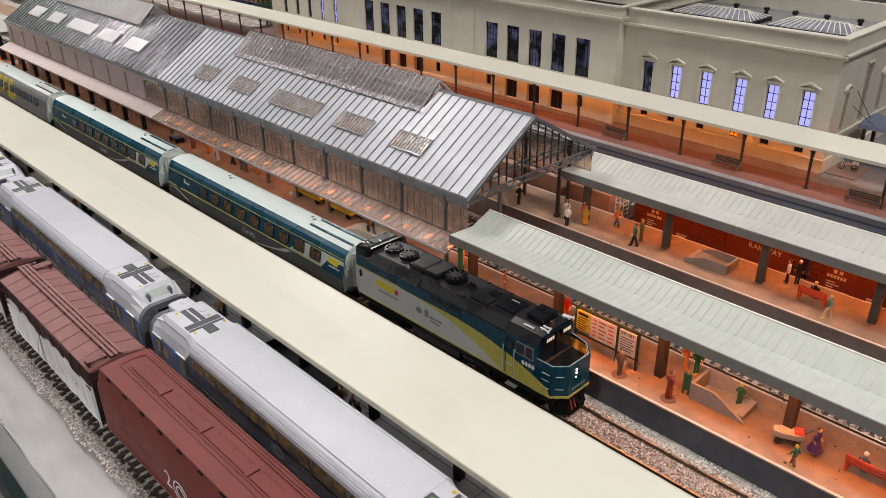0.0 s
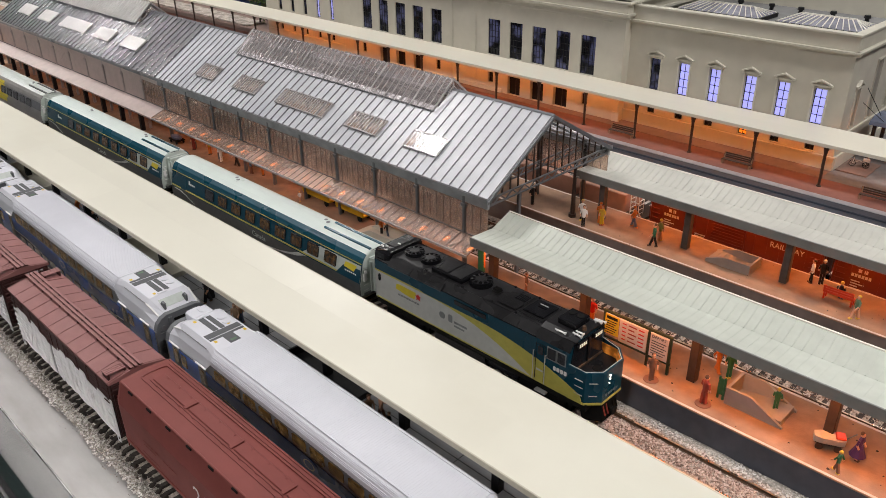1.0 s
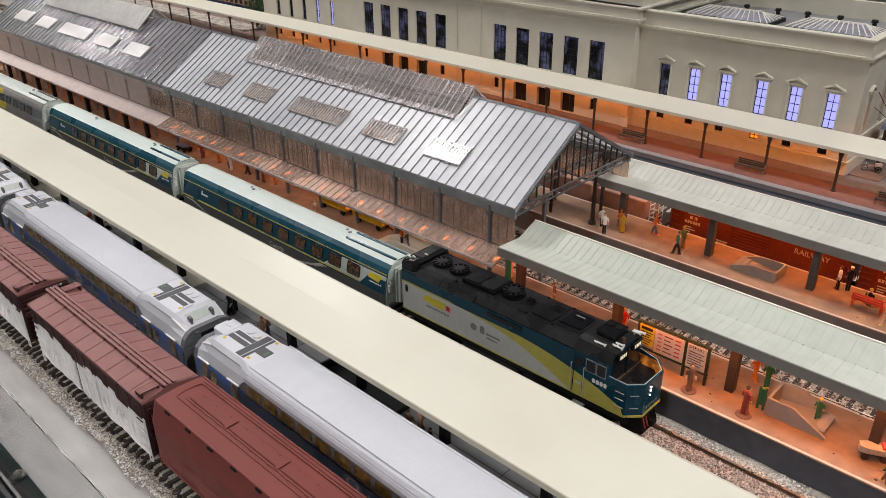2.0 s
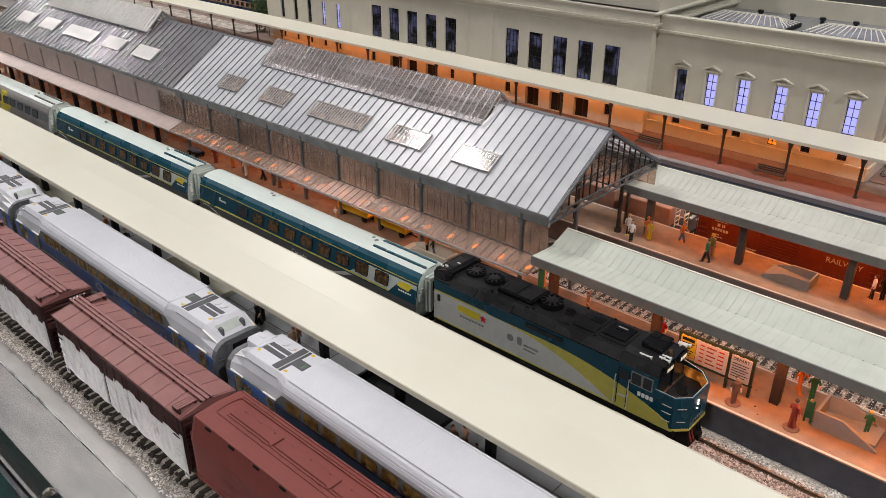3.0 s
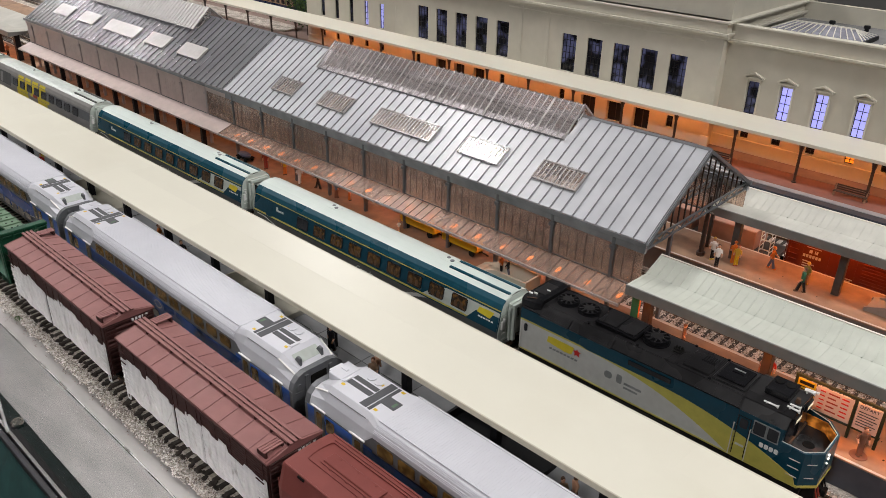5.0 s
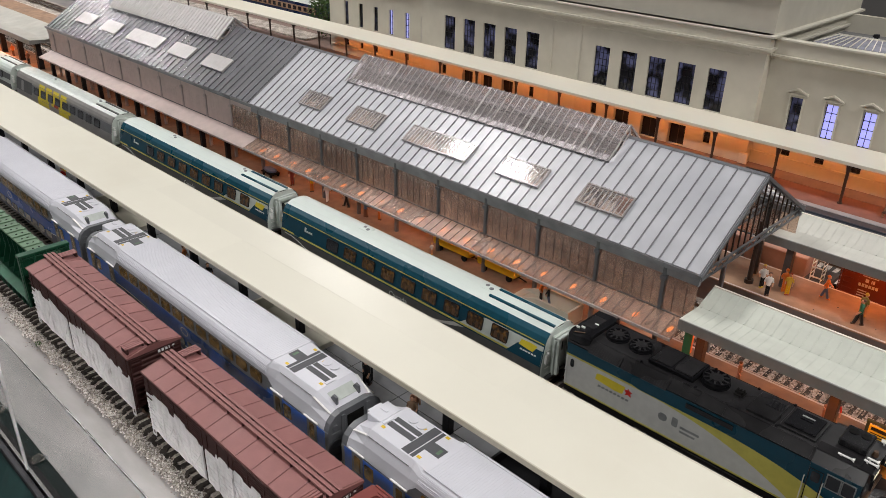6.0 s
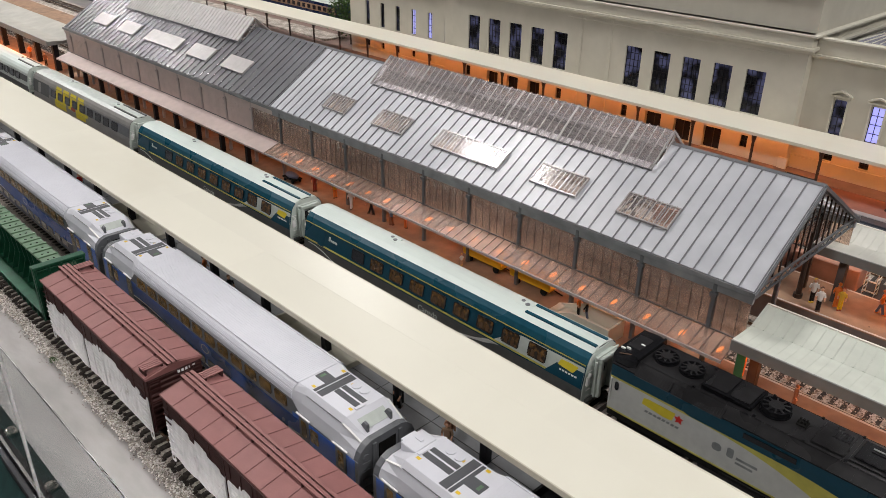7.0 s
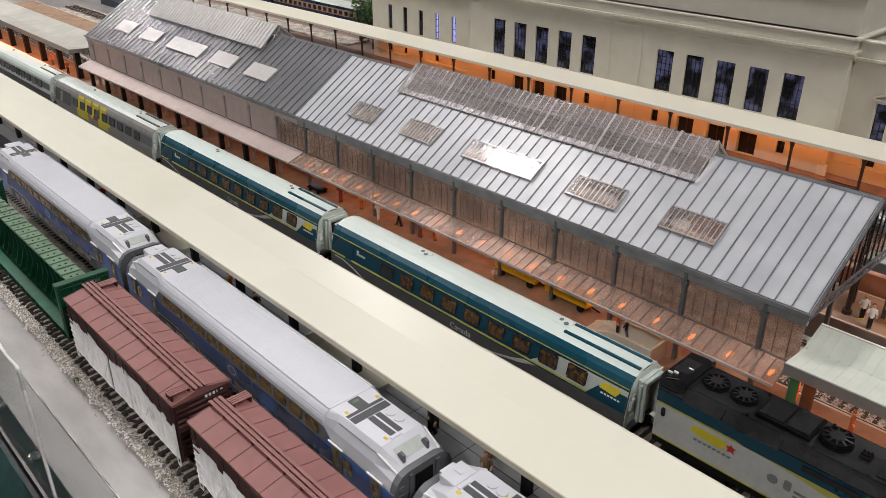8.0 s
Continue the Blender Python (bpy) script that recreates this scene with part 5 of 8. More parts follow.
    tops = (38.2, 37.6, 37.6, 37.6, 38.2, 40.4)
    for i in range(5):
        q = [outer[i], outer[i + 1], inner[i + 1], inner[i]]
        zt = [tops[i], tops[i + 1], tops[i + 1], tops[i]]
        part("nose_rim", loft(B(), [[(x, y, 30.52) for x, y in q], [(x, y, z) for (x, y), z in zip(q, zt)]]), M["teal"], cab)
        p, q = Vector(inner[i]), Vector(inner[i + 1])
        part("rim_edge", bar(B(), (p.x, p.y, tops[i] + 0.15), (q.x, q.y, tops[i + 1] + 0.15), 0.4, 0.22), M["palegrey"], cab, "chipped white rim edge")
        if i in (3, 4):
            part("inner_lining", bar(B(), (p.x - 0.4, p.y - 0.4, 34.2), (q.x - 0.4, q.y - 0.4, 34.2), 0.3, 6.4), M["glowlining"], cab, "orange light painted on the inner face of the nose")
    part("nose_deck", loft(B(), [[(x, y, 30.55) for x, y in inner], [(x, y, 31.0) for x, y in inner]]), M["black"], cab, "matt black deck")
    part("deck_ring", rod(B(), (183, 0, 31.0), (183, 0, 31.35), 3.0, 18, 2.7), M["under"], cab)
    # Windscreen, number boards, roof fittings.
    ws = loft(B(), [[(174.7, -15.8, 31.4), (174.7, 15.8, 31.4), (174.7, 12.8, 49.0), (174.7, -12.8, 49.0)], [(175.6, -15.6, 31.4), (175.6, 15.6, 31.4), (175.3, 12.6, 49.0), (175.3, -12.6, 49.0)]])
    g = part("windscreen", ws, M["darkglass"], cab, "dark windscreen")
    part("screen_post", box(B(), 175.5, 176.2, -0.7, 0.7, 31.4, 49.0), M["black"], g)
    part("screen_sill", box(B(), 175.6, 176.4, -15.4, 15.4, 31.4, 32.6), M["rail"], g, "rust-brown sill")
    for y0 in (-11.6, 3.6):
        nb = part("number_board", box(B(), 175.8, 177.2, y0, y0 + 8.0, 46.4, 50.0, 0.2), M["black"], cab, "black number board")
        for k in range(4):
            part("number_bar", box(B(), 177.22, 177.34, y0 + 0.8 + k * 1.75, y0 + 2.0 + k * 1.75, 47.1, 49.2), M["lampwhite"], nb)
    ac = part("ac_box", box(B(), 158.0, 170.6, -6.6, 7.6, 53.42, 57.6, 0.6), M["blackgloss"], cab, "black roof air conditioner")
    for x in (161.5, 167.2):
        part("ac_fan", rod(B(), (x, 3.0, 57.6), (x, 3.0, 58.0), 2.3, 16), M["under"], ac)
    for p, q in (((160.5, -11.6, 52.9), (167.0, -11.6, 52.9)), ((171.0, -9.4, 54.2), (176.6, -10.0, 54.2)), ((171.6, -7.4, 54.6), (176.0, -7.4, 54.6)), ((172, 10.6, 54.6), (178, 11.2, 54.6)), ((172.4, 8.6, 55.0), (176.8, 8.8, 55.0))):
        bm = rod(B(), p, q, 0.5, 8)
        rod(bm, (q[0] - 0.4, q[1], q[2]), (q[0] + 0.8, q[1], q[2]), 0.5, 8, 1.1)
        box(bm, p[0] + 1, p[0] + 1.8, p[1] - 0.4, p[1] + 0.4, p[2] - 2.0, p[2])
        part("horn", bm, M["white"], cab, "white horn")
    part("beacon", rod(B(), (173.4, -2.0, 53.4), (173.4, -2.0, 56.0), 1.5, 10, 1.0), M["rail"], cab, "small rusty beacon")
    for z, y, r in ((33.6, -3.6, 0.7), (31.4, -3.6, 0.7), (28.4, -3.8, 0.45)):
        part("headlight", rod(B(), (193.5, y, z), (194.3, y, z), r, 12), M["headlamp"], cab, "lit white headlight")
    for sg in (-1, 1):
        for z in (22.5, 27.5, 32.0):
            d = part("grab_iron", bar(B(), (180.0, sg * (W + 0.4), z), (185.5, sg * (W + 0.3), z), 0.35, 0.35), M["silver"], cab)
        bm = bar(B(), (188.2, sg * (W - 1.9), 31), (191.8, sg * 12.0, 31), 0.35, 0.35)
        part("grab_iron", bar(bm, (188.4, sg * (W - 2.2), 22.5), (191.8, sg * 12.0, 22.5), 0.3, 0.3), M["silver"], cab)
    bm = B()
    for i in range(5):
        y = -6.6 + i * 2.6
        bar(bm, (193.72, y, 21.0), (193.72, y + 1.8, 21.0), 0.2, 1.5)
    part("nose_lettering", bm, M["lettergrey"], cab, "faint grey lettering bars")
    part("nose_stripe", loft(B(), [[(175, -W - 0.2, z0), (186.6, -W + 0.25, z0), (193.9, -9.7, z0), (193.9, 9.7, z0), (186.6, W - 0.25, z0), (175, W + 0.2, z0)] for z0 in (S - 0.4, S + 1.1)]), M["olive"], cab, "yellow lower edge")
    part("pilot", loft(B(), [[(182, -15, S - 0.8), (192.5, -8, S - 0.8), (192.5, 8, S - 0.8), (182, 15, S - 0.8)], [(184, -13, 2.8), (194, -7, 2.8), (194, 7, 2.8), (184, 13, 2.8)]]), M["under"], e, "black snow plough")
    for y in (-6, -3, 3, 6):
        part("air_hose", rod(B(), (192.5, y, 13), (194.8, y, 7), 0.45, 6), M["dollred"] if y in (-6, -3) else M["under"], e)
    truck(e, 36, 30, 5.6)
    truck(e, 154, 30, 5.6)
    coupler(e, 11.5, -1)
    coupler(e, 192, 1)
    return e


locomotive()


def coach(x, paint, label):
    """A low coach with sloped sides; paint: teal, ad or pale."""
    c = thing("coach", label, "passenger coach", x, -53.4, RAIL, group="coaches of the passenger train")
    L = 270.0
    side = [(-17.6, 8.0), (-18.0, 13.0), (-17.8, 18.6)]
    A, Bt = (-17.8, 18.6), (-14.6, 34.0)
    roof = [(-14.6, 34.0), (-13.0, 37.2), (-10.4, 39.8), (-6.0, 41.6), (0, 42.3), (6.0, 41.6), (10.4, 39.8), (13.0, 37.2), (14.6, 34.0)]
    core = [(-16.8, 8.5), (-17.2, 13), (-17.0, 18.6), (-13.9, 34), (-12.4, 36.8), (-9.9, 39.2), (0, 41.6), (9.9, 39.2), (12.4, 36.8), (13.9, 34), (17.0, 18.6), (17.2, 13), (16.8, 8.5)]
    part("body", prism(B(), core, 1.2, L - 1.2), M["coachgrey"], c)
    skirt = {"teal": "coachgrey", "ad": "midgrey", "pale": "coachgrey"}[paint]
    wall = {"teal": "teal", "ad": "midgrey", "pale": "palegrey"}[paint]
    shoulder = {"teal": "tealblue", "ad": "midgrey", "pale": "coachroof"}[paint]
    for m in (lambda p: p, mirror):
        part("skirt", shell(B(), m(side), 0.6, L - 0.6, 0.7), M[skirt], c, "dark grey skirt" if paint != "ad" else "")
        part("side_wall", shell(B(), m([A, Bt]), 0.6, L - 0.6, 0.6), M[wall], c)
        part("shoulder", shell(B(), m(roof[:3]), 0.6, L - 0.6, 0.6), M[shoulder], c, "blue-teal roof shoulder" if paint == "teal" else "")
    mid = roof[2:7]
    part("roof", shell(B(), mid, 0.6, L - 0.6, 0.6), M["coachroof"] if paint != "ad" else M["palegrey"], c, "pale mint roof" if paint != "ad" else "pale grey roof")
    for end, xe in ((-1, 0.0), (1, L)):
        pts = [(-17.0, 8.6), (-17.4, 13), (-17.2, 18.6), (-14.0, 34), (-12.6, 36.8), (-10, 39.2), (-6, 41), (6, 41), (10, 39.2), (12.6, 36.8), (14.0, 34), (17.2, 18.6), (17.4, 13), (17.0, 8.6)]
        part("end_wall", prism(B(), pts, xe - (0.0 if end < 0 else 0.58), xe + (0.58 if end < 0 else 0.0)), M["coachend"], c, "pale grey-green end wall")
        bm = B()
        xa, xb = (xe - 5.2, xe - 0.02) if end < 0 else (xe + 0.02, xe + 5.2)
        box(bm, xa, xb, -8.4, -5.6, 10.7, 34.5, 0.4)
        box(bm, xa, xb, 5.6, 8.4, 10.7, 34.5, 0.4)
        box(bm, xa, xb, -8.4, 8.4, 34.52, 37.4, 0.4)
        gw = part("gangway", bm, M["coachend"], c, "raised gangway frame")
        xa, xb = (xe - 3.4, xe - 2.4) if end < 0 else (xe + 2.4, xe + 3.4)
        bm = box(B(), xa, xb, -10.4, -8.45, 11.2, 35.5, 0.2)
        box(bm, xa, xb, 8.45, 10.4, 11.2, 35.5, 0.2)
        box(bm, xa, xb, -10.4, 10.4, 37.45, 38.6, 0.2)
        part("gangway_flange", bm, M["coachend"], gw)
        for sy in (-1, 1):
            for k in range(5):
                z = 13 + k * 4.2
                part("end_rung", bar(B(), (xe + end * 0.9, sy * 15.0, z), (xe + end * 0.9, sy * 11.2, z), 0.4, 0.4), M["white"], c)
            part("end_box", box(B(), xe - 1.4, xe + 1.4, min(sy * 15.0, sy * 12.4), max(sy * 15.0, sy * 12.4), 20, 26, 0.3), M["white"], c)
            part("end_lamp", rod(B(), (xe + end * 0.8, sy * 13.5, 28), (xe + end * 2.4, sy * 13.5, 28), 1.0, 10), M["white"], c)
        part("end_doorway", box(B(), *sorted((xe, xe + end * 0.5)), -5.5, 5.5, 10.7, 34.3), M["palegrey"], c, "closed grey end door")
        part("door_glass", box(B(), *sorted((xe + end * 0.52, xe + end * 0.7)), -2.6, 2.6, 23, 31, 0.0), M["darkglass"], c)
        part("buffer_beam", box(B(), *sorted((xe + end * 0.05, xe + end * 2.2)), -15, 15, 8.4, 10.6, 0.3), M["coachgrey"], c)
    ln = (Vector(Bt) - Vector(A)).length
    wins = [60 + i * 21.1 for i in range(9)]
    for sg in (-1, 1):
        a, b = (A, Bt) if sg < 0 else ((14.6, 34.0), (17.8, 18.6))

        def on(pts):
            return pts if sg < 0 else [(x, ln - s) for x, s in pts]
        if paint == "teal":
            part("waist_line", plate(B(), a, b, on(rect(1, L - 1, 0.9, 2.1)), 0.02, 0.25), M["olive"], c, "yellow waist line")
            part("window_line", plate(B(), a, b, on(rect(1, L - 1, 14.7, 15.3)), 0.02, 0.22), M["olive"], c, "thin yellow line")
            part("pale_sweep", plate(B(), a, b, on([(200, 0.92), (269, 0.92), (269, 13.4), (222, 13.2), (214, 10.5), (206, 5.0)]), 0.02, 0.2), M["palegrey"], c, "pale grey sweep")
            part("end_panel", plate(B(), a, b, on([(243, 0.95), (269, 0.95), (269, 10.4), (258, 10.2), (250, 8.6)]), 0.22, 0.4), M["teal"], c)
            bm = plate(B(), a, b, on([(251, 8.2), (262, 7.2), (265, 12.0), (260, 12.4), (252.5, 12.0)]), 0.42, 0.6)
            part("emblem", bm, M["yellow"], c, "bright yellow emblem")
            bm = B()
            for i in range(6):
                plate(bm, a, b, on(rect(252.5 + i * 2.2, 254 + i * 2.2, 5.2, 6.2)), 0.42, 0.55)
            part("emblem_lettering", bm, M["white"], c)
            bm = B()
            for i in range(4):
                plate(bm, a, b, on(rect(31 + i * 2.6, 33 + i * 2.6, 8.2, 9.6 + (i == 0) * 2)), 0.02, 0.3)
            part("small_marks", bm, M["palegrey"], c)
        if paint == "ad":
            part("dark_band", plate(B(), a, b, on(rect(1, L - 1, 4.2, 13.8)), 0.02, 0.25), M["amtgrey"], c, "dark window band")
            part("dark_panel", plate(B(), a, b, on(rect(2, 52, 0.4, 15.2)), 0.26, 0.29), M["coachgrey"], c, "dark grey end panel")
            for k in range(4):
                q = 74.2 + 21.1 * k
                part("yellow_panel", plate(B(), a, b, on(rect(q, q + 6.2, 3.6, 15.3)), 0.26, 0.29), M["yellow"], c, "bright yellow panel")
                part("yellow_panel", plate(B(), a, b, on(rect(q + 6.22, q + 17.5, 12.9, 15.3)), 0.26, 0.29), M["yellow"], c, "bright yellow panel")
            for q0, q1 in ((71, 104), (112, 119), (133, 166)):
                part("yellow_panel", plate(B(), a, b, on(rect(q0, q1, 0.3, 3.58)), 0.26, 0.29), M["yellow"], c, "bright yellow panel")
            if sg < 0:
                for k in range(4):
                    q = 74.2 + 21.1 * k
                    part("yellow_panel", plate(B(), roof[0], roof[1], rect(q, q + 15.5, 0.1, 3.4), 0.02, 0.2), M["yellow"], c, "bright yellow panel")
                for q0, q1 in ((71, 104), (133, 160)):
                    part("yellow_panel", plate(B(), side[1], side[2], rect(q0, q1, 0.2, 5.4), 0.02, 0.2), M["yellow"], c, "bright yellow panel")
            part("red_mark", plate(B(), a, b, on(rect(120, 132, 0.3, 4.4, 1.2)), 0.31, 0.4), M["dollred"], c)
        if paint == "pale":
            part("dark_band", plate(B(), a, b, on(rect(1, L - 1, 5.0, 12.6)), 0.02, 0.25), M["coachgrey"], c)
        for i, x0 in enumerate(wins):
            w = 13.0
            h0, h1 = (4.3, 12.4)
            if paint == "teal" and sg < 0 and i >= 7:
                h0, h1 = 4.1, 12.6
            g = part("window", plate(B(), a, b, on(rect(x0, x0 + w, h0, h1, 0.7)), 0.3 if paint == "ad" else 0.22, 0.62), M["amberglint"] if paint == "teal" and i > 0 else M["darkglass"], c, "dark coach window with painted amber reflections" if paint == "teal" and i else "dark coach window")
            bm = B()
            for q in (rect(x0 + 0.3, x0 + w - 0.3, h0 - 0.4, h0 + 0.1), rect(x0 + 0.3, x0 + w - 0.3, h1 - 0.1, h1 + 0.4), rect(x0 - 0.4, x0 + 0.1, h0 + 0.3, h1 - 0.3), rect(x0 + w - 0.1, x0 + w + 0.4, h0 + 0.3, h1 - 0.3)):
                plate(bm, a, b, on(q), 0.2, 0.78)
            part("window_gasket", bm, M["black"], g)
            if paint == "teal" and i and sg < 0:
                for q in (2.2, 7.4):
                    part("seat_back", plate(B(), a, b, on(rect(x0 + q, x0 + q + 2.6, h0 + 0.3, h0 + 4.6, 0.6)), 0.63, 0.66), M["seatamber"], g, "seat back with amber light put into its colour")
        part("door_outline", plate(B(), a, b, on(rect(18, 26, 1.2, 13.4, 0.6)), 0.22, 0.36), M[wall], c)
    if paint == "teal":
        m = Matrix.Translation((142, -18.1, 13.9)) @ Euler((radians(90), 0, 0)).to_matrix().to_4x4()
        letters("Canada", 6.4, M["palegrey"], c, m, label="pale lettering on the skirt")
        part("skirt_sweep", plate(B(), (-17.9, 13), (-17.8, 18.6), [(6, 5.2), (16, 4.9), (26, 2.6), (40, -2.2), (38.8, -2.3), (25.4, 2.0), (16, 4.3), (6, 4.6)], 0.02, 0.3), M["palegrey"], c)
        part("skirt_sweep", plate(B(), (-17.9, 13), (-17.8, 18.6), [(150, -4.4), (172, -1.6), (186, 1.6), (197, 5.5), (206, 5.5), (194, 1.8), (178, -1.6), (156, -4.6)], 0.02, 0.3), M["silver"], c)
    # Roof runs, hatches and lugs.
    for y, z in ((-5.2, 41.55), (5.2, 41.55)):
        bm = loft(B(), [[(x, y - 1.1, z - 1.2), (x, y - 0.85, z + 1.1), (x, y + 0.85, z + 1.1), (x, y + 1.1, z - 1.2)] for x in (216, 268.5)])
        part("roof_duct", bm, M["tealblue"] if paint == "teal" else M["coachgrey"], c, "long blue roof duct" if paint == "teal" else "")
    for x in (88, 212):
        bm = rod(B(), (x, 1.2, 41.9), (x, 1.2, 42.7), 1.6, 12)
        rod(bm, (x - 5, 3.2, 41.9), (x - 5, 3.2, 42.6), 1.4, 12)
        part("roof_vent", bm, M["steel"], c, "small round roof vent")
        part("vent_plate", box(B(), x - 8, x + 3.5, -1.8, 5.6, 41.2, 42.32, 0.2), M["coachroof"], c)
    truck(c, 45, 28, 5.0, 12.5)
    truck(c, 228, 28, 5.0, 12.5)
    bm = B()
    for x in (74, 108, 142, 176):
        box(bm, x, x + 26, -13, 13, 3.5, 8.4, 0.4)
    part("underfloor_boxes", bm, M["under"], c)
    coupler(c, 0, -1)
    coupler(c, L, 1)
    return c


coach(-327.3, "teal", "teal and grey coach with a pale mint roof behind the locomotive")
coach(-616.6, "teal", "teal and grey passenger coach with a pale mint roof")
coach(-906.0, "ad", "grey passenger coach with bright yellow window panels")
coach(-1195.4, "pale", "pale grey passenger coach with a dark window band")


def commuter_car(x, y, turn):
    c = thing("commuter_car", "double-deck commuter car with a silver-white roof and blue sides", "commuter car", x, y, RAIL, turn, group="commuter train cars")
    L, W = 297.0, 18.3
    part("body", box(B(), 4, L - 4, -W + 0.7, W - 0.7, 6, 29), M["amtgrey"], c)
    r0, r1 = 57.0, L - 57.0
    sec = [(-W, 36.4), (-W + 0.3, 38.6), (-W + 1.6, 41.4), (-W + 3.4, 43.3), (-W + 5.2, 44.3), (W - 5.2, 44.3), (W - 3.4, 43.3), (W - 1.6, 41.4), (W - 0.3, 38.6), (W, 36.4)]
    part("roof", prism(B(), sec, r0, r1), M["amtroof"], c, "silver-white ribbed roof")
    bm = B()
    n = 120
    for i in range(n):
        q = r0 + 1.5 + (r1 - r0 - 3) * i / n
        box(bm, q, q + 0.9, -W + 5.8, W - 5.8, 44.31, 44.40)
    part("roof_ribs", bm, M["amtroof"], c)
    for sg in (-1, 1):
        for (ya, za), (yb, zb) in ((sec[2], sec[3]), (sec[1], sec[2])):
            a, b = ((ya, za), (yb, zb)) if sg < 0 else ((-yb, zb), (-ya, za))
            for t in (0.3, 1.1, 1.9):
                part("roof_bead", plate(B(), a, b, rect(r0, r1, t, t + 0.35), 0.01, 0.30), M["amtroof"], c)
        part("roof_edge", box(B(), r0, r1, sg * (W - 4.9) - 0.5, sg * (W - 4.9) + 0.5, 44.2, 44.85, 0.15), M["amtroof"], c)
    # Sloped ends of the roof.
    for end in (-1, 1):
        def X(d):
            return r0 - d if end < 0 else r1 + d
        mid = [(-W + 0.1, 29.5), (-W + 0.3, 31.0), (-W + 1.6, 36.6), (-W + 3.8, 41.2), (-W + 6.2, 44.0), (W - 6.2, 44.0), (W - 3.8, 41.2), (W - 1.6, 36.6), (W - 0.3, 31.0), (W - 0.1, 29.5)]
        tip = [(-W + 0.4, 28.5), (-W + 0.7, 30.0), (-W + 2.0, 33.4), (-W + 5.2, 36.4), (-W + 8.8, 37.8), (W - 8.8, 37.8), (W - 5.2, 36.4), (W - 2.0, 33.4), (W - 0.7, 30.0), (W - 0.4, 28.5)]
        edge = [(y * 0.985, z - 0.3) for y, z in sec]
        rings = [[(X(0.05), y, z) for y, z in edge], [(X(7), y, z) for y, z in mid], [(X(39), y, z) for y, z in mid], [(X(51.4), y, z) for y, z in tip]]
        er = part("end_roof", loft(B(), rings), M["amtroof"], c, "faceted silver end roof")
        # Panel lines, the sunk equipment well and its brackets.
        for sg in (-1, 1):
            part("corner_rib", bar(B(), (X(39.1), sg * (W - 3.9), 41.3), (X(51.3), sg * (W - 5.2), 36.6), 1.1, 0.5), M["white"], er, "bright corner rib")
            part("hatch_line", bar(B(), (X(9), sg * (W - 3.75), 41.25), (X(38), sg * (W - 3.75), 41.25), 0.35, 0.25), M["amtgrey"], er)
        dz = (44.0 - 37.8) / 12.4
        if end > 0:
            wa, wb = 42.5, 48.5
            part("equipment_well", loft(B(), [[(X(q), y, 44.0 - (q - 39) * dz + d) for q, y in ((wa, -8.2), (wa, 8.2), (wb, 8.2), (wb, -8.2))] for d in (0.02, 0.16)]), M["palegrey"], er, "grey equipment panel")
        else:
            part("end_hatch", box(B(), X(49.5), X(39.2), -5.6, 8.2, 39.4, 44.3, 0.3), M["amtroof"], er, "flat white hatch block")
            part("hatch_tab", box(B(), X(52.0), X(49.6), -3.4, 5.4, 39.0, 43.4, 0.2), M["amtroof"], er)
            part("hatch_slot", box(B(), X(47.0), X(42.5), 1.0, 3.2, 44.3, 44.8, 0.2), M["amtroof"], er)
        part("service_hatch", box(B(), *sorted((X(36.4), X(38.6))), -5.5, 1.0, 44.02, 44.6, 0.2), M["amtroof"], er)
        # Dark cross-shaped marking and service hatches.
        bm = B()
        for d0, d1, ya, yb in ((10.0, 12.2, -11.2, 11.2), (12.9, 18.0, -11.2, 11.2), (0.9, 9.98, -3.4, 3.4), (18.4, 36.2, -4.2, -0.7), (18.4, 36.2, 0.5, 3.6)):
            xa, xb = sorted((X(d0), X(d1)))
            box(bm, xa, xb, ya, yb, 44.02, 44.12)
        part("roof_marking", bm, M["amtdark"], c, "charcoal cross-shaped marking")
        bm = B()
        for q, y in ((23.0, 7.2), (29.0, 7.4)):
            rod(bm, (X(q), y, 44.0), (X(q), y, 44.6), 2.7, 18)
        part("roof_disc", bm, M["amtroof"], c, "pale round cover")
        bm = B()
        for q, y in ((6.8, -9.8), (6.8, 9.4), (19.6, 6.0), (34.5, -7.6)):
            xa, xb = sorted((X(q), X(q + 2.4)))
            box(bm, xa, xb, y, y + 1.6, 44.02, 44.14)
        part("yellow_dots", bm, M["sign_y"], c)
        part("small_label", box(B(), *sorted((X(2.6), X(4.4))), -1.8, 1.8, 44.13, 44.2), M["palegreen"], c)
        # End frame, door and lifting gear.
        bm = loft(B(), [[(X(d), y, z) for y, z in [(-W + 0.2, 6)] + [(y * 1.005, z + 0.15) for y, z in tip] + [(W - 0.2, 6)]] for d in (51.5, 55.2)])
        f = part("end_frame", bm, M["amtgrey"], c, "dark grey end frame")
        part("end_door", box(B(), *sorted((X(55.22), X(55.7))), -5.5, 5.5, 8, 34, 0.3), M["under"], f)
        if end > 0:
            for y in (-7.4, 7.4):
                bm = loft(B(), [[(X(45.0), yy, 40.6), (X(50.0), yy, 38.2), (X(50.0), yy, 43.0), (X(47.2), yy, 43.6)] for yy in (y - 0.7, y + 0.7)])
                part("lift_eye", bm, M["steel"], c, "grey lifting lug")
        bm = box(B(), *sorted((X(55.25), X(56.0))), -9.5, -7.0, 10, 36, 0.3)
        box(bm, *sorted((X(55.25), X(56.0))), 7.0, 9.5, 10, 36, 0.3)
        rod(bm, (X(55.0), -13.5, 30.0), (X(56.0), -13.5, 30.0), 1.8, 12)
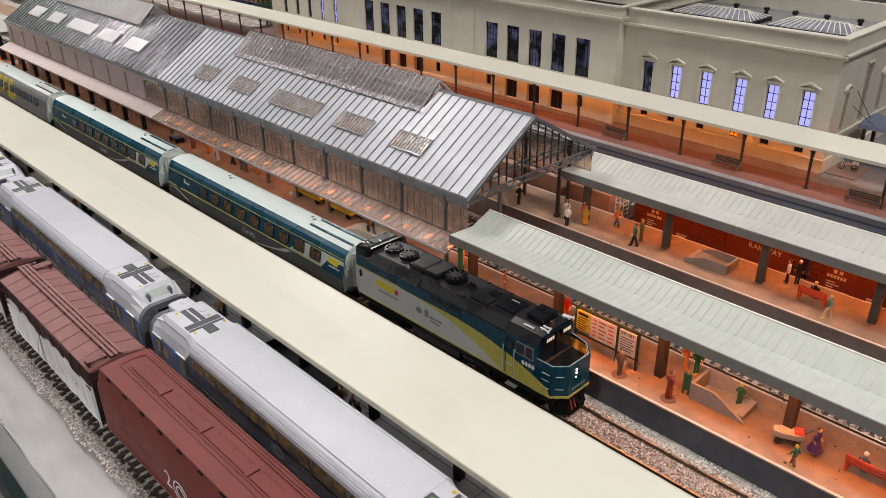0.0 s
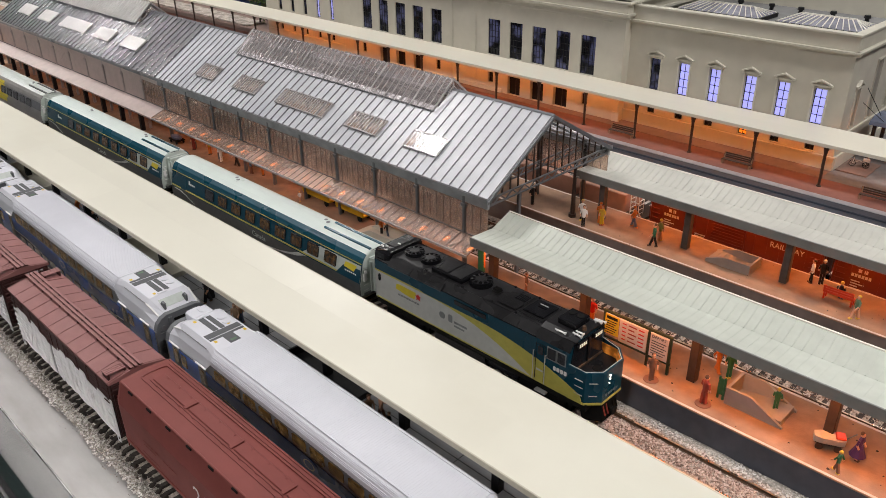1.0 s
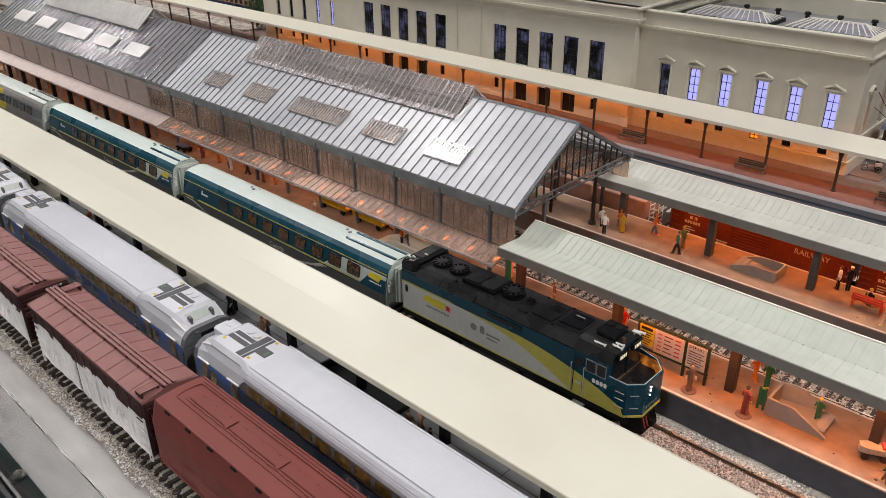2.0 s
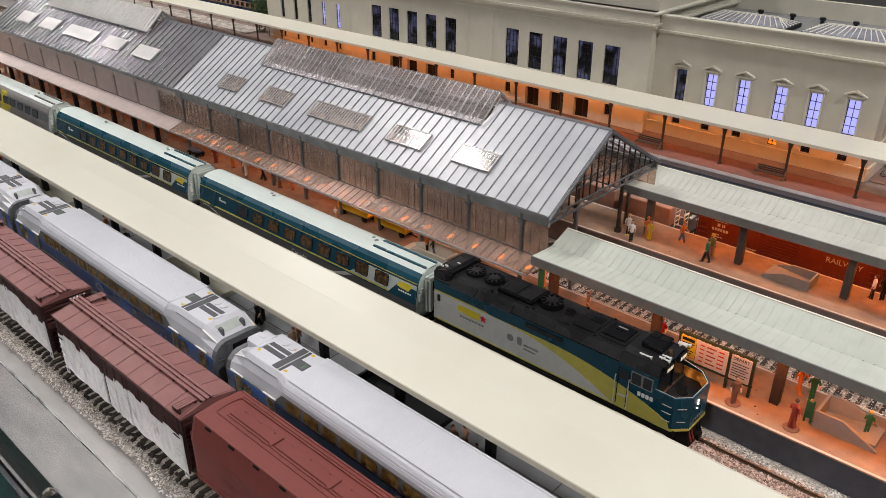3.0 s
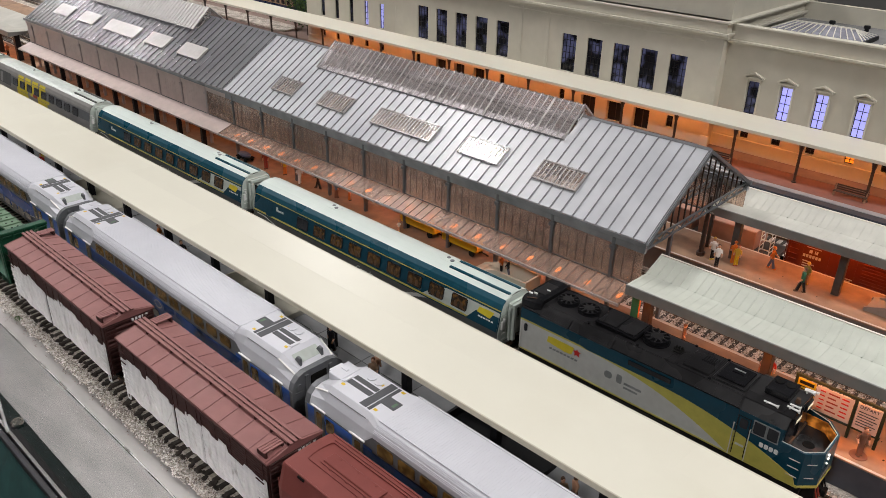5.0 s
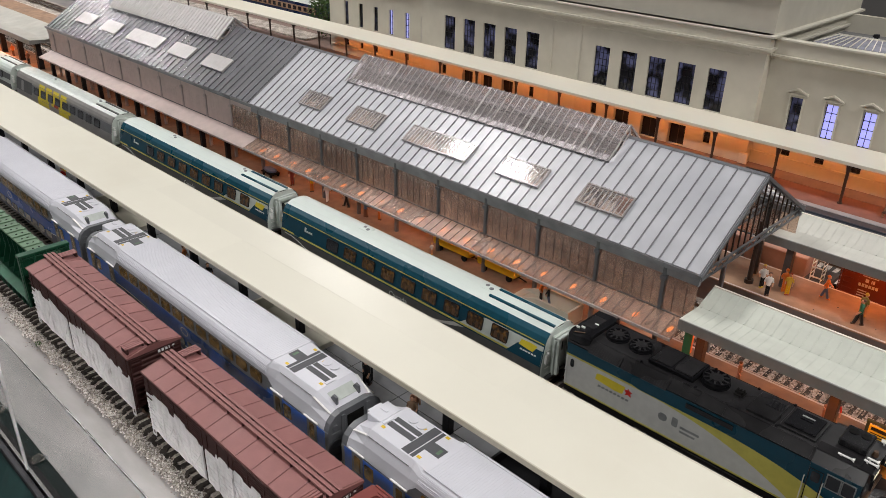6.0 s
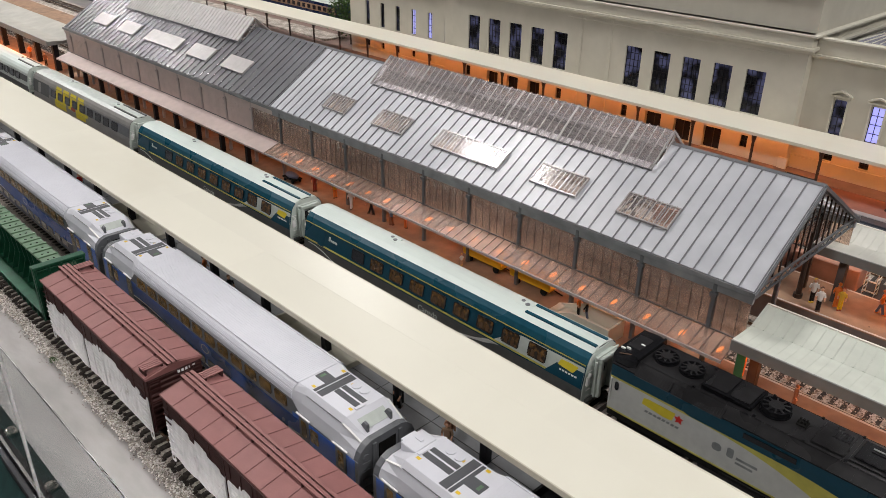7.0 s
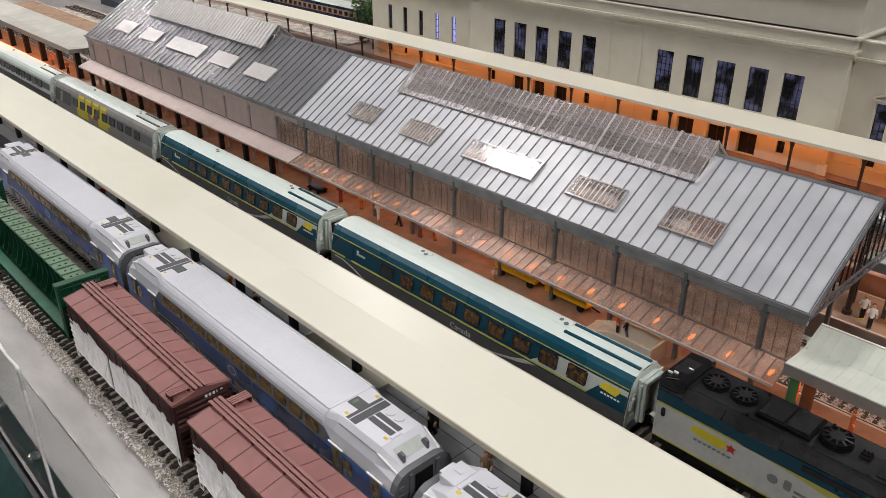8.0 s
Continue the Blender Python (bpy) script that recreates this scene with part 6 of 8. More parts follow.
        for k in range(4):
            bar(bm, (X(55.8), -16.0, 12 + k * 5), (X(55.8), -11.0, 12 + k * 5), 0.5, 0.5)
        part("gangway", bm, M["steel"], f)
    # Sides: grey, gold windows on two decks, blue swoosh.
    for sg in (-1, 1):
        a, b = ((-W, 6.0), (-W, 36.2)) if sg < 0 else ((W, 36.2), (W, 6.0))

        def on(pts):
            return pts if sg < 0 else [(x, 30.2 - s) for x, s in pts]
        part("side_wall", plate(B(), a, b, on([(2, 0), (L - 2, 0), (L - 2, 22.6), (r1 + 8, 23.2), (r1 + 0.5, 30.2), (r0 - 0.5, 30.2), (r0 - 8, 23.2), (2, 22.6)]), -0.68, 0), M["amtgrey"], c)
        up = [(44 + i * 4.18, 20.4 + 0.9 * math.sin(i / 50 * math.tau * 1.0)) for i in range(51)]
        lo = [(44 + i * 4.18, 8.0 + 4.4 * math.sin(i / 50 * math.tau + 0.9)) for i in range(51)]
        part("blue_swoosh", plate(B(), a, b, on(lo + up[::-1]), 0.02, 0.25), M["blue"], c, "deep blue swoosh")
        part("navy_band", plate(B(), a, b, on([(44, 1.0), (253, 1.0)] + [(x, s - 0.1) for x, s in lo[::-1]]), 0.02, 0.22), M["navy"], c)
        edge = [(x, s + 0.1) for x, s in lo] + [(x, s - 0.7) for x, s in lo[::-1]]
        part("swoosh_line", plate(B(), a, b, on(edge), 0.26, 0.36), M["silver"], c, "silver swoosh line")
        part("roundel", plate(B(), a, b, on([(148 + 7.5 * math.cos(k * math.tau / 20), 16.0 + 4.4 * math.sin(k * math.tau / 20)) for k in range(20)]), 0.27, 0.4), M["midblue"], c, "round blue emblem")
        bm = B()
        for k in range(20):
            p, q = k * math.tau / 20, (k + 0.8) * math.tau / 20
            plate(bm, a, b, on([(148 + 4.6 * math.cos(p), 16 + 2.9 * math.sin(p)), (148 + 4.6 * math.cos(q), 16 + 2.9 * math.sin(q)), (148 + 3.8 * math.cos(q), 16 + 2.3 * math.sin(q)), (148 + 3.8 * math.cos(p), 16 + 2.3 * math.sin(p))]), 0.42, 0.5)
        part("roundel_ring", bm, M["silver"], c)
        for i in range(12):
            x0 = 60.5 + i * 14.9
            part("upper_window", plate(B(), a, b, on(rect(x0, x0 + 11.4, 22.4, 29.3, 0.9)), 0.05, 0.4), M["goldlit"], c, "gold-tinted upper window")
            part("lower_window", plate(B(), a, b, on(rect(x0, x0 + 11.4, 4.2, 9.8, 0.9)), 0.3, 0.5), M["darkglass"], c, "dark lower window")
        for x0 in (4.5, L - 56.5):
            part("end_panel", plate(B(), a, b, on(rect(x0, x0 + 52, 3, 22.5)), 0.02, 0.2), M["midblue"], c, "bright blue end panel")
            for q in (x0 + 6, x0 + 37):
                d = part("door", plate(B(), a, b, on(rect(q, q + 8.5, 2.5, 24.0, 0.5)), 0.22, 0.45), M["amtgrey"], c, "grey sliding door")
                part("door_window", plate(B(), a, b, on(rect(q + 2, q + 6.5, 12, 22.0, 0.6)), 0.47, 0.6), M["goldlit"], d)
                part("door_rail", plate(B(), a, b, on(rect(q - 1.5, q + 10, 24.6, 25.3)), 0.3, 1.2), M["white"], d, "white door header")
            part("side_window", plate(B(), a, b, on(rect(x0 + 15.6, x0 + 22.4, 12.5, 21, 0.6)), 0.22, 0.45), M["goldlit"], c)
    truck(c, 40, 28, 5.4, 12.8)
    truck(c, 257, 28, 5.4, 12.8)
    coupler(c, 1.5, -1)
    coupler(c, L - 1.5, 1)
    return c


first = commuter_car(-384.0, -188.6, -0.3)
for cx, cy, turn in ((-687.4, -187.6, -0.15), (-80.6, -189.4, -0.5)):
    copy_thing(first, pose(cx * MM, cy * MM, RAIL * MM, 0, 0, turn))


# ---- freight cars on the front track ----
def ladder(bm, x, y0, y1, z0, z1, n, facing_x=True):
    """Rungs between two stiles."""
    for y in (y0, y1):
        if facing_x:
            bar(bm, (x, y, z0), (x, y, z1), 0.5, 0.5)
        else:
            bar(bm, (y, x, z0), (y, x, z1), 0.5, 0.5)
    for i in range(n):
        z = z0 + (z1 - z0) * (i + 0.5) / n
        if facing_x:
            bar(bm, (x, y0, z), (x, y1, z), 0.45, 0.45)
        else:
            bar(bm, (y0, x, z), (y1, x, z), 0.45, 0.45)
    return bm


def whitewashed_boxcar(x, seed):
    c = thing("boxcar", "oxide-brown boxcar with worn white lower sides and a ribbed roof", "boxcar", x, -243, RAIL, group="brown boxcars")
    L, W = 144.5, 15.9
    r = random.Random(seed)
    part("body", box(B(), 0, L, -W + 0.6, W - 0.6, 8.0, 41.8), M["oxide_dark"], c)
    slope = [(-W - 0.5, 43.4), (0, 46.6), (W + 0.5, 43.4), (W + 0.5, 42.2), (-W - 0.5, 42.2)]
    part("roof", prism(B(), slope, -1.2, L + 1.2), M["oxide"], c, "matt oxide-brown roof")
    for sg in (-1, 1):
        a, b = ((-W - 0.5, 43.4), (0, 46.6)) if sg < 0 else ((0, 46.6), (W + 0.5, 43.4))
        ln = (Vector(b) - Vector(a)).length
        for i in range(12):
            q = -0.6 + (L + 0.6) * i / 11
            s0, s1 = (0.0, ln - 3.6) if sg < 0 else (3.6, ln)
            part("roof_rib", plate(B(), a, b, rect(q - 0.22, q + 0.22, s0, s1), 0.01, 0.26), M["oxide_rib_shade"], c)
        ya = -W if sg < 0 else W
        a, b = ((-W + 0.6, 8.0), (-W + 0.6, 42.0)) if sg < 0 else ((W - 0.6, 42.0), (W - 0.6, 8.0))

        def on(pts):
            return pts if sg < 0 else [(q, 34.0 - s) for q, s in pts]
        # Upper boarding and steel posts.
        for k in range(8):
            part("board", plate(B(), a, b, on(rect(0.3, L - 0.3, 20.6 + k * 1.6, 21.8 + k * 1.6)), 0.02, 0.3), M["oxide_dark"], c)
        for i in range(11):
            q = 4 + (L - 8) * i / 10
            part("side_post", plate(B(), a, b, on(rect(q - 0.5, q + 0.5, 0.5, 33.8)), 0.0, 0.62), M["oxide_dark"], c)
        # Worn white panels with a ragged upper edge.
        for x0, x1 in ((0.8, 59.2), (60.8, 86.8), (87.4, L - 0.8)):
            top = []
            q = x0
            while q < x1:
                base = 23.4 + 1.2 * math.sin(q * 0.09) + r.uniform(-2.4, 1.9)
                top += [(q, base - 2.0), (min(q + 1.2, x1), base)]
                q += r.uniform(4.0, 8.5)
                top.append((min(q, x1), base - 0.4))
            seen, clean = set(), []
            for p in top:
                if not clean or p[0] > clean[-1][0] + 0.05:
                    clean.append(p)
            clean[-1] = (x1, clean[-1][1])
            bot = [(x1 - (x1 - x0) * i / 8.0, -1.4 + r.uniform(-1.6, 0.5)) for i in range(9)]
            wp = part("white_panel", plate(B(), a, b, on(clean + bot), 0.64, 0.86), M["chalk"], c, "worn white painted panel")
            for k in range(7):
                xa = x0 + r.uniform(0.3, 1.2)
                part("white_board", plate(B(), a, b, on(rect(xa, x1 - r.uniform(0.3, 1.2), k * 2.75 - 0.6, k * 2.75 + 1.75)), 0.87, 1.02), M["chalk"], wp)
        for i in range(10):
            q = 4 + (L - 8) * (i + 0.5) / 10
            if not 56 < q < 92:
                k = 5.0 if i % 2 else -5.0
                part("side_brace", plate(B(), a, b, on([(q - k - 0.4, 0.4), (q - k + 0.4, 0.4), (q + k + 0.4, 15.0), (q + k - 0.4, 15.0)]), 1.03, 1.4), M["chalk"] if sg < 0 else M["oxide_dark"], c, "white painted diagonal brace" if sg < 0 else "")
        for i in range(11):
            q = 4 + (L - 8) * i / 10
            part("post_cap", plate(B(), a, b, on(rect(q - 0.5, q + 0.5, 0.2, 17.6)), 1.03, 1.3), M["chalk"] if sg < 0 else M["oxide_dark"], c)
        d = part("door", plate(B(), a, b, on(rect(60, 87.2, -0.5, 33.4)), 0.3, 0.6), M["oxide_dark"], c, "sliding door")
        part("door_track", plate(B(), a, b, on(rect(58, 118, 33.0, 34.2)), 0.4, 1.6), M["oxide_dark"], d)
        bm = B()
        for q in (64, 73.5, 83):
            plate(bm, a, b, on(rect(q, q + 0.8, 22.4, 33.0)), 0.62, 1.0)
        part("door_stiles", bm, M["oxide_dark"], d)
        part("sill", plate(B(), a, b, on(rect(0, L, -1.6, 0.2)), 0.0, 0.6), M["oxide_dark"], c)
        for q in (3.0, L - 3.0):
            bm = B()
            bar(bm, (q - 1.6, ya + sg * 0.2, 7.0), (q - 1.6, ya + sg * 0.2, 2.6), 0.5, 0.5)
            bar(bm, (q + 1.6, ya + sg * 0.2, 7.0), (q + 1.6, ya + sg * 0.2, 2.6), 0.5, 0.5)
            bar(bm, (q - 1.6, ya + sg * 0.2, 2.6), (q + 1.6, ya + sg * 0.2, 2.6), 0.6, 0.6)
            part("sill_step", bm, M["chalk"], c, "white sill step")
        for q in (2.2, L - 8.6):
            for k in range(8):
                z = 11.0 + k * 3.7
                part("grab_iron", bar(B(), (q, ya + sg * 0.95, z), (q + 6.4, ya + sg * 0.95, z), 0.45, 0.45), M["chalk"] if sg < 0 and k < 5 else M["oxide_dark"], c)
    # Running board: three long planks on saddles.
    for y in (-2.6, 0.0, 2.6):
        part("plank", box(B(), -2.4, L + 2.4, y - 0.95, y + 0.95, 47.6, 48.1, 0.1), M["oxide"], c)
    for i in range(12):
        q = -0.6 + (L + 0.6) * i / 11
        part("saddle", box(B(), q - 0.5, q + 0.5, -3.6, 3.6, 45.8, 47.55), M["oxide_dark"], c)
    # Lateral running boards at opposite corners.
    for x0, ys in ((1.5, 1), (L - 8.0, -1)):
        for k in range(4):
            q = x0 + k * 1.7
            ya, yb = sorted((ys * 4.4, ys * (W - 0.5)))
            part("walk_slat", box(B(), q, q + 1.25, ya, yb, 46.9, 47.4), M["oxide"], c, "corner walkway slat")
        bm = B()
        ya, yb = sorted((ys * 4.6, ys * 5.6))
        box(bm, x0 - 0.2, x0 + 6.6, ya, yb, 45.2, 46.88)
        ya, yb = sorted((ys * (W - 2.0), ys * (W - 1.0)))
        box(bm, x0 - 0.2, x0 + 6.6, ya, yb, 43.4, 46.88)
        part("walk_bearer", bm, M["oxide_dark"], c)
    for end, xe in ((-1, 0.0), (1, L)):
        bm = B()
        for k in range(10):
            z = 10.5 + k * 3.2
            loft(bm, [[(xe, y0, z), (xe + end * 0.9, y0, z + 0.6), (xe + end * 0.9, y0, z + 1.6), (xe, y0, z + 2.2)] for y0 in (-W + 1.6, W - 1.6)])
        part("end_ribs", bm, M["oxide_dark"], c)
        part("end_ladder", ladder(B(), xe + end * 1.4, -W + 1.0, -W + 7.0, 8, 42, 8), M["oxide_dark"], c)
        part("end_ladder", ladder(B(), xe + end * 1.4, W - 7.0, W - 1.0, 8, 42, 8), M["oxide_dark"], c)
    bm = rod(B(), (L + 1.2, 6.0, 34), (L + 3.0, 6.0, 34), 0.5, 6)
    for k in range(12):
        p, q = k * math.tau / 12, (k + 1) * math.tau / 12
        bar(bm, (L + 3.0, 6 + 3.2 * math.cos(p), 34 + 3.2 * math.sin(p)), (L + 3.0, 6 + 3.2 * math.cos(q), 34 + 3.2 * math.sin(q)), 0.5, 0.5)
    for k in range(3):
        p = k * math.tau / 6
        bar(bm, (L + 3.0, 6 - 3 * math.cos(p), 34 - 3 * math.sin(p)), (L + 3.0, 6 + 3 * math.cos(p), 34 + 3 * math.sin(p)), 0.4, 0.4)
    part("brake_wheel", bm, M["oxide"], c, "brown brake wheel")
    for k in range(5):
        part("number_bar", box(B(), L + 0.95, L + 1.05, 1.5 + k * 2.2, 2.9 + k * 2.2, 39.2, 40.9), M["chalk"], c, "small white bar")
    part("underframe", box(B(), 1, L - 1, -5, 5, 5.5, 8.0), M["under"], c)
    truck(c, 20, 20, 4.9, 12)
    truck(c, L - 20, 20, 4.9, 12)
    coupler(c, 0, -1)
    coupler(c, L, 1)
    return c


whitewashed_boxcar(-346.5, 3)
whitewashed_boxcar(-184.0, 5)


def covered_hopper():
    c = thing("covered_hopper", "brown covered hopper car with a long roof trough and white mark", "hopper car", -31.5, -242.6, RAIL)
    L, W = 205.0, 17.2
    sec = [(-W + 4, 9.0), (-W, 14.5), (-W - 0.3, 37.4), (-W + 0.2, 39.2), (-14.3, 48.4), (-13.5, 49.1), (0, 49.9)]
    sec += [(-y, z) for y, z in sec[-2::-1]]
    tip = [(y * 0.97, z - 0.3) for y, z in sec]
    part("body", loft(B(), [[(2.0, y, z) for y, z in tip], [(4.5, y, z) for y, z in sec], [(L - 4.5, y, z) for y, z in sec], [(L - 2, y, z) for y, z in tip]]), M["hopper"], c, "smooth brown curved body")
    for sg in (-1, 1):
        part("side_rail", box(B(), 4, L - 4, min(sg * 13.2, sg * 14.2), max(sg * 13.2, sg * 14.2), 48.9, 49.7, 0.2), M["hopper"], c, "raised rail along the shoulder")
        for i in range(10):
            q = 14 + i * 19.4
            clip = box(B(), q, q + 4.2, min(sg * 14.25, sg * 14.9), max(sg * 14.25, sg * 14.9), 47.9, 49.0)
            part("rail_slot", clip, M["under"], c, "dark slot under the rail")
        part("lower_sill", box(B(), 5, L - 5, min(sg * 16.9, sg * 17.9), max(sg * 16.9, sg * 17.9), 12.6, 14.6, 0.3), M["hopper"], c)
        a2, b2 = ((-W, 14.5), (-W - 0.3, 37.4)) if sg < 0 else ((W + 0.3, 37.4), (W, 14.5))
        bm = B()
        if sg < 0:
            for k in range(28):
                p, q = k * math.tau / 28, (k + 1) * math.tau / 28
                for rr in (7.2, 4.4):
                    plate(bm, a2, b2, [(93 + rr * math.cos(p), 9.4 + rr * math.sin(p)), (93 + rr * math.cos(q), 9.4 + rr * math.sin(q)), (93 + (rr - 0.9) * math.cos(q), 9.4 + (rr - 0.9) * math.sin(q)), (93 + (rr - 0.9) * math.cos(p), 9.4 + (rr - 0.9) * math.sin(p))], 0.32, 0.5)
            m = Matrix.Translation((80.5, -W - 0.45, 24.6)) @ Euler((radians(90), 0, 0)).to_matrix().to_4x4()
            letters("2", 14, M["chalk"], c, m, name="figure_mark", label="worn white painted figure")
            part("ring_mark", bm, M["chalk"], c, "worn white double ring")
            bm = B()
            for i, (x0, s0, w) in enumerate(((28, 12, 16), (28, 9.5, 12), (48, 11, 14), (24, 3, 18))):
                plate(bm, a2, b2, rect(x0, x0 + w, s0, s0 + 0.6), 0.32, 0.45)
            part("lettering_bars", bm, M["hopper"], c)
        else:
            bm.free()
    # Round-ended trough along the roof with hatch lids.
    pts = [(10.5 - 2.5 * math.sin(math.pi * k / 12) ** 0.5, -7.4 * math.cos(math.pi * k / 12)) for k in range(13)]
    far_end = [(L - x, -y) for x, y in pts]
    rim = pts + far_end
    bm = B()
    for p, q in list(zip(rim, rim[1:] + rim[:1])):
        bar(bm, (p[0], p[1] + 2.6, 49.6), (q[0], q[1] + 2.6, 49.6), 0.9, 1.1)
    part("trough_rim", bm, M["hopper"], c, "low raised rim")
    part("trough_gutter", box(B(), 15, L - 15, -2.9, -1.9, 49.4, 50.3), M["hopper"], c, "dark gutter beside the lids")
    for x0, x1 in ((15.5, 50.0), (51.0, 91.0), (92.0, 132.0), (133.0, L - 15.5)):
        h = part("roof_hatch", box(B(), x0, x1, -1.6, 5.2, 49.4, 50.7, 0.35), M["hopper"], c, "long low brown hatch lid")
        part("hatch_hinge", box(B(), x1 - 1.8, x1 + 0.5, -2.6, 5.0, 50.7, 51.1, 0.1), M["hopper"], h)
        for k in range(3):
            q = x0 + (x1 - x0) * (k + 0.5) / 3
            part("hatch_bolt", box(B(), q, q + 0.7, 3.6, 4.2, 50.7, 51.1), M["hopper"], h)
            part("gutter_clip", box(B(), q, q + 1.2, -3.4, -2.9, 49.3, 50.6), M["hopper"], h)
    part("roof_seam", box(B(), 8, L - 8, 11.2, 11.8, 49.2, 49.75), M["hopper"], c)
    for end, xe in ((-1, 2.0), (1, L - 2.0)):
        part("end_ladder", ladder(B(), xe + end * 1.2, -W + 1.2, -W + 7.4, 6, 40, 9), M["hopper"], c)
        part("end_platform", box(B(), *sorted((xe, xe + end * 6)), -W + 2, W - 2, 8.5, 9.6, 0.2), M["hopper"], c)
    bm = B()
    for i in range(4):
        x0 = 34 + i * 36
        loft(bm, [[(x0, -14, 10.4), (x0 + 28, -14, 10.4), (x0 + 28, 14, 10.4), (x0, 14, 10.4)], [(x0 + 9, -8, 3.0), (x0 + 19, -8, 3.0), (x0 + 19, 8, 3.0), (x0 + 9, 8, 3.0)]])
    part("outlets", bm, M["hopper"], c)
    truck(c, 22, 20, 4.9, 12)
    truck(c, L - 22, 20, 4.9, 12)
    coupler(c, 2, -1)
    coupler(c, L - 2, 1)
    return c


covered_hopper()


def centerbeam_car():
    c = thing("centerbeam_flatcar", "empty dark green centre-beam flatcar with ribbed end bulkheads", "flatcar", -577.0, -243, RAIL)
    L, W = 220.0, 16.8
    part("deck", box(B(), 0, L, -W, W, 8.0, 12.0, 0.3), M["green"], c)
    for sg in (-1, 1):
        # Sloping side riser.
        pr = [(sg * W, 8.0), (sg * W, 13.0), (sg * 10.0, 14.4), (sg * 10.0, 12.0)]
        part("side_deck", prism(B(), pr if sg < 0 else pr[::-1], 4, L - 4), M["green"], c)
        for i in range(22):
            q = 8 + i * 9.6
            part("stake_pocket", bar(B(), (q, sg * W + sg * 0.3, 8.2), (q, sg * W + sg * 0.3, 13.2), 0.6, 0.6), M["green"], c)
    for i in range(20):
        q = 10 + i * 10.4
        part("beam_post", box(B(), q - 0.9, q + 0.9, -1.6, 1.6, 12.0, 42.0, 0.2), M["green"], c)
        for sg in (-1, 1):
            bm = loft(B(), [[(q + e, sg * 1.6, 12), (q + e, sg * 8.2, 12), (q + e, sg * 3.4, 26), (q + e, sg * 4.6, 42), (q + e, sg * 1.6, 42)] for e in (-0.5, 0.5)])
            part("gusset", bm, M["green"], c)
    top = part("top_chord", box(B(), 3, L - 3, -6.4, 6.4, 42.0, 43.6, 0.3), M["palegreen"], c, "faded green top chord")
    bm = B()
    for i in range(20):
        q = 10 + i * 10.4
        for y in (-2.0, 2.0):
            rod(bm, (q - 3, y, 43.55), (q - 3, y, 43.75), 0.8, 8)
    part("chord_holes", bm, M["under"], top)
    bm = B()
    for i in range(20):
        q = 10 + i * 10.4
        box(bm, q + 1.0, q + 2.6, -6.6, 6.6, 43.6, 44.4, 0.15)
    part("chord_straps", bm, M["palegreen"], top)
    for xe in (0.0, L - 4.0):
        b = part("bulkhead", box(B(), xe, xe + 4.0, -W, W, 8.0, 47.0, 0.4), M["green"], c, "green end bulkhead")
        bm = B()
        for k in range(6):
            z = 14 + k * 6
            box(bm, xe - 0.9, xe + 4.9, -W + 1, W - 1, z, z + 1.1, 0.2)
        for y in (-16.4, -7.5, 0, 7.5, 15.2):
            box(bm, xe - 1.3, xe + 5.3, y, y + 1.2, 9, 47.2, 0.2)
        box(bm, xe - 1.0, xe + 5.0, -W - 0.3, W + 0.3, 46.0, 48.0, 0.3)
        part("bulkhead_ribs", bm, M["green"], b)
        bm = B()
        for k in range(5):
            box(bm, xe + 5.32, xe + 5.42, 1.2 + k * 1.9, 2.5 + k * 1.9, 42.6, 44.6)
        box(bm, xe + 5.0, xe + 5.1, 2.0, 8.0, 32.0, 33.4)
        part("number_bar", bm, M["palegreen"], b)
    truck(c, 24, 20, 4.9, 12)
    truck(c, L - 24, 20, 4.9, 12)
    coupler(c, 0, -1)
    coupler(c, L, 1)
    return c


centerbeam_car()


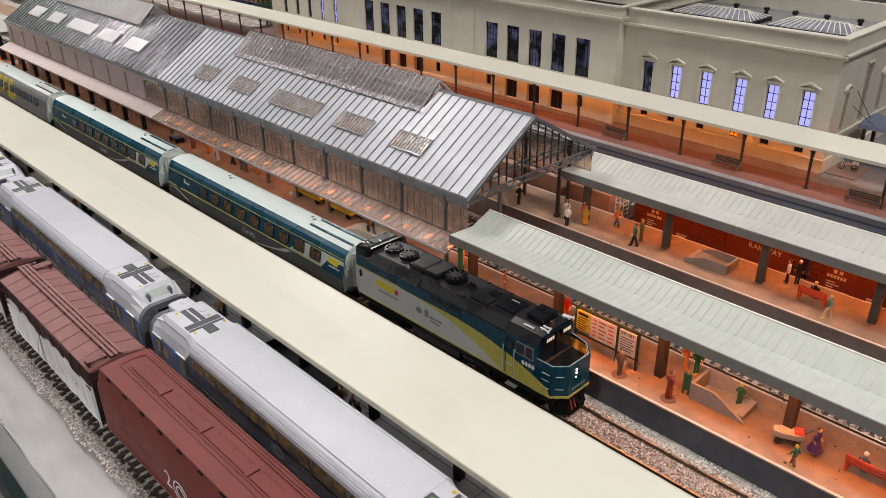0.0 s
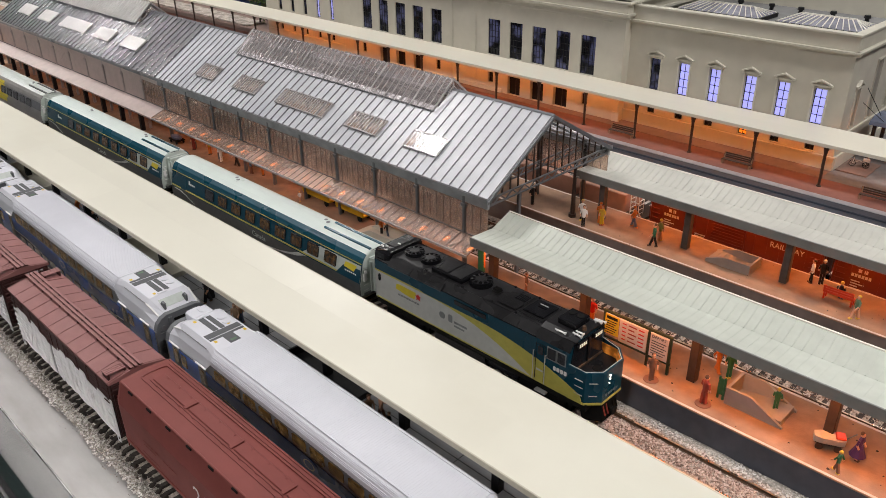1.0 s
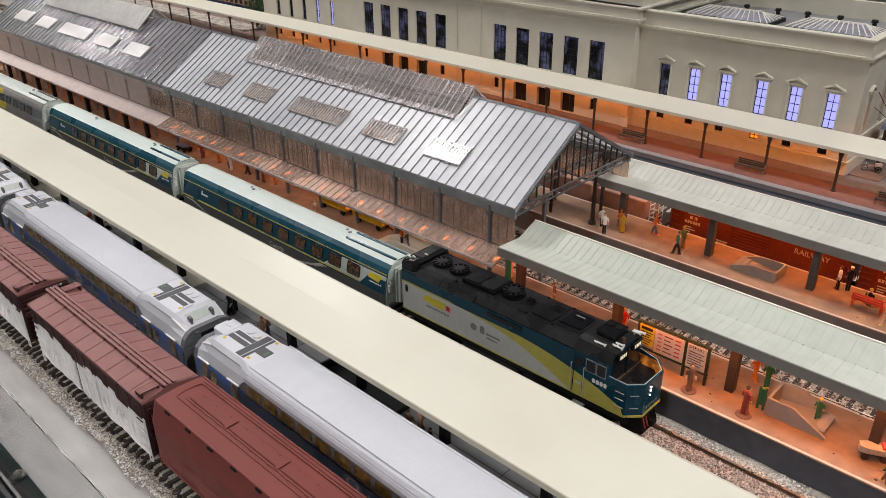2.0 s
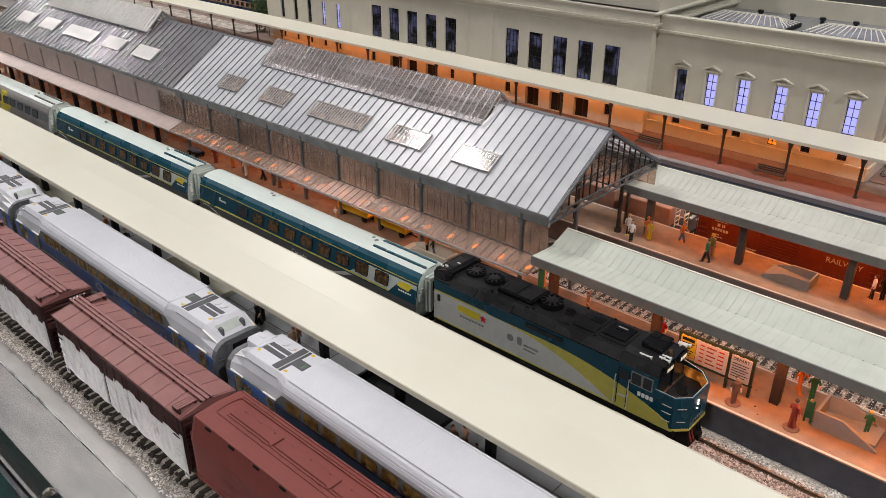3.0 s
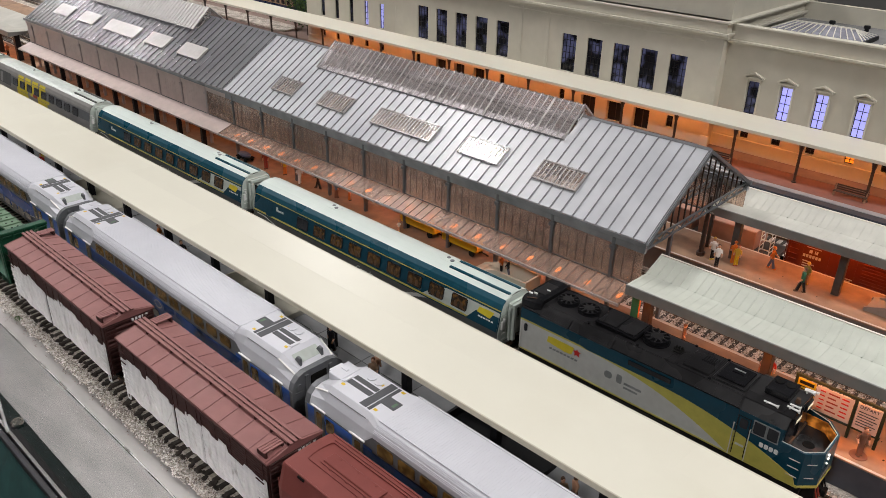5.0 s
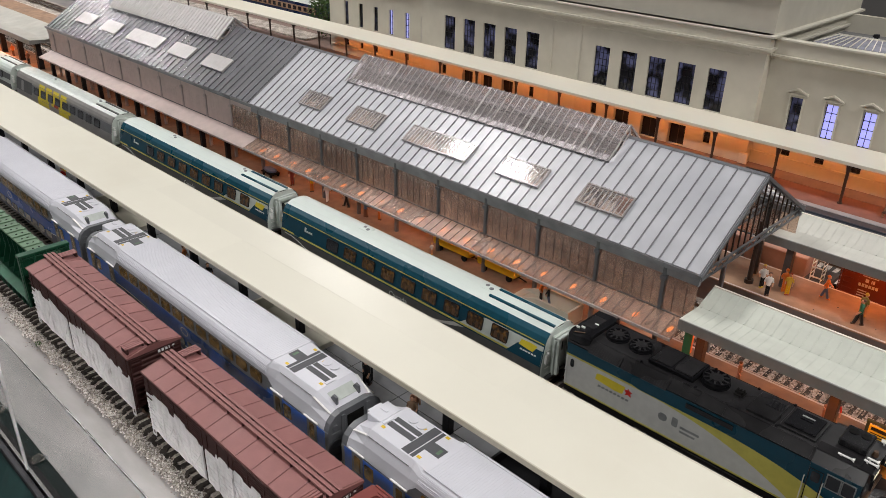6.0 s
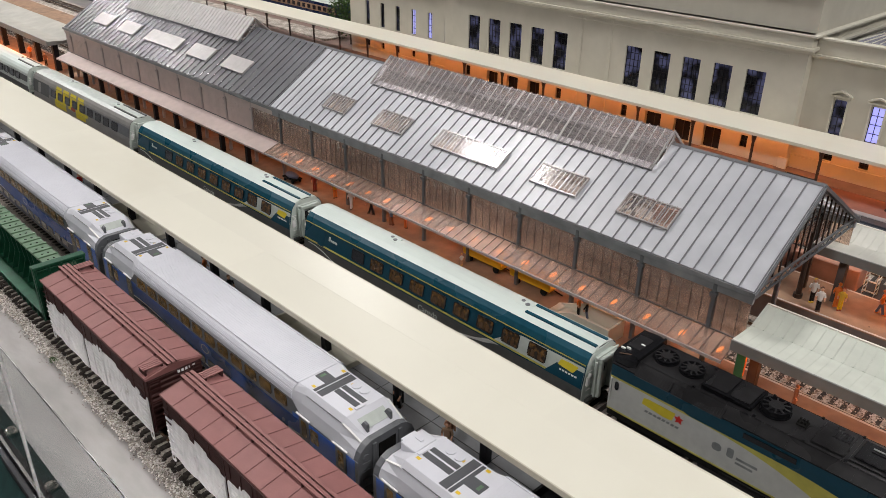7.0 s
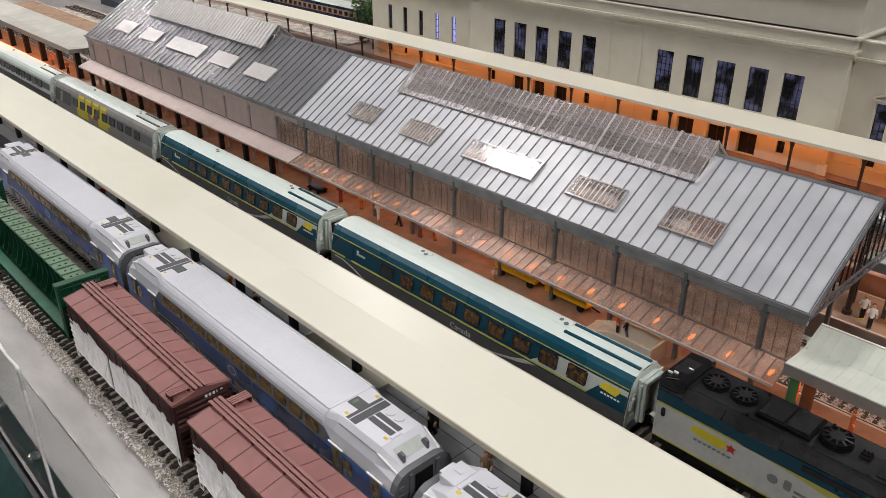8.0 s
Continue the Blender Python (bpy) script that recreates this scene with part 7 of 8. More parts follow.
# ---- freight cars behind the far platform ----
def red_boxcar(x, lettered):
    c = thing("boxcar", "red-brown boxcar with white markings beside the far platform", "boxcar", x, 188, RAIL, group="red-brown boxcars")
    L, W = 140.0, 17.0
    part("body", box(B(), 0, L, -W, W, 8, 42, 0.3), M["cpred"], c)
    part("roof", prism(B(), [(-W - 0.4, 42.02), (0, 46), (W + 0.4, 42.02)], -0.8, L + 0.8), M["cpred"], c)
    a, b = (-W, 8.0), (-W, 42.0)
    bm = B()
    for i in range(15):
        q = 2 + i * 9.7
        plate(bm, a, b, rect(q - 0.2, q + 0.2, 0.5, 33.5), 0.01, 0.25)
    part("panel_seams", bm, M["cpred"], c)
    d = part("door", plate(B(), a, b, rect(54, 82, 0.4, 32.5), 0.02, 1.0), M["cpred"], c, "ribbed sliding door")
    bm = B()
    for k in range(12):
        plate(bm, a, b, rect(55, 81, 2.0 + k * 2.5, 2.9 + k * 2.5), 1.02, 1.5)
    part("door_ribs", bm, M["cpred"], d)
    part("door_rail", plate(B(), a, b, rect(40, 112, 0.0, 0.8), 0.02, 1.3), M["black"], c)
    for q0 in (1.5, L - 8.5):
        for k in range(7):
            part("grab_iron", plate(B(), a, b, rect(q0, q0 + 7, 3 + k * 4.2, 3.5 + k * 4.2), 0.3, 0.9), M["cpred"], c)
    bm = B()
    plate(bm, a, b, rect(14, 25, 24.2, 24.7), 0.02, 0.15)
    for k in range(2):
        plate(bm, a, b, rect(16.5 + k * 4, 18.8 + k * 4, 20.0, 22.6), 0.02, 0.15)
    for k in range(6):
        plate(bm, a, b, rect(12.5 + k * 2.3, 14.2 + k * 2.3, 16.0, 18.4), 0.02, 0.15)
    for k, w in enumerate((6, 9, 5, 16)):
        plate(bm, a, b, rect(13, 13 + w, 12.4 - k * 2.0, 13.2 - k * 2.0), 0.02, 0.15)
    for k in range(3):
        plate(bm, a, b, rect(41, 50 - k, 8.6 - k * 1.8, 9.6 - k * 1.8), 0.02, 0.15)
    part("number_bar", bm, M["edge"], c, "white marking bars")
    if lettered:
        m = Matrix.Translation((114, -W - 0.1, 28.0)) @ Euler((radians(90), 0, 0)).to_matrix().to_4x4()
        letters("RAILWAY", 6.0, M["edge"], c, m, label="white painted word on the side")
    for xe, end in ((0, -1), (L, 1)):
        part("end_ladder", ladder(B(), xe + end * 1.0, -W + 1, -W + 7, 8, 41, 8), M["cpred"], c)
    truck(c, 22, 20, 4.9, 12)
    truck(c, L - 22, 20, 4.9, 12)
    coupler(c, 0, -1)
    coupler(c, L, 1)
    return c


red_boxcar(30.3, True)
red_boxcar(178.3, False)
red_boxcar(326.3, True)


def loaded_flatcar(x):
    c = thing("flatcar", "brown flatcar with salmon crates beside the far platform", "flatcar", x, 188, RAIL)
    L = 190.0
    part("deck", box(B(), 0, L, -16, 16, 9, 12, 0.3), M["postbrown"], c)
    bm = B()
    for i in range(19):
        box(bm, 2 + i * 10, 4.4 + i * 10, -16.8, -16.02, 8, 12.6)
    part("stake_pockets", bm, M["postbrown"], c)
    for x0, x1, h in ((4, 60, 16), (64, 118, 18), (124, 172, 17)):
        part("crate", box(B(), x0, x1, -14, 14, 12, 12 + h, 0.6), M["pink"], c, "salmon crate")
    bm = B()
    ladder(bm, 176, -12, -4, 12, 32, 5)
    ladder(bm, 184, -12, -4, 12, 32, 5)
    for z in (16, 24, 31):
        bar(bm, (176, -12, z), (184, -12, z), 0.8, 0.8)
    part("rack", bm, M["white"], c, "white frame rack")
    truck(c, 22, 20, 4.9, 12)
    truck(c, L - 22, 20, 4.9, 12)
    coupler(c, L, 1)
    return c


loaded_flatcar(-168.0)


def far_coach(x):
    c = thing("far_coach", "navy passenger coach with a buff window stripe and pale roof", "passenger coach", x, 495, PZ + RAIL - 0.2, group="far passenger train")
    L = 270.0
    part("body", box(B(), 0, L, -16, 16, 6, 36, 0.5), M["navy"], c)
    part("roof", prism(B(), [(-16.5, 36.02), (-13, 40), (0, 42), (13, 40), (16.5, 36.02)], 0, L), M["palegrey"], c, "pale grey roof")
    part("stripe", box(B(), 1, L - 1, -16.6, -16.02, 20, 31), M["tan"], c, "buff window stripe")
    for i in range(16):
        part("window", box(B(), 10 + i * 16, 19 + i * 16, -17.0, -16.62, 22, 29), M["darkglass"], c)
    truck(c, 40, 26, 5, 12)
    truck(c, L - 40, 26, 5, 12)
    return c


# ---- far train and trees past the building ----
far_coach(-1272)
far_coach(-1550)
solid("far_track_bed", box(B(), -1700, -930, 400, 440, PZ + 0.5, PZ + 3.8, 0.4), M["ballast"], "dark gravel bed under the far train", "gravel bed", kind="structure")


def tree(x, y, h, seed):
    r = random.Random(seed)
    t = thing("tree", "small dark green model tree beside the building", "tree", x, y, PZ, group="trees by the building")
    bm = rod(B(), (0, 0, 0), (0.6, 0.3, h * 0.45), 1.6, 7, 1.0)
    for k in range(5):
        a = k * 1.3
        rod(bm, (0.4, 0.2, h * (0.28 + 0.05 * k)), (math.cos(a) * h * 0.2, math.sin(a) * h * 0.2, h * (0.5 + 0.06 * k)), 0.7, 5, 0.3)
    part("trunk", bm, M["postbrown"], t)
    bm = B()
    for k in range(420):
        a, f = r.uniform(0, math.tau), r.uniform(0, 1) ** 0.6
        z = r.uniform(0.22, 1.0)
        w = h * 0.34 * math.sqrt(max(0.02, 1 - ((z - 0.55) / 0.52) ** 2)) * (0.8 + 0.3 * noise.noise(Vector((a * 1.5, z * 5, seed))))
        c = Vector((math.cos(a) * w * f, math.sin(a) * w * f, z * h))
        s = r.uniform(1.0, 2.3)
        d = Vector((r.uniform(-1, 1), r.uniform(-1, 1), r.uniform(-1, 1))).normalized()
        e = d.orthogonal().normalized() * s
        g = d.cross(e).normalized() * s
        q = [bm.verts.new(c + e), bm.verts.new(c + g), bm.verts.new(c - e), bm.verts.new(c - g + d * 0.6)]
        bm.faces.new(q)
    part("crown", bm, M["leaf"], t, "dark green clumped foliage")
    return t


for i, (x, y, h) in enumerate(((-884, 418, 76), (-908, 440, 84), (-880, 450, 78), (-935, 432, 70), (-960, 462, 82), (-900, 480, 92))):
    tree(x, y, h, i + 3)


# ---- dolls: each one plain painted shape ----
def doll(x, y, z, top, legs, hair="hair", turn=0.0, pose_kind="stand", h=19.5, base=False, label=""):
    bm = B()
    k = h / 20.0
    if pose_kind == "sit":
        ball(bm, 0, 0, 8.8 * k, 1.9 * k, 1.5 * k, 4.4 * k, 1)
        bar(bm, (-0.9 * k, 0, 5.6 * k), (-0.9 * k, -4.2 * k, 5.8 * k), 1.7 * k, 1.7 * k, 0)
        bar(bm, (0.9 * k, 0, 5.6 * k), (0.9 * k, -4.2 * k, 5.8 * k), 1.7 * k, 1.7 * k, 0)
        bar(bm, (-0.9 * k, -4.0 * k, 5.6 * k), (-0.9 * k, -4.4 * k, 0.1), 1.4 * k, 1.4 * k, 0)
        bar(bm, (0.9 * k, -4.0 * k, 5.6 * k), (0.9 * k, -4.4 * k, 0.1), 1.4 * k, 1.4 * k, 0)
        zs = 12.6 * k
    else:
        s = 2.6 * k if pose_kind == "walk" else 0.5 * k
        if pose_kind == "dress":
            loft(bm, [[(r * math.cos(a * math.tau / 10), r * math.sin(a * math.tau / 10), zz) for a in range(10)] for r, zz in ((4.6 * k, 3.6 * k), (3.2 * k, 7.0 * k), (1.7 * k, 11.0 * k))], 1)
        for sg in (-1, 1):
            bar(bm, (sg * 0.85 * k, sg * s, 0.05), (sg * 0.8 * k, 0, 9.2 * k), 1.5 * k, 1.7 * k, 0)
            box(bm, sg * 0.85 * k - 0.8 * k, sg * 0.85 * k + 0.8 * k, sg * s - 1.7 * k, sg * s + 0.8 * k, 0.02, 0.9 * k, 0, 3)
        loft(bm, [[(rx * math.cos(a * math.tau / 10), ry * math.sin(a * math.tau / 10), zz) for a in range(10)] for rx, ry, zz in ((1.7 * k, 1.2 * k, 8.4 * k), (1.9 * k, 1.3 * k, 11.0 * k), (2.4 * k, 1.4 * k, 14.6 * k), (1.2 * k, 1.0 * k, 16.0 * k))], 1)
        zs = 16.0 * k
    sw = 2.6 * k if pose_kind == "walk" else 0.6 * k
    for sg in (-1, 1):
        bar(bm, (sg * 2.3 * k, 0, zs - 1.2 * k), (sg * 3.0 * k, -sg * sw * 0.6, zs - 4.4 * k), 1.1 * k, 1.2 * k, 1)
        bar(bm, (sg * 3.0 * k, -sg * sw * 0.6, zs - 4.4 * k), (sg * 2.7 * k, -sg * sw - 1.6 * k, zs - 6.8 * k), 0.9 * k, 0.9 * k, 2)
    ball(bm, 0, -0.2 * k, zs + 1.8 * k, 1.2 * k, 1.35 * k, 1.65 * k, 2)
    ball(bm, 0, 0.25 * k, zs + 2.5 * k, 1.35 * k, 1.4 * k, 1.25 * k, 3)
    if base:
        rod(bm, (0, 0, 0.0), (0, 0, 0.5), 4.6, 18, 4.3, 4)
    names = {"dollred": "dark red", "brownfig": "brown", "orange": "orange", "dollgreen": "green", "purple": "purple", "olive_drab": "olive", "white": "white", "lightblue": "light blue", "cartyellow": "yellow", "denim": "grey-blue", "palegreen": "pale green", "red": "red", "black": "dark", "blond": "yellow"}
    what = {"stand": "standing", "walk": "walking", "sit": "sitting", "dress": "standing"}[pose_kind]
    text = label or f"tiny painted {what} figure in {names.get(top, top)} on the platform"
    return solid("figurine", bm, [M[legs], M[top], M["skin"], M[hair], M["brownfig"]], text, "figurine", x, y, z, turn, group="platform figures")


DOLLS = [  # x, y, z, top, legs, hair, turn, posture, height, disc base
    (-2, 121, PC, "white", "black", "hair", 30, "stand", 19, False),
    (-60, 127, PC, "black", "black", "hair", 80, "stand", 19, False),
    (148, -22, PB, "brownfig", "brownfig", "hair", 40, "stand", 19, True),
    (181, -21.5, PB, "dollred", "dollred", "hair", 160, "stand", 20, True),
    (172, 13, PB, "orange", "orange", "orange", 60, "walk", 19, False),
    (180, 11, PB, "dollgreen", "dollgreen", "blond", 20, "stand", 19, False),
    (213, -1, PB + 1.2, "dollgreen", "dollgreen", "blond", 190, "stand", 16, False),
    (255, -25, PB, "dollgreen", "brownfig", "blond", 250, "walk", 14, False),
    (259, -9, PB, "purple", "skin", "hair", 80, "dress", 18, False),
    (87, 5, PB, "red", "orange", "orange", 20, "stand", 20, False),
    (32, 5, PB, "brownfig", "brownfig", "brownfig", 120, "stand", 17, False),
    (84, -2, PB, "brownfig", "denim", "brownfig", 120, "stand", 18, False),
    (282, -8, PB, "denim", "denim", "white", 180, "sit", 19, False),
    (293, 2, PB, "cartyellow", "black", "hair", 200, "stand", 17, False),
    (-10, 130, PC, "white", "black", "blond", 30, "stand", 19, False),
    (4, 136, PC, "orange", "orange", "orange", 200, "stand", 19, False),
    (8, 133, PC, "blond", "cartyellow", "dollred", 10, "stand", 18, False),
    (29, 148, PC, "orange", "denim", "orange", 100, "walk", 19, False),
    (59, 128, PC, "dollgreen", "black", "hair", 310, "walk", 20, False),
    (57, 141, PC, "olive_drab", "skin", "blond", 160, "stand", 19, False),
    (170, 155, PC, "white", "black", "hair", 290, "stand", 19, False),
    (176, 158, PC, "black", "black", "white", 200, "stand", 20, False),
    (210, 127, PC, "palegreen", "skin", "blond", 330, "walk", 18, False),
    (194, 143, PC, "black", "denim", "blond", 180, "sit", 19, False),
    (-381, 1, PB, "cartyellow", "orange", "hair", 40, "stand", 19, False),
    (-353, -3, PB, "white", "white", "hair", 240, "walk", 18, False),
    (-332, 2, PB, "black", "black", "hair", 300, "walk", 20, False),
    (-304, 0, PB, "lightblue", "brownfig", "hair", 180, "stand", 18, False),
    (-292, 5, PB, "cartyellow", "orange", "hair", 120, "stand", 19, False),
    (-406, -3, PB, "dollred", "dollred", "hair", 40, "stand", 19, False),
    (-110, -4, PB, "orange", "black", "hair", 110, "stand", 19, False),
    (-104, -3, PB, "black", "denim", "denim", 90, "walk", 15, False),
    (-215, -8, PB, "white", "skin", "blond", 60, "stand", 10, False),
    (-77, -160, PB, "tan", "black", "brownfig", 30, "stand", 19, False),
    (-80, -155, PB, "skin", "denim", "brownfig", 200, "stand", 19, False),
    (-288, -160, PB, "black", "black", "hair", 80, "stand", 19, False),
    (-120, -156, PB, "black", "black", "hair", 20, "walk", 19, False),
    (-325, -158, PB, "orange", "brownfig", "hair", 130, "stand", 19, False),
    (57, -161, PB, "tan", "brownfig", "hair", 60, "stand", 18, False),
    (61, -156, PB, "skin", "brownfig", "hair", 160, "walk", 18, False),
    (72, -160, PB, "black", "black", "hair", 0, "walk", 14, False),
    (-1035, -8, PB, "brownfig", "black", "hair", 60, "stand", 19, False),
    (-1100, -6, PB, "orange", "brownfig", "hair", 60, "stand", 19, False),
    (-545, -158, PB, "red", "black", "hair", 60, "stand", 18, False),
    (-556, -152, PB, "cartyellow", "black", "hair", 150, "stand", 20, False),
]
for dx, dy, dz, top, legs, hair, turn, kind_, hh, disc in DOLLS:
    doll(dx, dy, dz, top, legs, hair, turn, kind_, hh, disc)


# ---- platform furniture ----
def stairwell(x0, x1, y0, y1, z, high, low_end, material, label):
    """Parapet walls round a stair; the long walls slope down towards low_end."""
    t = thing("stairwell", label, "stairwell", 0, 0, z, group="platform stairwells")
    w = 1.6
    xm = x0 + (x1 - x0) * 0.42
    if low_end > 0:
        side = [(x0, 0), (x1, 0), (x1, 0.9), (xm, high), (x0, high)]
        back = (x0, x0 + w)
    else:
        xm = x1 - (x1 - x0) * 0.55
        side = [(x0, 0), (x1, 0), (x1, high), (xm, high), (x0, 2.6)]
        back = (x1 - w, x1)
    for ya in (y0, y1 - w):
        part("side_wall", loft(B(), [[(x, y, q) for x, q in side] for y in (ya, ya + w)]), material, t)
    part("end_wall", box(B(), back[0], back[1], y0 + w, y1 - w, 0, high, 0.1), material, t)
    n = 8
    for i in range(n):
        a = x0 + w + (x1 - x0 - 2 * w) * i / n
        b = x0 + w + (x1 - x0 - 2 * w) * (i + 1) / n
        q = 0.5 + 0.45 * (i if low_end > 0 else n - 1 - i)
        part("tread", box(B(), a, b, y0 + w, y1 - w, 0.02, q), material, t, "worn stair tread")
    return t


stairwell(189, 222, -13.0, 8.0, PB, 11.0, 1, M["concrete"], "grey concrete stairwell parapet on the pink platform")
stairwell(100, 134, 134, 153.5, PC, 7.6, -1, M["concrete"], "low grey stairwell parapet on the far platform")
stairwell(-128, -76, -19.5, -1.5, PB, 11.8, -1, M["stonetrim"], "beige stairwell parapet under the glass awning")
stairwell(-234, -166, -161, -137, PB, 10.5, 1, M["stonetrim"], "beige stairwell parapet on the grey platform")
stairwell(-475, -405, -161, -137, PB, 10.5, 1, M["stonetrim"], "beige stairwell parapet on the grey platform")
stairwell(-24, 42, -161, -137, PB, 6.5, 1, M["postdark"], "black stairwell parapet on the grey platform")


def notice_board():
    t = thing("notice_board", "dark green framed timetable board with yellow and white panels", "notice board", 107, -11.5, PB)
    for x in (0, 31.2, 45.2):
        part("leg", box(B(), x - 0.8, x + 0.8, -0.8, 0.8, 0, 26.5, 0.15), M["boardgreen"], t)
    part("top_rail", box(B(), -1, 46.4, -0.7, 0.7, 25.0, 26.6, 0.15), M["boardgreen"], t)
    part("bottom_rail", box(B(), -1, 46.4, -0.7, 0.7, 7.0, 8.2, 0.15), M["boardgreen"], t)
    for x0, x1, z0, m, lab in ((0.9, 10.6, 11.0, "sign_y", "yellow timetable panel"), (11.2, 30.2, 9.0, "sign_w", "pinkish white timetable panel"), (32.4, 44.2, 8.6, "sign_w", "white departure panel")):
        p = part("panel", box(B(), x0, x1, -1.1, -0.72, z0, 24.6), M[m], t, lab)
        rows = 6
        if x0 < 5:
            box_rows = [(x0 + 1.0, x1 - 1.0, 21.6, 23.6, "black")] + [(x0 + 0.9, x1 - 0.9 - (k % 3), 19.8 - k * 1.6, 20.4 - k * 1.6, "black") for k in range(rows)]
        elif x0 < 20:
            box_rows = []
            for k in range(5):
                z = 22.0 - k * 2.7
                box_rows += [(x0 + 2.0, x0 + 4.8, z, z + 0.8, "red"), (x0 + 6.2, x0 + 12.0 - (k % 2) * 1.5, z, z + 0.9, "dollred"), (x0 + 13.2, x0 + 17.0, z, z + 0.9, "red")]
        else:
            box_rows = [(x0 + 1.0, x1 - 1.0 - (k % 2) * 1.4, 19.4 - k * 1.7, 20.0 - k * 1.7, "coachgrey") for k in range(rows)]
            m4 = Matrix.Translation(((x0 + x1) / 2, -1.2, 22.6)) @ Euler((radians(90), 0, 0)).to_matrix().to_4x4()
            letters("DEPART", 2.7, M["black"], p, m4, label="dark heading")
        for a, b, z0, z1, mm in box_rows:
            part("text_bar", box(B(), a, b, -1.18, -1.12, z0, z1), M[mm], p)
    return t


notice_board()


def bench(x, y, z, w, material, turn, label, group):
    t = thing("bench", label, "bench", x, y, z, turn, group=group)
    for k in range(3):
        part("seat_slat", box(B(), -w / 2, w / 2, -4.6 + k * 1.7, -3.2 + k * 1.7, 4.6, 5.2, 0.1), M[material], t)
    for k in range(3):
        part("back_slat", box(B(), -w / 2, w / 2, 0.6 + k * 0.35, 1.2 + k * 0.35, 5.6 + k * 1.9, 7.1 + k * 1.9, 0.1), M[material], t)
    for x0 in (-w / 2 + 0.4, w / 2 - 1.6):
        bm = box(B(), x0, x0 + 1.2, -4.6, -3.6, 0, 4.6)
        box(bm, x0, x0 + 1.2, -0.4, 0.6, 0, 4.6)
        box(bm, x0, x0 + 1.2, -4.6, 1.2, 3.9, 4.58)
        bar(bm, (x0 + 0.6, 0.3, 4.4), (x0 + 0.6, 1.6, 11.0), 1.2, 0.8)
        part("side_frame", bm, M["tan"] if material == "bench_brown" else M[material], t)
    return t


bench(286, -9, PB, 24, "bench_red", 180, "bright red slatted bench on the pink platform", "red benches")
bench(194, 140, PC, 20, "bench_red", 180, "red slatted bench on the far platform", "red benches")
for bx in (-114.5, 19.5, 151):
    bench(bx, 353, PZ, 30, "bench_brown", 0, "dark brown slatted bench on the forecourt paving", "forecourt benches")


def pram():
    t = thing("baby_carriage", "cream baby carriage with an orange blanket on the platform", "baby carriage", 245, -10, PB, 25)
    part("basket", loft(B(), [[(x, -2.6 * k, 4.0), (x, 2.6 * k, 4.0), (x, 3.6 * k, 8.0), (x, -3.6 * k, 8.0)] for x, k in ((-7.5, 0.6), (-4, 1.0), (5, 1.0), (7.5, 0.7))]), M["edge"], t)
    part("blanket", box(B(), 2.5, 7.4, -3.0, 3.0, 8.02, 9.6, 0.6), M["bench_red"], t, "orange blanket")
    part("handle", rod(B(), (7, 0, 7), (12, 0, 12), 0.4, 6), M["steel"], t)
    for x in (-4.5, 4.5):
        for y in (-2.6, 2.6):
            part("wheel", rod(B(), (x, y - 0.3, 2.0), (x, y + 0.3, 2.0), 2.0, 12), M["postbrown"], t)
    return t


pram()


def cart(x, w):
    t = thing("baggage_cart", "bright yellow flat baggage cart under the glass awning", "baggage cart", x, 6, PB, group="baggage carts")
    part("deck", box(B(), 0, w, -6, 6, 5.2, 6.8, 0.2), M["cartyellow"], t)
    for s in (-1, 1):
        part("side_board", box(B(), 0, w, s * 6 - 0.5, s * 6 + 0.5, 6.82, 11.0, 0.15), M["cartyellow"], t)
    part("end_rack", ladder(B(), 0.5, -5.4, 5.4, 6.8, 16, 4), M["cartyellow"], t)
    for q in (6, w - 6):
        for y in (-4.6, 4.6):
            part("wheel", rod(B(), (q, y - 0.6, 2.7), (q, y + 0.6, 2.7), 2.6, 14), M["under"], t)
    part("tow_bar", rod(B(), (w, 0, 4.5), (w + 7, 0, 3.5), 0.5, 6), M["under"], t)
    return t


cart(-221, 38)
cart(-174, 36)


def crate_stack(x, y, z):
    t = thing("platform_trolley", "dark trolley with low load under the glass awning", "trolley", x, y, z)
    part("tray", box(B(), -9, 9, -5, 5, 3, 4.4, 0.2), M["under"], t)
    part("load", ball(B(), 0, 0, 6.0, 9.5, 4.8, 2.6), M["denim"], t, "rounded grey load")
    for q in (-6, 6):
        for y0 in (-4, 4):
            part("wheel", rod(B(), (q, y0 - 0.5, 1.6), (q, y0 + 0.5, 1.6), 1.6, 10), M["under"], t)
    return t


crate_stack(-440, -4, PB)


def post_sign(x, y):
    t = thing("hanging_sign", "small green sign with an orange panel on the canopy post", "sign", x, y, PB)
    part("case", box(B(), -2.6, 2.6, -1.0, 1.0, 14, 33, 0.3), M["dollgreen"], t)
    part("face", box(B(), 2.62, 2.9, -0.8, 0.8, 18, 31), M["orange"], t, "orange panel")
    part("foot", box(B(), -1.2, 1.2, -0.6, 0.6, 0, 14), M["dollgreen"], t)
    return t


post_sign(4.5, -11.5)


def green_gate(x, y):
    t = thing("stair_gate", "dark green ticket gate beside the stairwell", "gate", x, y, PB)
    for q in (-1.6, 1.6):
        part("post", box(B(), q - 0.6, q + 0.6, -0.6, 0.6, 0, 14.5, 0.1), M["dollgreen"], t)
    part("board", box(B(), -1.0, 1.0, -0.4, 0.4, 3, 13.5), M["dollgreen"], t)
    return t


green_gate(185.5, -10.5)


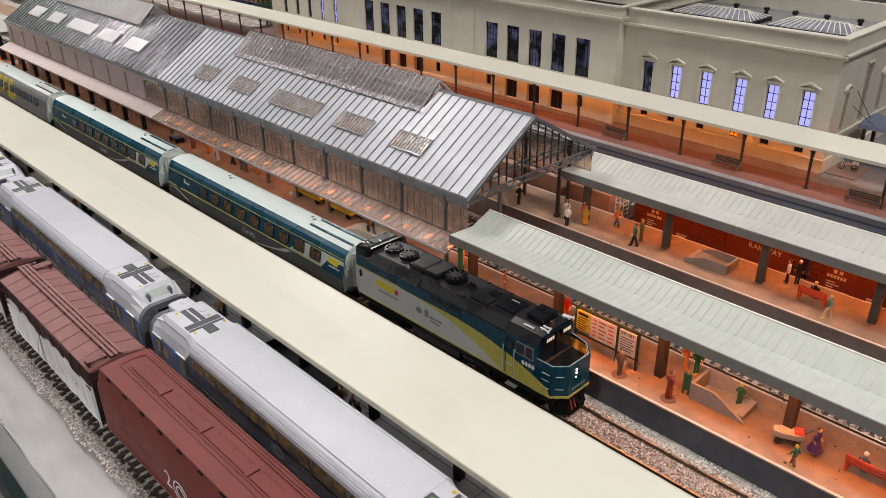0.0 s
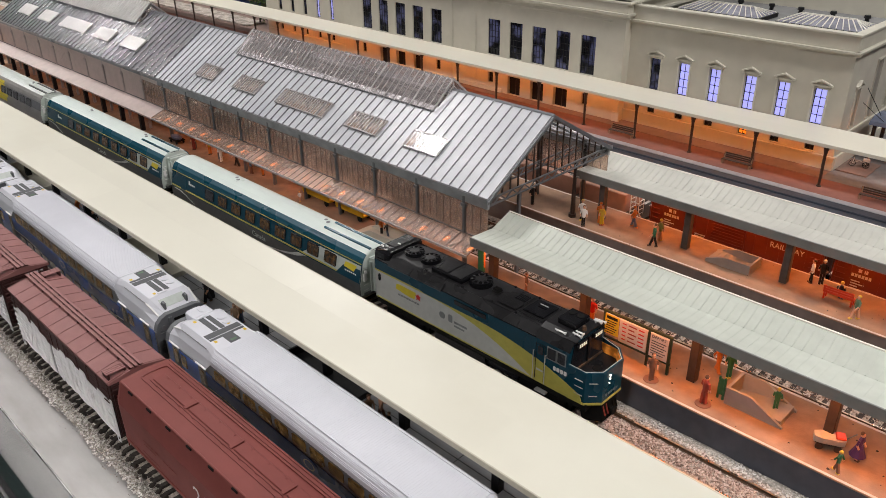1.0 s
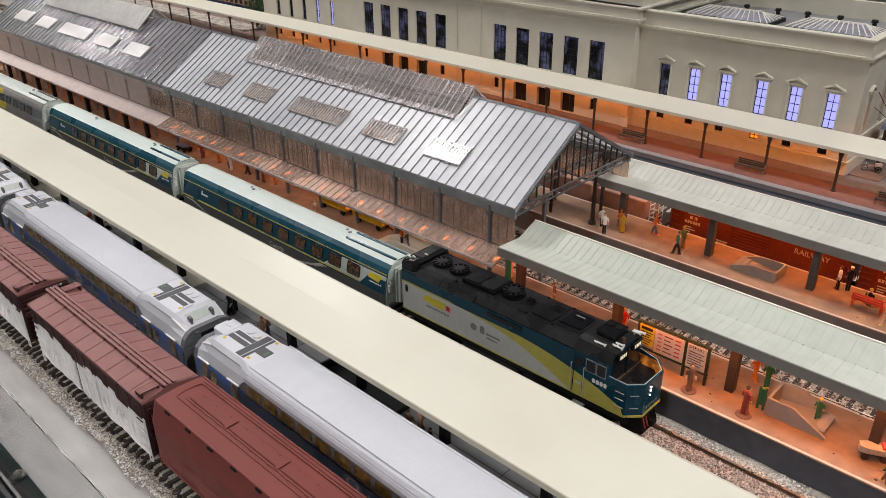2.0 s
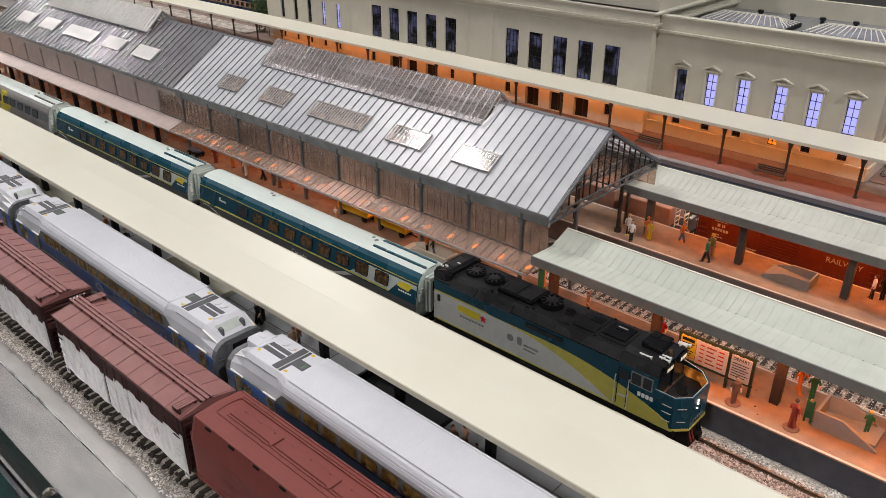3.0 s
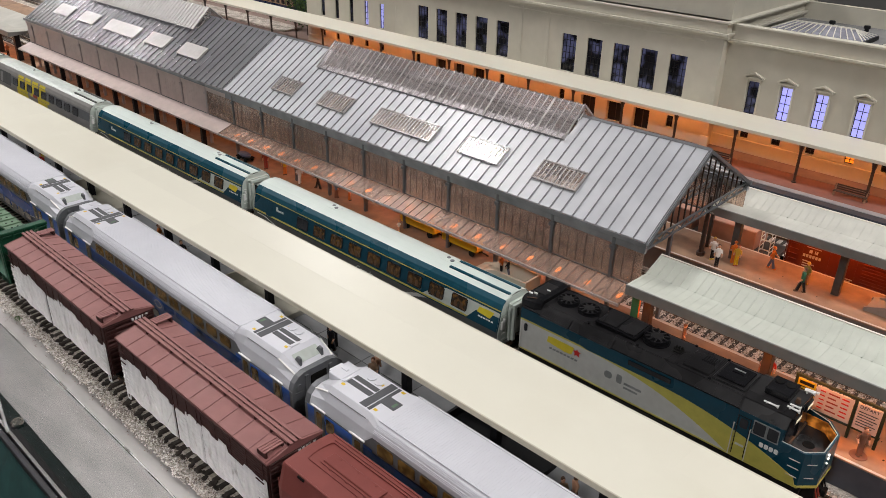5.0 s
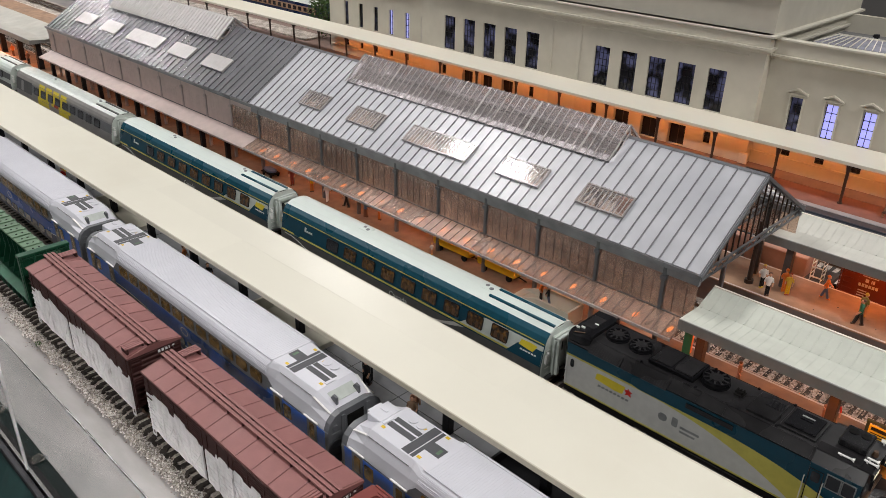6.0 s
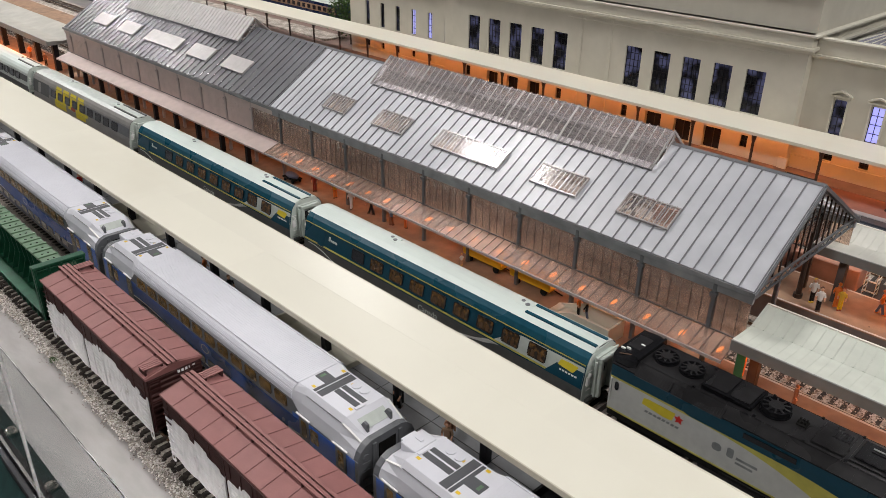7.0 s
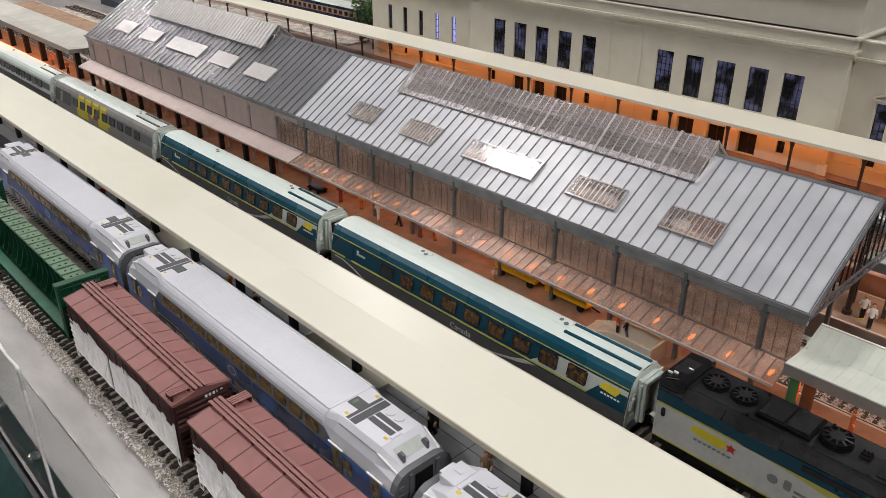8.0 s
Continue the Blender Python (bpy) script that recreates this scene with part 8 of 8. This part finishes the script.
def yard_lamp(x, y, z):
    t = thing("platform_lamp", "dark lamp post with white bracket on the far platform", "lamp post", x, y, z)
    part("pole", rod(B(), (0, 0, 0), (0, 0, 50), 2.0, 10, 1.4), M["postbrown"], t)
    part("foot", rod(B(), (0, 0, 0), (0, 0, 3), 3.2, 12), M["postbrown"], t)
    part("bracket", bar(B(), (-5, 0, 37), (5, 0, 37), 0.8, 1.2), M["white"], t, "white cross bracket")
    return t


yard_lamp(-19.5, 130, PC)


def bicycle_cart(x, y):
    t = thing("bicycle_cart", "pale three-wheeled bicycle cart on a slab by the wall", "bicycle", x, y, PZ + 1.4, 20)
    for q, yy in ((-6, 0), (6, -3), (6, 3)):
        bm = B()
        for k in range(14):
            p, r = k * math.tau / 14, (k + 1) * math.tau / 14
            bar(bm, (q + 3 * math.cos(p), yy, 3.2 + 3 * math.sin(p)), (q + 3 * math.cos(r), yy, 3.2 + 3 * math.sin(r)), 0.5, 0.5)
        for k in range(4):
            p = k * math.tau / 8
            bar(bm, (q - 3 * math.cos(p), yy, 3.2 - 3 * math.sin(p)), (q + 3 * math.cos(p), yy, 3.2 + 3 * math.sin(p)), 0.2, 0.2)
        part("wheel", bm, M["postdark"], t)
    bm = bar(B(), (-6, 0, 3.2), (0, 0, 6.4), 0.5, 0.5)
    bar(bm, (0, 0, 6.4), (6, 0, 3.2), 0.5, 0.5)
    bar(bm, (-6, 0, 3.2), (-5, 0, 8.4), 0.5, 0.5)
    bar(bm, (-5, -2, 8.4), (-5, 2, 8.4), 0.5, 0.5)
    bar(bm, (6, -3, 3.2), (6, 3, 3.2), 0.5, 0.5)
    part("frame", bm, M["edge"], t)
    part("box", box(B(), 3, 9, -2.4, 2.4, 5.4, 8.6, 0.3), M["edge"], t, "pale cargo box")
    return t


bicycle_cart(109, 428)


def shelter(x, y):
    t = thing("bus_shelter", "blue-grey round-edged shelter canopy on posts in the car park", "shelter", x, y, PZ)
    prof = [(-24, 39), (-22, 42.5), (-14, 45), (0, 46), (14, 45), (22, 42.5), (24, 39), (20, 39.5), (0, 42), (-20, 39.5)]
    part("roof", prism(B(), prof, 0, 130), M["denim"], t, "blue-grey curved roof")
    for q in (4, 60, 120):
        for yy in (-16, 16):
            part("post", box(B(), q - 1.6, q + 1.6, yy - 1.6, yy + 1.6, 0, 40.2, 0.2), M["postbrown"], t)
    part("aerial", rod(B(), (6, -8, 44), (-14, -12, 74), 0.35, 6), M["postdark"], t)
    part("aerial", rod(B(), (14, -20, 42), (-24, -14, 64), 0.3, 6), M["postdark"], t)
    return t


shelter(104, 470)


def car(x, y, material, label):
    t = thing("car", label, "car", x, y, PZ + 0.2)
    prof = [(-24, 3), (-24, 7.5), (-22, 9.4), (-12, 10.2), (-7, 15.2), (9, 15.6), (15, 10.6), (22, 9.6), (24, 7), (24, 3)]
    bm = loft(B(), [[(x0, yy, z) for x0, z in prof] for yy in (-9.4, 9.4)])
    part("body", bm, M[material], t)
    for s in (-1, 1):
        part("side_window", box(B(), -7.5, 9.5, s * 9.42 - 0.15, s * 9.42 + 0.15, 10.4, 14.4), M["darkglass"], t)
    part("windscreen", loft(B(), [[(9.4, -8, 15.2), (9.4, 8, 15.2), (15.2, 8.2, 10.9), (15.2, -8.2, 10.9)], [(9.9, -8, 15.5), (9.9, 8, 15.5), (15.6, 8.2, 11.2), (15.6, -8.2, 11.2)]]), M["darkglass"], t)
    for q in (-14.5, 14.5):
        for s in (-1, 1):
            w = part("wheel", rod(B(), (q, s * 8.2, 3.6), (q, s * 9.8, 3.6), 3.6, 16), M["under"], t)
            part("rim", rod(B(), (q, s * 9.82, 3.6), (q, s * 10.0, 3.6), 2.2, 12), M["chrome"], w)
    for s in (-1, 1):
        part("headlight", ball(B(), 23.6, s * 6.4, 7.0, 0.9, 1.6, 1.0), M["chrome"], t)
    return t


car(146, 546, "dollred", "small dark red parked car in the car park")
car(146, 590, "black", "small black parked car in the car park")


# ---- litter on the platforms ----
bm = B()
for k in range(46):
    x, y = rng.uniform(150, 300), rng.uniform(-29, 30)
    s = rng.uniform(0.35, 0.95)
    ball(bm, x, y, PB + s * 0.35, s, s * rng.uniform(0.5, 1), s * 0.5, 0, 5, 4)
for k in range(20):
    x, y = rng.uniform(0, 240), rng.uniform(118, 167)
    s = rng.uniform(0.3, 0.6)
    ball(bm, x, y, PC + s * 0.35, s, s, s * 0.5, 0, 5, 4)
tagged(solid("litter", bm, M["postbrown"], "dark crumbs scattered over the platforms", "litter"), kind="stuff")


# ---- table edge: clear barrier, bolts, cloth skirt ----
for x0, x1 in ((-1500, -212.0), (-210.5, 900)):
    p = thing("acrylic_barrier", "clear acrylic barrier panel standing at the table's edge", "barrier panel", 0, -318, 0, group="barrier panels")
    pane = part("pane", box(B(), x0, x1, -0.35, 0.35, -1.2, 92.4), M["acrylic"], p)
    pane.visible_shadow = False
    bm = B()
    n = int((x1 - x0) / 2.2)
    rows = []
    for i in range(n + 1):
        xa = x0 + (x1 - x0) * i / n
        w = max(0.12, (0.75 if x0 < -1000 else 0.16) + 0.34 * noise.noise(Vector((xa * 0.06, 2, 0))))
        y = 0.3 * noise.noise(Vector((xa * 0.09, 5, 0)))
        zt = 92.9 + 0.35 * noise.noise(Vector((xa * 0.2, 0, 0)))
        rows.append([(xa, y - w, 92.41), (xa, y + w, 92.41), (xa, y + w * 0.6, zt), (xa, y - w * 0.6, zt)])
    loft(bm, rows)
    part("sawn_edge", bm, M["acrylic_edge"], p, "bright sawn top edge")
    xe = x1 if x0 < -1000 else x0
    part("panel_end", box(B(), *((xe - 0.02, xe + 0.3) if x0 < -1000 else (xe - 0.3, xe + 0.02)), -0.9, 0.9, -1.2, 92.4), M["acrylic_edge"], p, "bright panel end")
for bx in (-454, -333, -272, -213, -92, 28):
    t = thing("bolt", "shiny domed bolt head at the foot of the barrier", "bolt", bx, -311.5, -1.2, group="barrier bolts")
    part("head", ball(B(), 0, 0, 1.6, 3.6, 3.6, 3.0, 0, 16, 8), M["chrome"], t)
    part("washer", rod(B(), (0, 0, 0), (0, 0, 0.8), 5.0, 20), M["steel"], t)
solid("table_trim", box(B(), -2600, 900, -323, -319.6, -60, -0.5, 0.6), M["postdark"], "black trim board along the table's edge", "trim", kind="structure")
bm = B()
rings = []
for j in range(9):
    row = []
    for i in range(141):
        x = -1500 + 2200 * i / 140
        f = noise.noise(Vector((x * 0.02, j * 0.15, 4)))
        row.append((x, -322 - j * 14 - f * (2 + j * 2.5), -1 - j * 22 + f * 3))
    rings.append(row)
loft(bm, rings, caps=False, loop=False)
solid("edge_strip", box(B(), -2600, 900, -316.2, -307.4, -1.19, -0.4, 0.2), M["under"], "black strip along the table's edge under the bolts", "edge strip", kind="structure")
skirt = solid("cloth_skirt", bm, M["cloth"], "dark green cloth hanging from the table's edge", "cloth")
skirt.modifiers.new("thickness", "SOLIDIFY").thickness = 0.0012


# ---- weed in the gravel ----
bm = B()
for k in range(40):
    a = rng.uniform(0, math.tau)
    d = rng.uniform(0.2, 1.8)
    p = Vector((math.cos(a) * d * 0.4, math.sin(a) * d * 0.4, 0.2))
    q = Vector((math.cos(a) * d * 2, math.sin(a) * d * 1.6, rng.uniform(1.2, 3.0)))
    s = Vector((-math.sin(a), math.cos(a), 0)) * 0.45
    bm.faces.new([bm.verts.new(v) for v in (p, q + s, q * 1.1, q - s)])
solid("weed", bm, M["leaf"], "small green weed growing in the gravel", "weed", -323, -269, 0.2)


# ---- sleepers and loose stones ----
def tie_mesh(seed):
    r = random.Random(seed)
    w = 1.35 + r.uniform(-0.08, 0.08)
    return mesh_of("sleeper", box(B(), -w, w, -15.5 + r.uniform(-0.4, 0.4), 15.5 + r.uniform(-0.4, 0.4), 0.3, 1.9, 0.12), M["tie"])


def front_tie(seed):
    """A chunky, gravel-crusted sleeper with a lumpy end."""
    r = random.Random(seed)
    bm = box(B(), -1.7, 1.7, -16.2, 17, 0.2, 2.5, 0.5)
    for v in bm.verts:
        v.co += Vector((r.uniform(-0.4, 0.4), r.uniform(-0.3, 0.3), r.uniform(-0.3, 0.3)))
    for k in range(5):
        ball(bm, r.uniform(-2.2, 2.2), -17.2 + r.uniform(-1.3, 1.6), r.uniform(0.6, 1.9), r.uniform(1.0, 1.7), r.uniform(1.0, 1.8), r.uniform(0.8, 1.3), 0, 6, 4)
    return mesh_of("sleeper", bm, M["tie"])


TIES = [tie_mesh(s) for s in range(4)]
FRONT_TIES = [front_tie(s) for s in range(5)]
SHOWN = {"front": (-620, 420), "main": (120, 420), "shed_south": (-120, 420)}
for key, (ty, tx0, tx1) in TRACKS.items():
    lo, hi = SHOWN.get(key, (0, 0))
    bm = B()
    pitch = 6.7 if key == "front" else 6.6
    n = int((tx1 - tx0) / pitch)
    for i in range(n):
        x = tx0 + 3 + i * pitch
        if lo < x < hi:
            ob = new("sleeper", rng.choice(FRONT_TIES if key == "front" else TIES))
            ob.parent = track_of[key]
            ob.matrix_basis = pose((x + rng.uniform(-0.3, 0.3)) * MM, 0, -0.0009 if key == "main" else 0, 0, 0, rng.uniform(-0.8, 0.8))
        else:
            box(bm, x - 1.3, x + 1.3, -15.5, 15.5, 0.3, 1.9)
    tagged(part("sleepers", bm, M["tie"], track_of[key]), kind="stuff")


def stones(name, y, x0, x1, half, count, size, material, label, seed, keep=None):
    """Loose stones, each a squashed irregular lump of eight faces."""
    g = np.random.default_rng(seed)
    verts, faces = [], []
    px = g.uniform(x0, x1, count)
    py = g.uniform(-half, half, count)
    for k in range(count):
        a = abs(py[k])
        top = 1.5 if a < half - 8 else 1.5 * max(0.0, (half - a) / 8.0)
        s = size * g.uniform(0.55, 1.25)
        if keep and not keep(px[k], py[k]):
            continue
        c = np.array((px[k], y + py[k], top + s * 0.25 - 0.1))
        j = g.uniform(0.6, 1.0, 6) * s
        t = g.uniform(0, math.tau)
        u = np.array((math.cos(t), math.sin(t), g.uniform(-0.4, 0.4)))
        v = np.array((-math.sin(t), math.cos(t), g.uniform(-0.4, 0.4)))
        w = np.array((0, 0, 0.8))
        b = len(verts)
        for q, d in zip((u, -u, v, -v, w, -w), j):
            verts.append(tuple((c + q * d) * MM))
        for f in ((0, 2, 4), (2, 1, 4), (1, 3, 4), (3, 0, 4), (2, 0, 5), (1, 2, 5), (3, 1, 5), (0, 3, 5)):
            faces.append((b + f[0], b + f[1], b + f[2]))
    me = bpy.data.meshes.new(name)
    me.from_pydata(verts, [], faces)
    me.materials.append(material)
    return tagged(new(name, me), label, "gravel", kind="stuff")


def island_stone(name, a, b, c):
    """Stones whose colour differs from lump to lump."""
    m = bpy.data.materials.new(name)
    m.use_nodes = True
    nt = m.node_tree
    p = nt.nodes["Principled BSDF"]
    p.inputs["Roughness"].default_value = 0.9
    geo = nt.nodes.new("ShaderNodeNewGeometry")
    cr = nt.nodes.new("ShaderNodeValToRGB")
    cr.color_ramp.elements[0].color, cr.color_ramp.elements[1].color = (*a, 1), (*c, 1)
    cr.color_ramp.elements.new(0.5).color = (*b, 1)
    nt.links.new(geo.outputs["Random Per Island"], cr.inputs["Fac"])
    nz = nt.nodes.new("ShaderNodeTexNoise")
    nz.inputs["Scale"].default_value = 900
    mx = nt.nodes.new("ShaderNodeMix")
    mx.data_type, mx.blend_type = "RGBA", "MULTIPLY"
    mx.inputs["Factor"].default_value = 0.35
    nt.links.new(cr.outputs[0], mx.inputs["A"])
    nt.links.new(nz.outputs["Color"], mx.inputs["B"])
    nt.links.new(mx.outputs["Result"], p.inputs["Base Color"])
    return m


tan = island_stone("tan_gravel", (0.10, 0.07, 0.05), (0.34, 0.26, 0.20), (0.84, 0.76, 0.69))
pale = island_stone("pale_gravel", (0.17, 0.145, 0.13), (0.56, 0.51, 0.47), (0.92, 0.88, 0.84))
mid = island_stone("rusty_gravel", (0.15, 0.10, 0.08), (0.50, 0.38, 0.32), (0.88, 0.76, 0.70))
dark = island_stone("brown_gravel", (0.07, 0.05, 0.04), (0.22, 0.17, 0.14), (0.42, 0.36, 0.32))


def ragged(px, py):
    """The gravel's near edge wanders."""
    return py > -2.0 + 4.5 * noise.noise(Vector((px * 0.03, 1.0, 0))) + 2.5 * noise.noise(Vector((px * 0.15, 4.0, 0)))


stones("gravel", -268.5, -640, 420, 11.0, 34000, 0.80, pale, "loose pale gravel along the front rails", 1, ragged)
stones("gravel", -260.0, -640, 420, 4.5, 8000, 0.85, dark, "dark rubble at the sleeper ends", 8)
stones("gravel", -243, -640, 420, 14, 7000, 0.7, dark, "dirty brown gravel between the front rails", 2)
stones("gravel", -39, 120, 430, 8.5, 7500, 0.95, pale, "loose pale gravel beside the main track", 3)
stones("gravel", -53.4, 120, 430, 17, 17000, 0.95, mid, "brown gravel between the main rails", 4)
stones("gravel", -72, -700, 430, 8, 5000, 0.8, dark, "dark gravel beside the main track", 5)
stones("gravel", 56, -60, 430, 27, 14000, 0.95, tan, "coarse pale gravel on the shed track", 6)
stones("gravel", -271.5, -640, 420, 5.5, 2600, 0.5, dark, "fine dark grit trailing off over the board", 9, lambda px, py: noise.noise(Vector((px * 0.05, 7.0, 0))) * 4 - 1.5 < py)
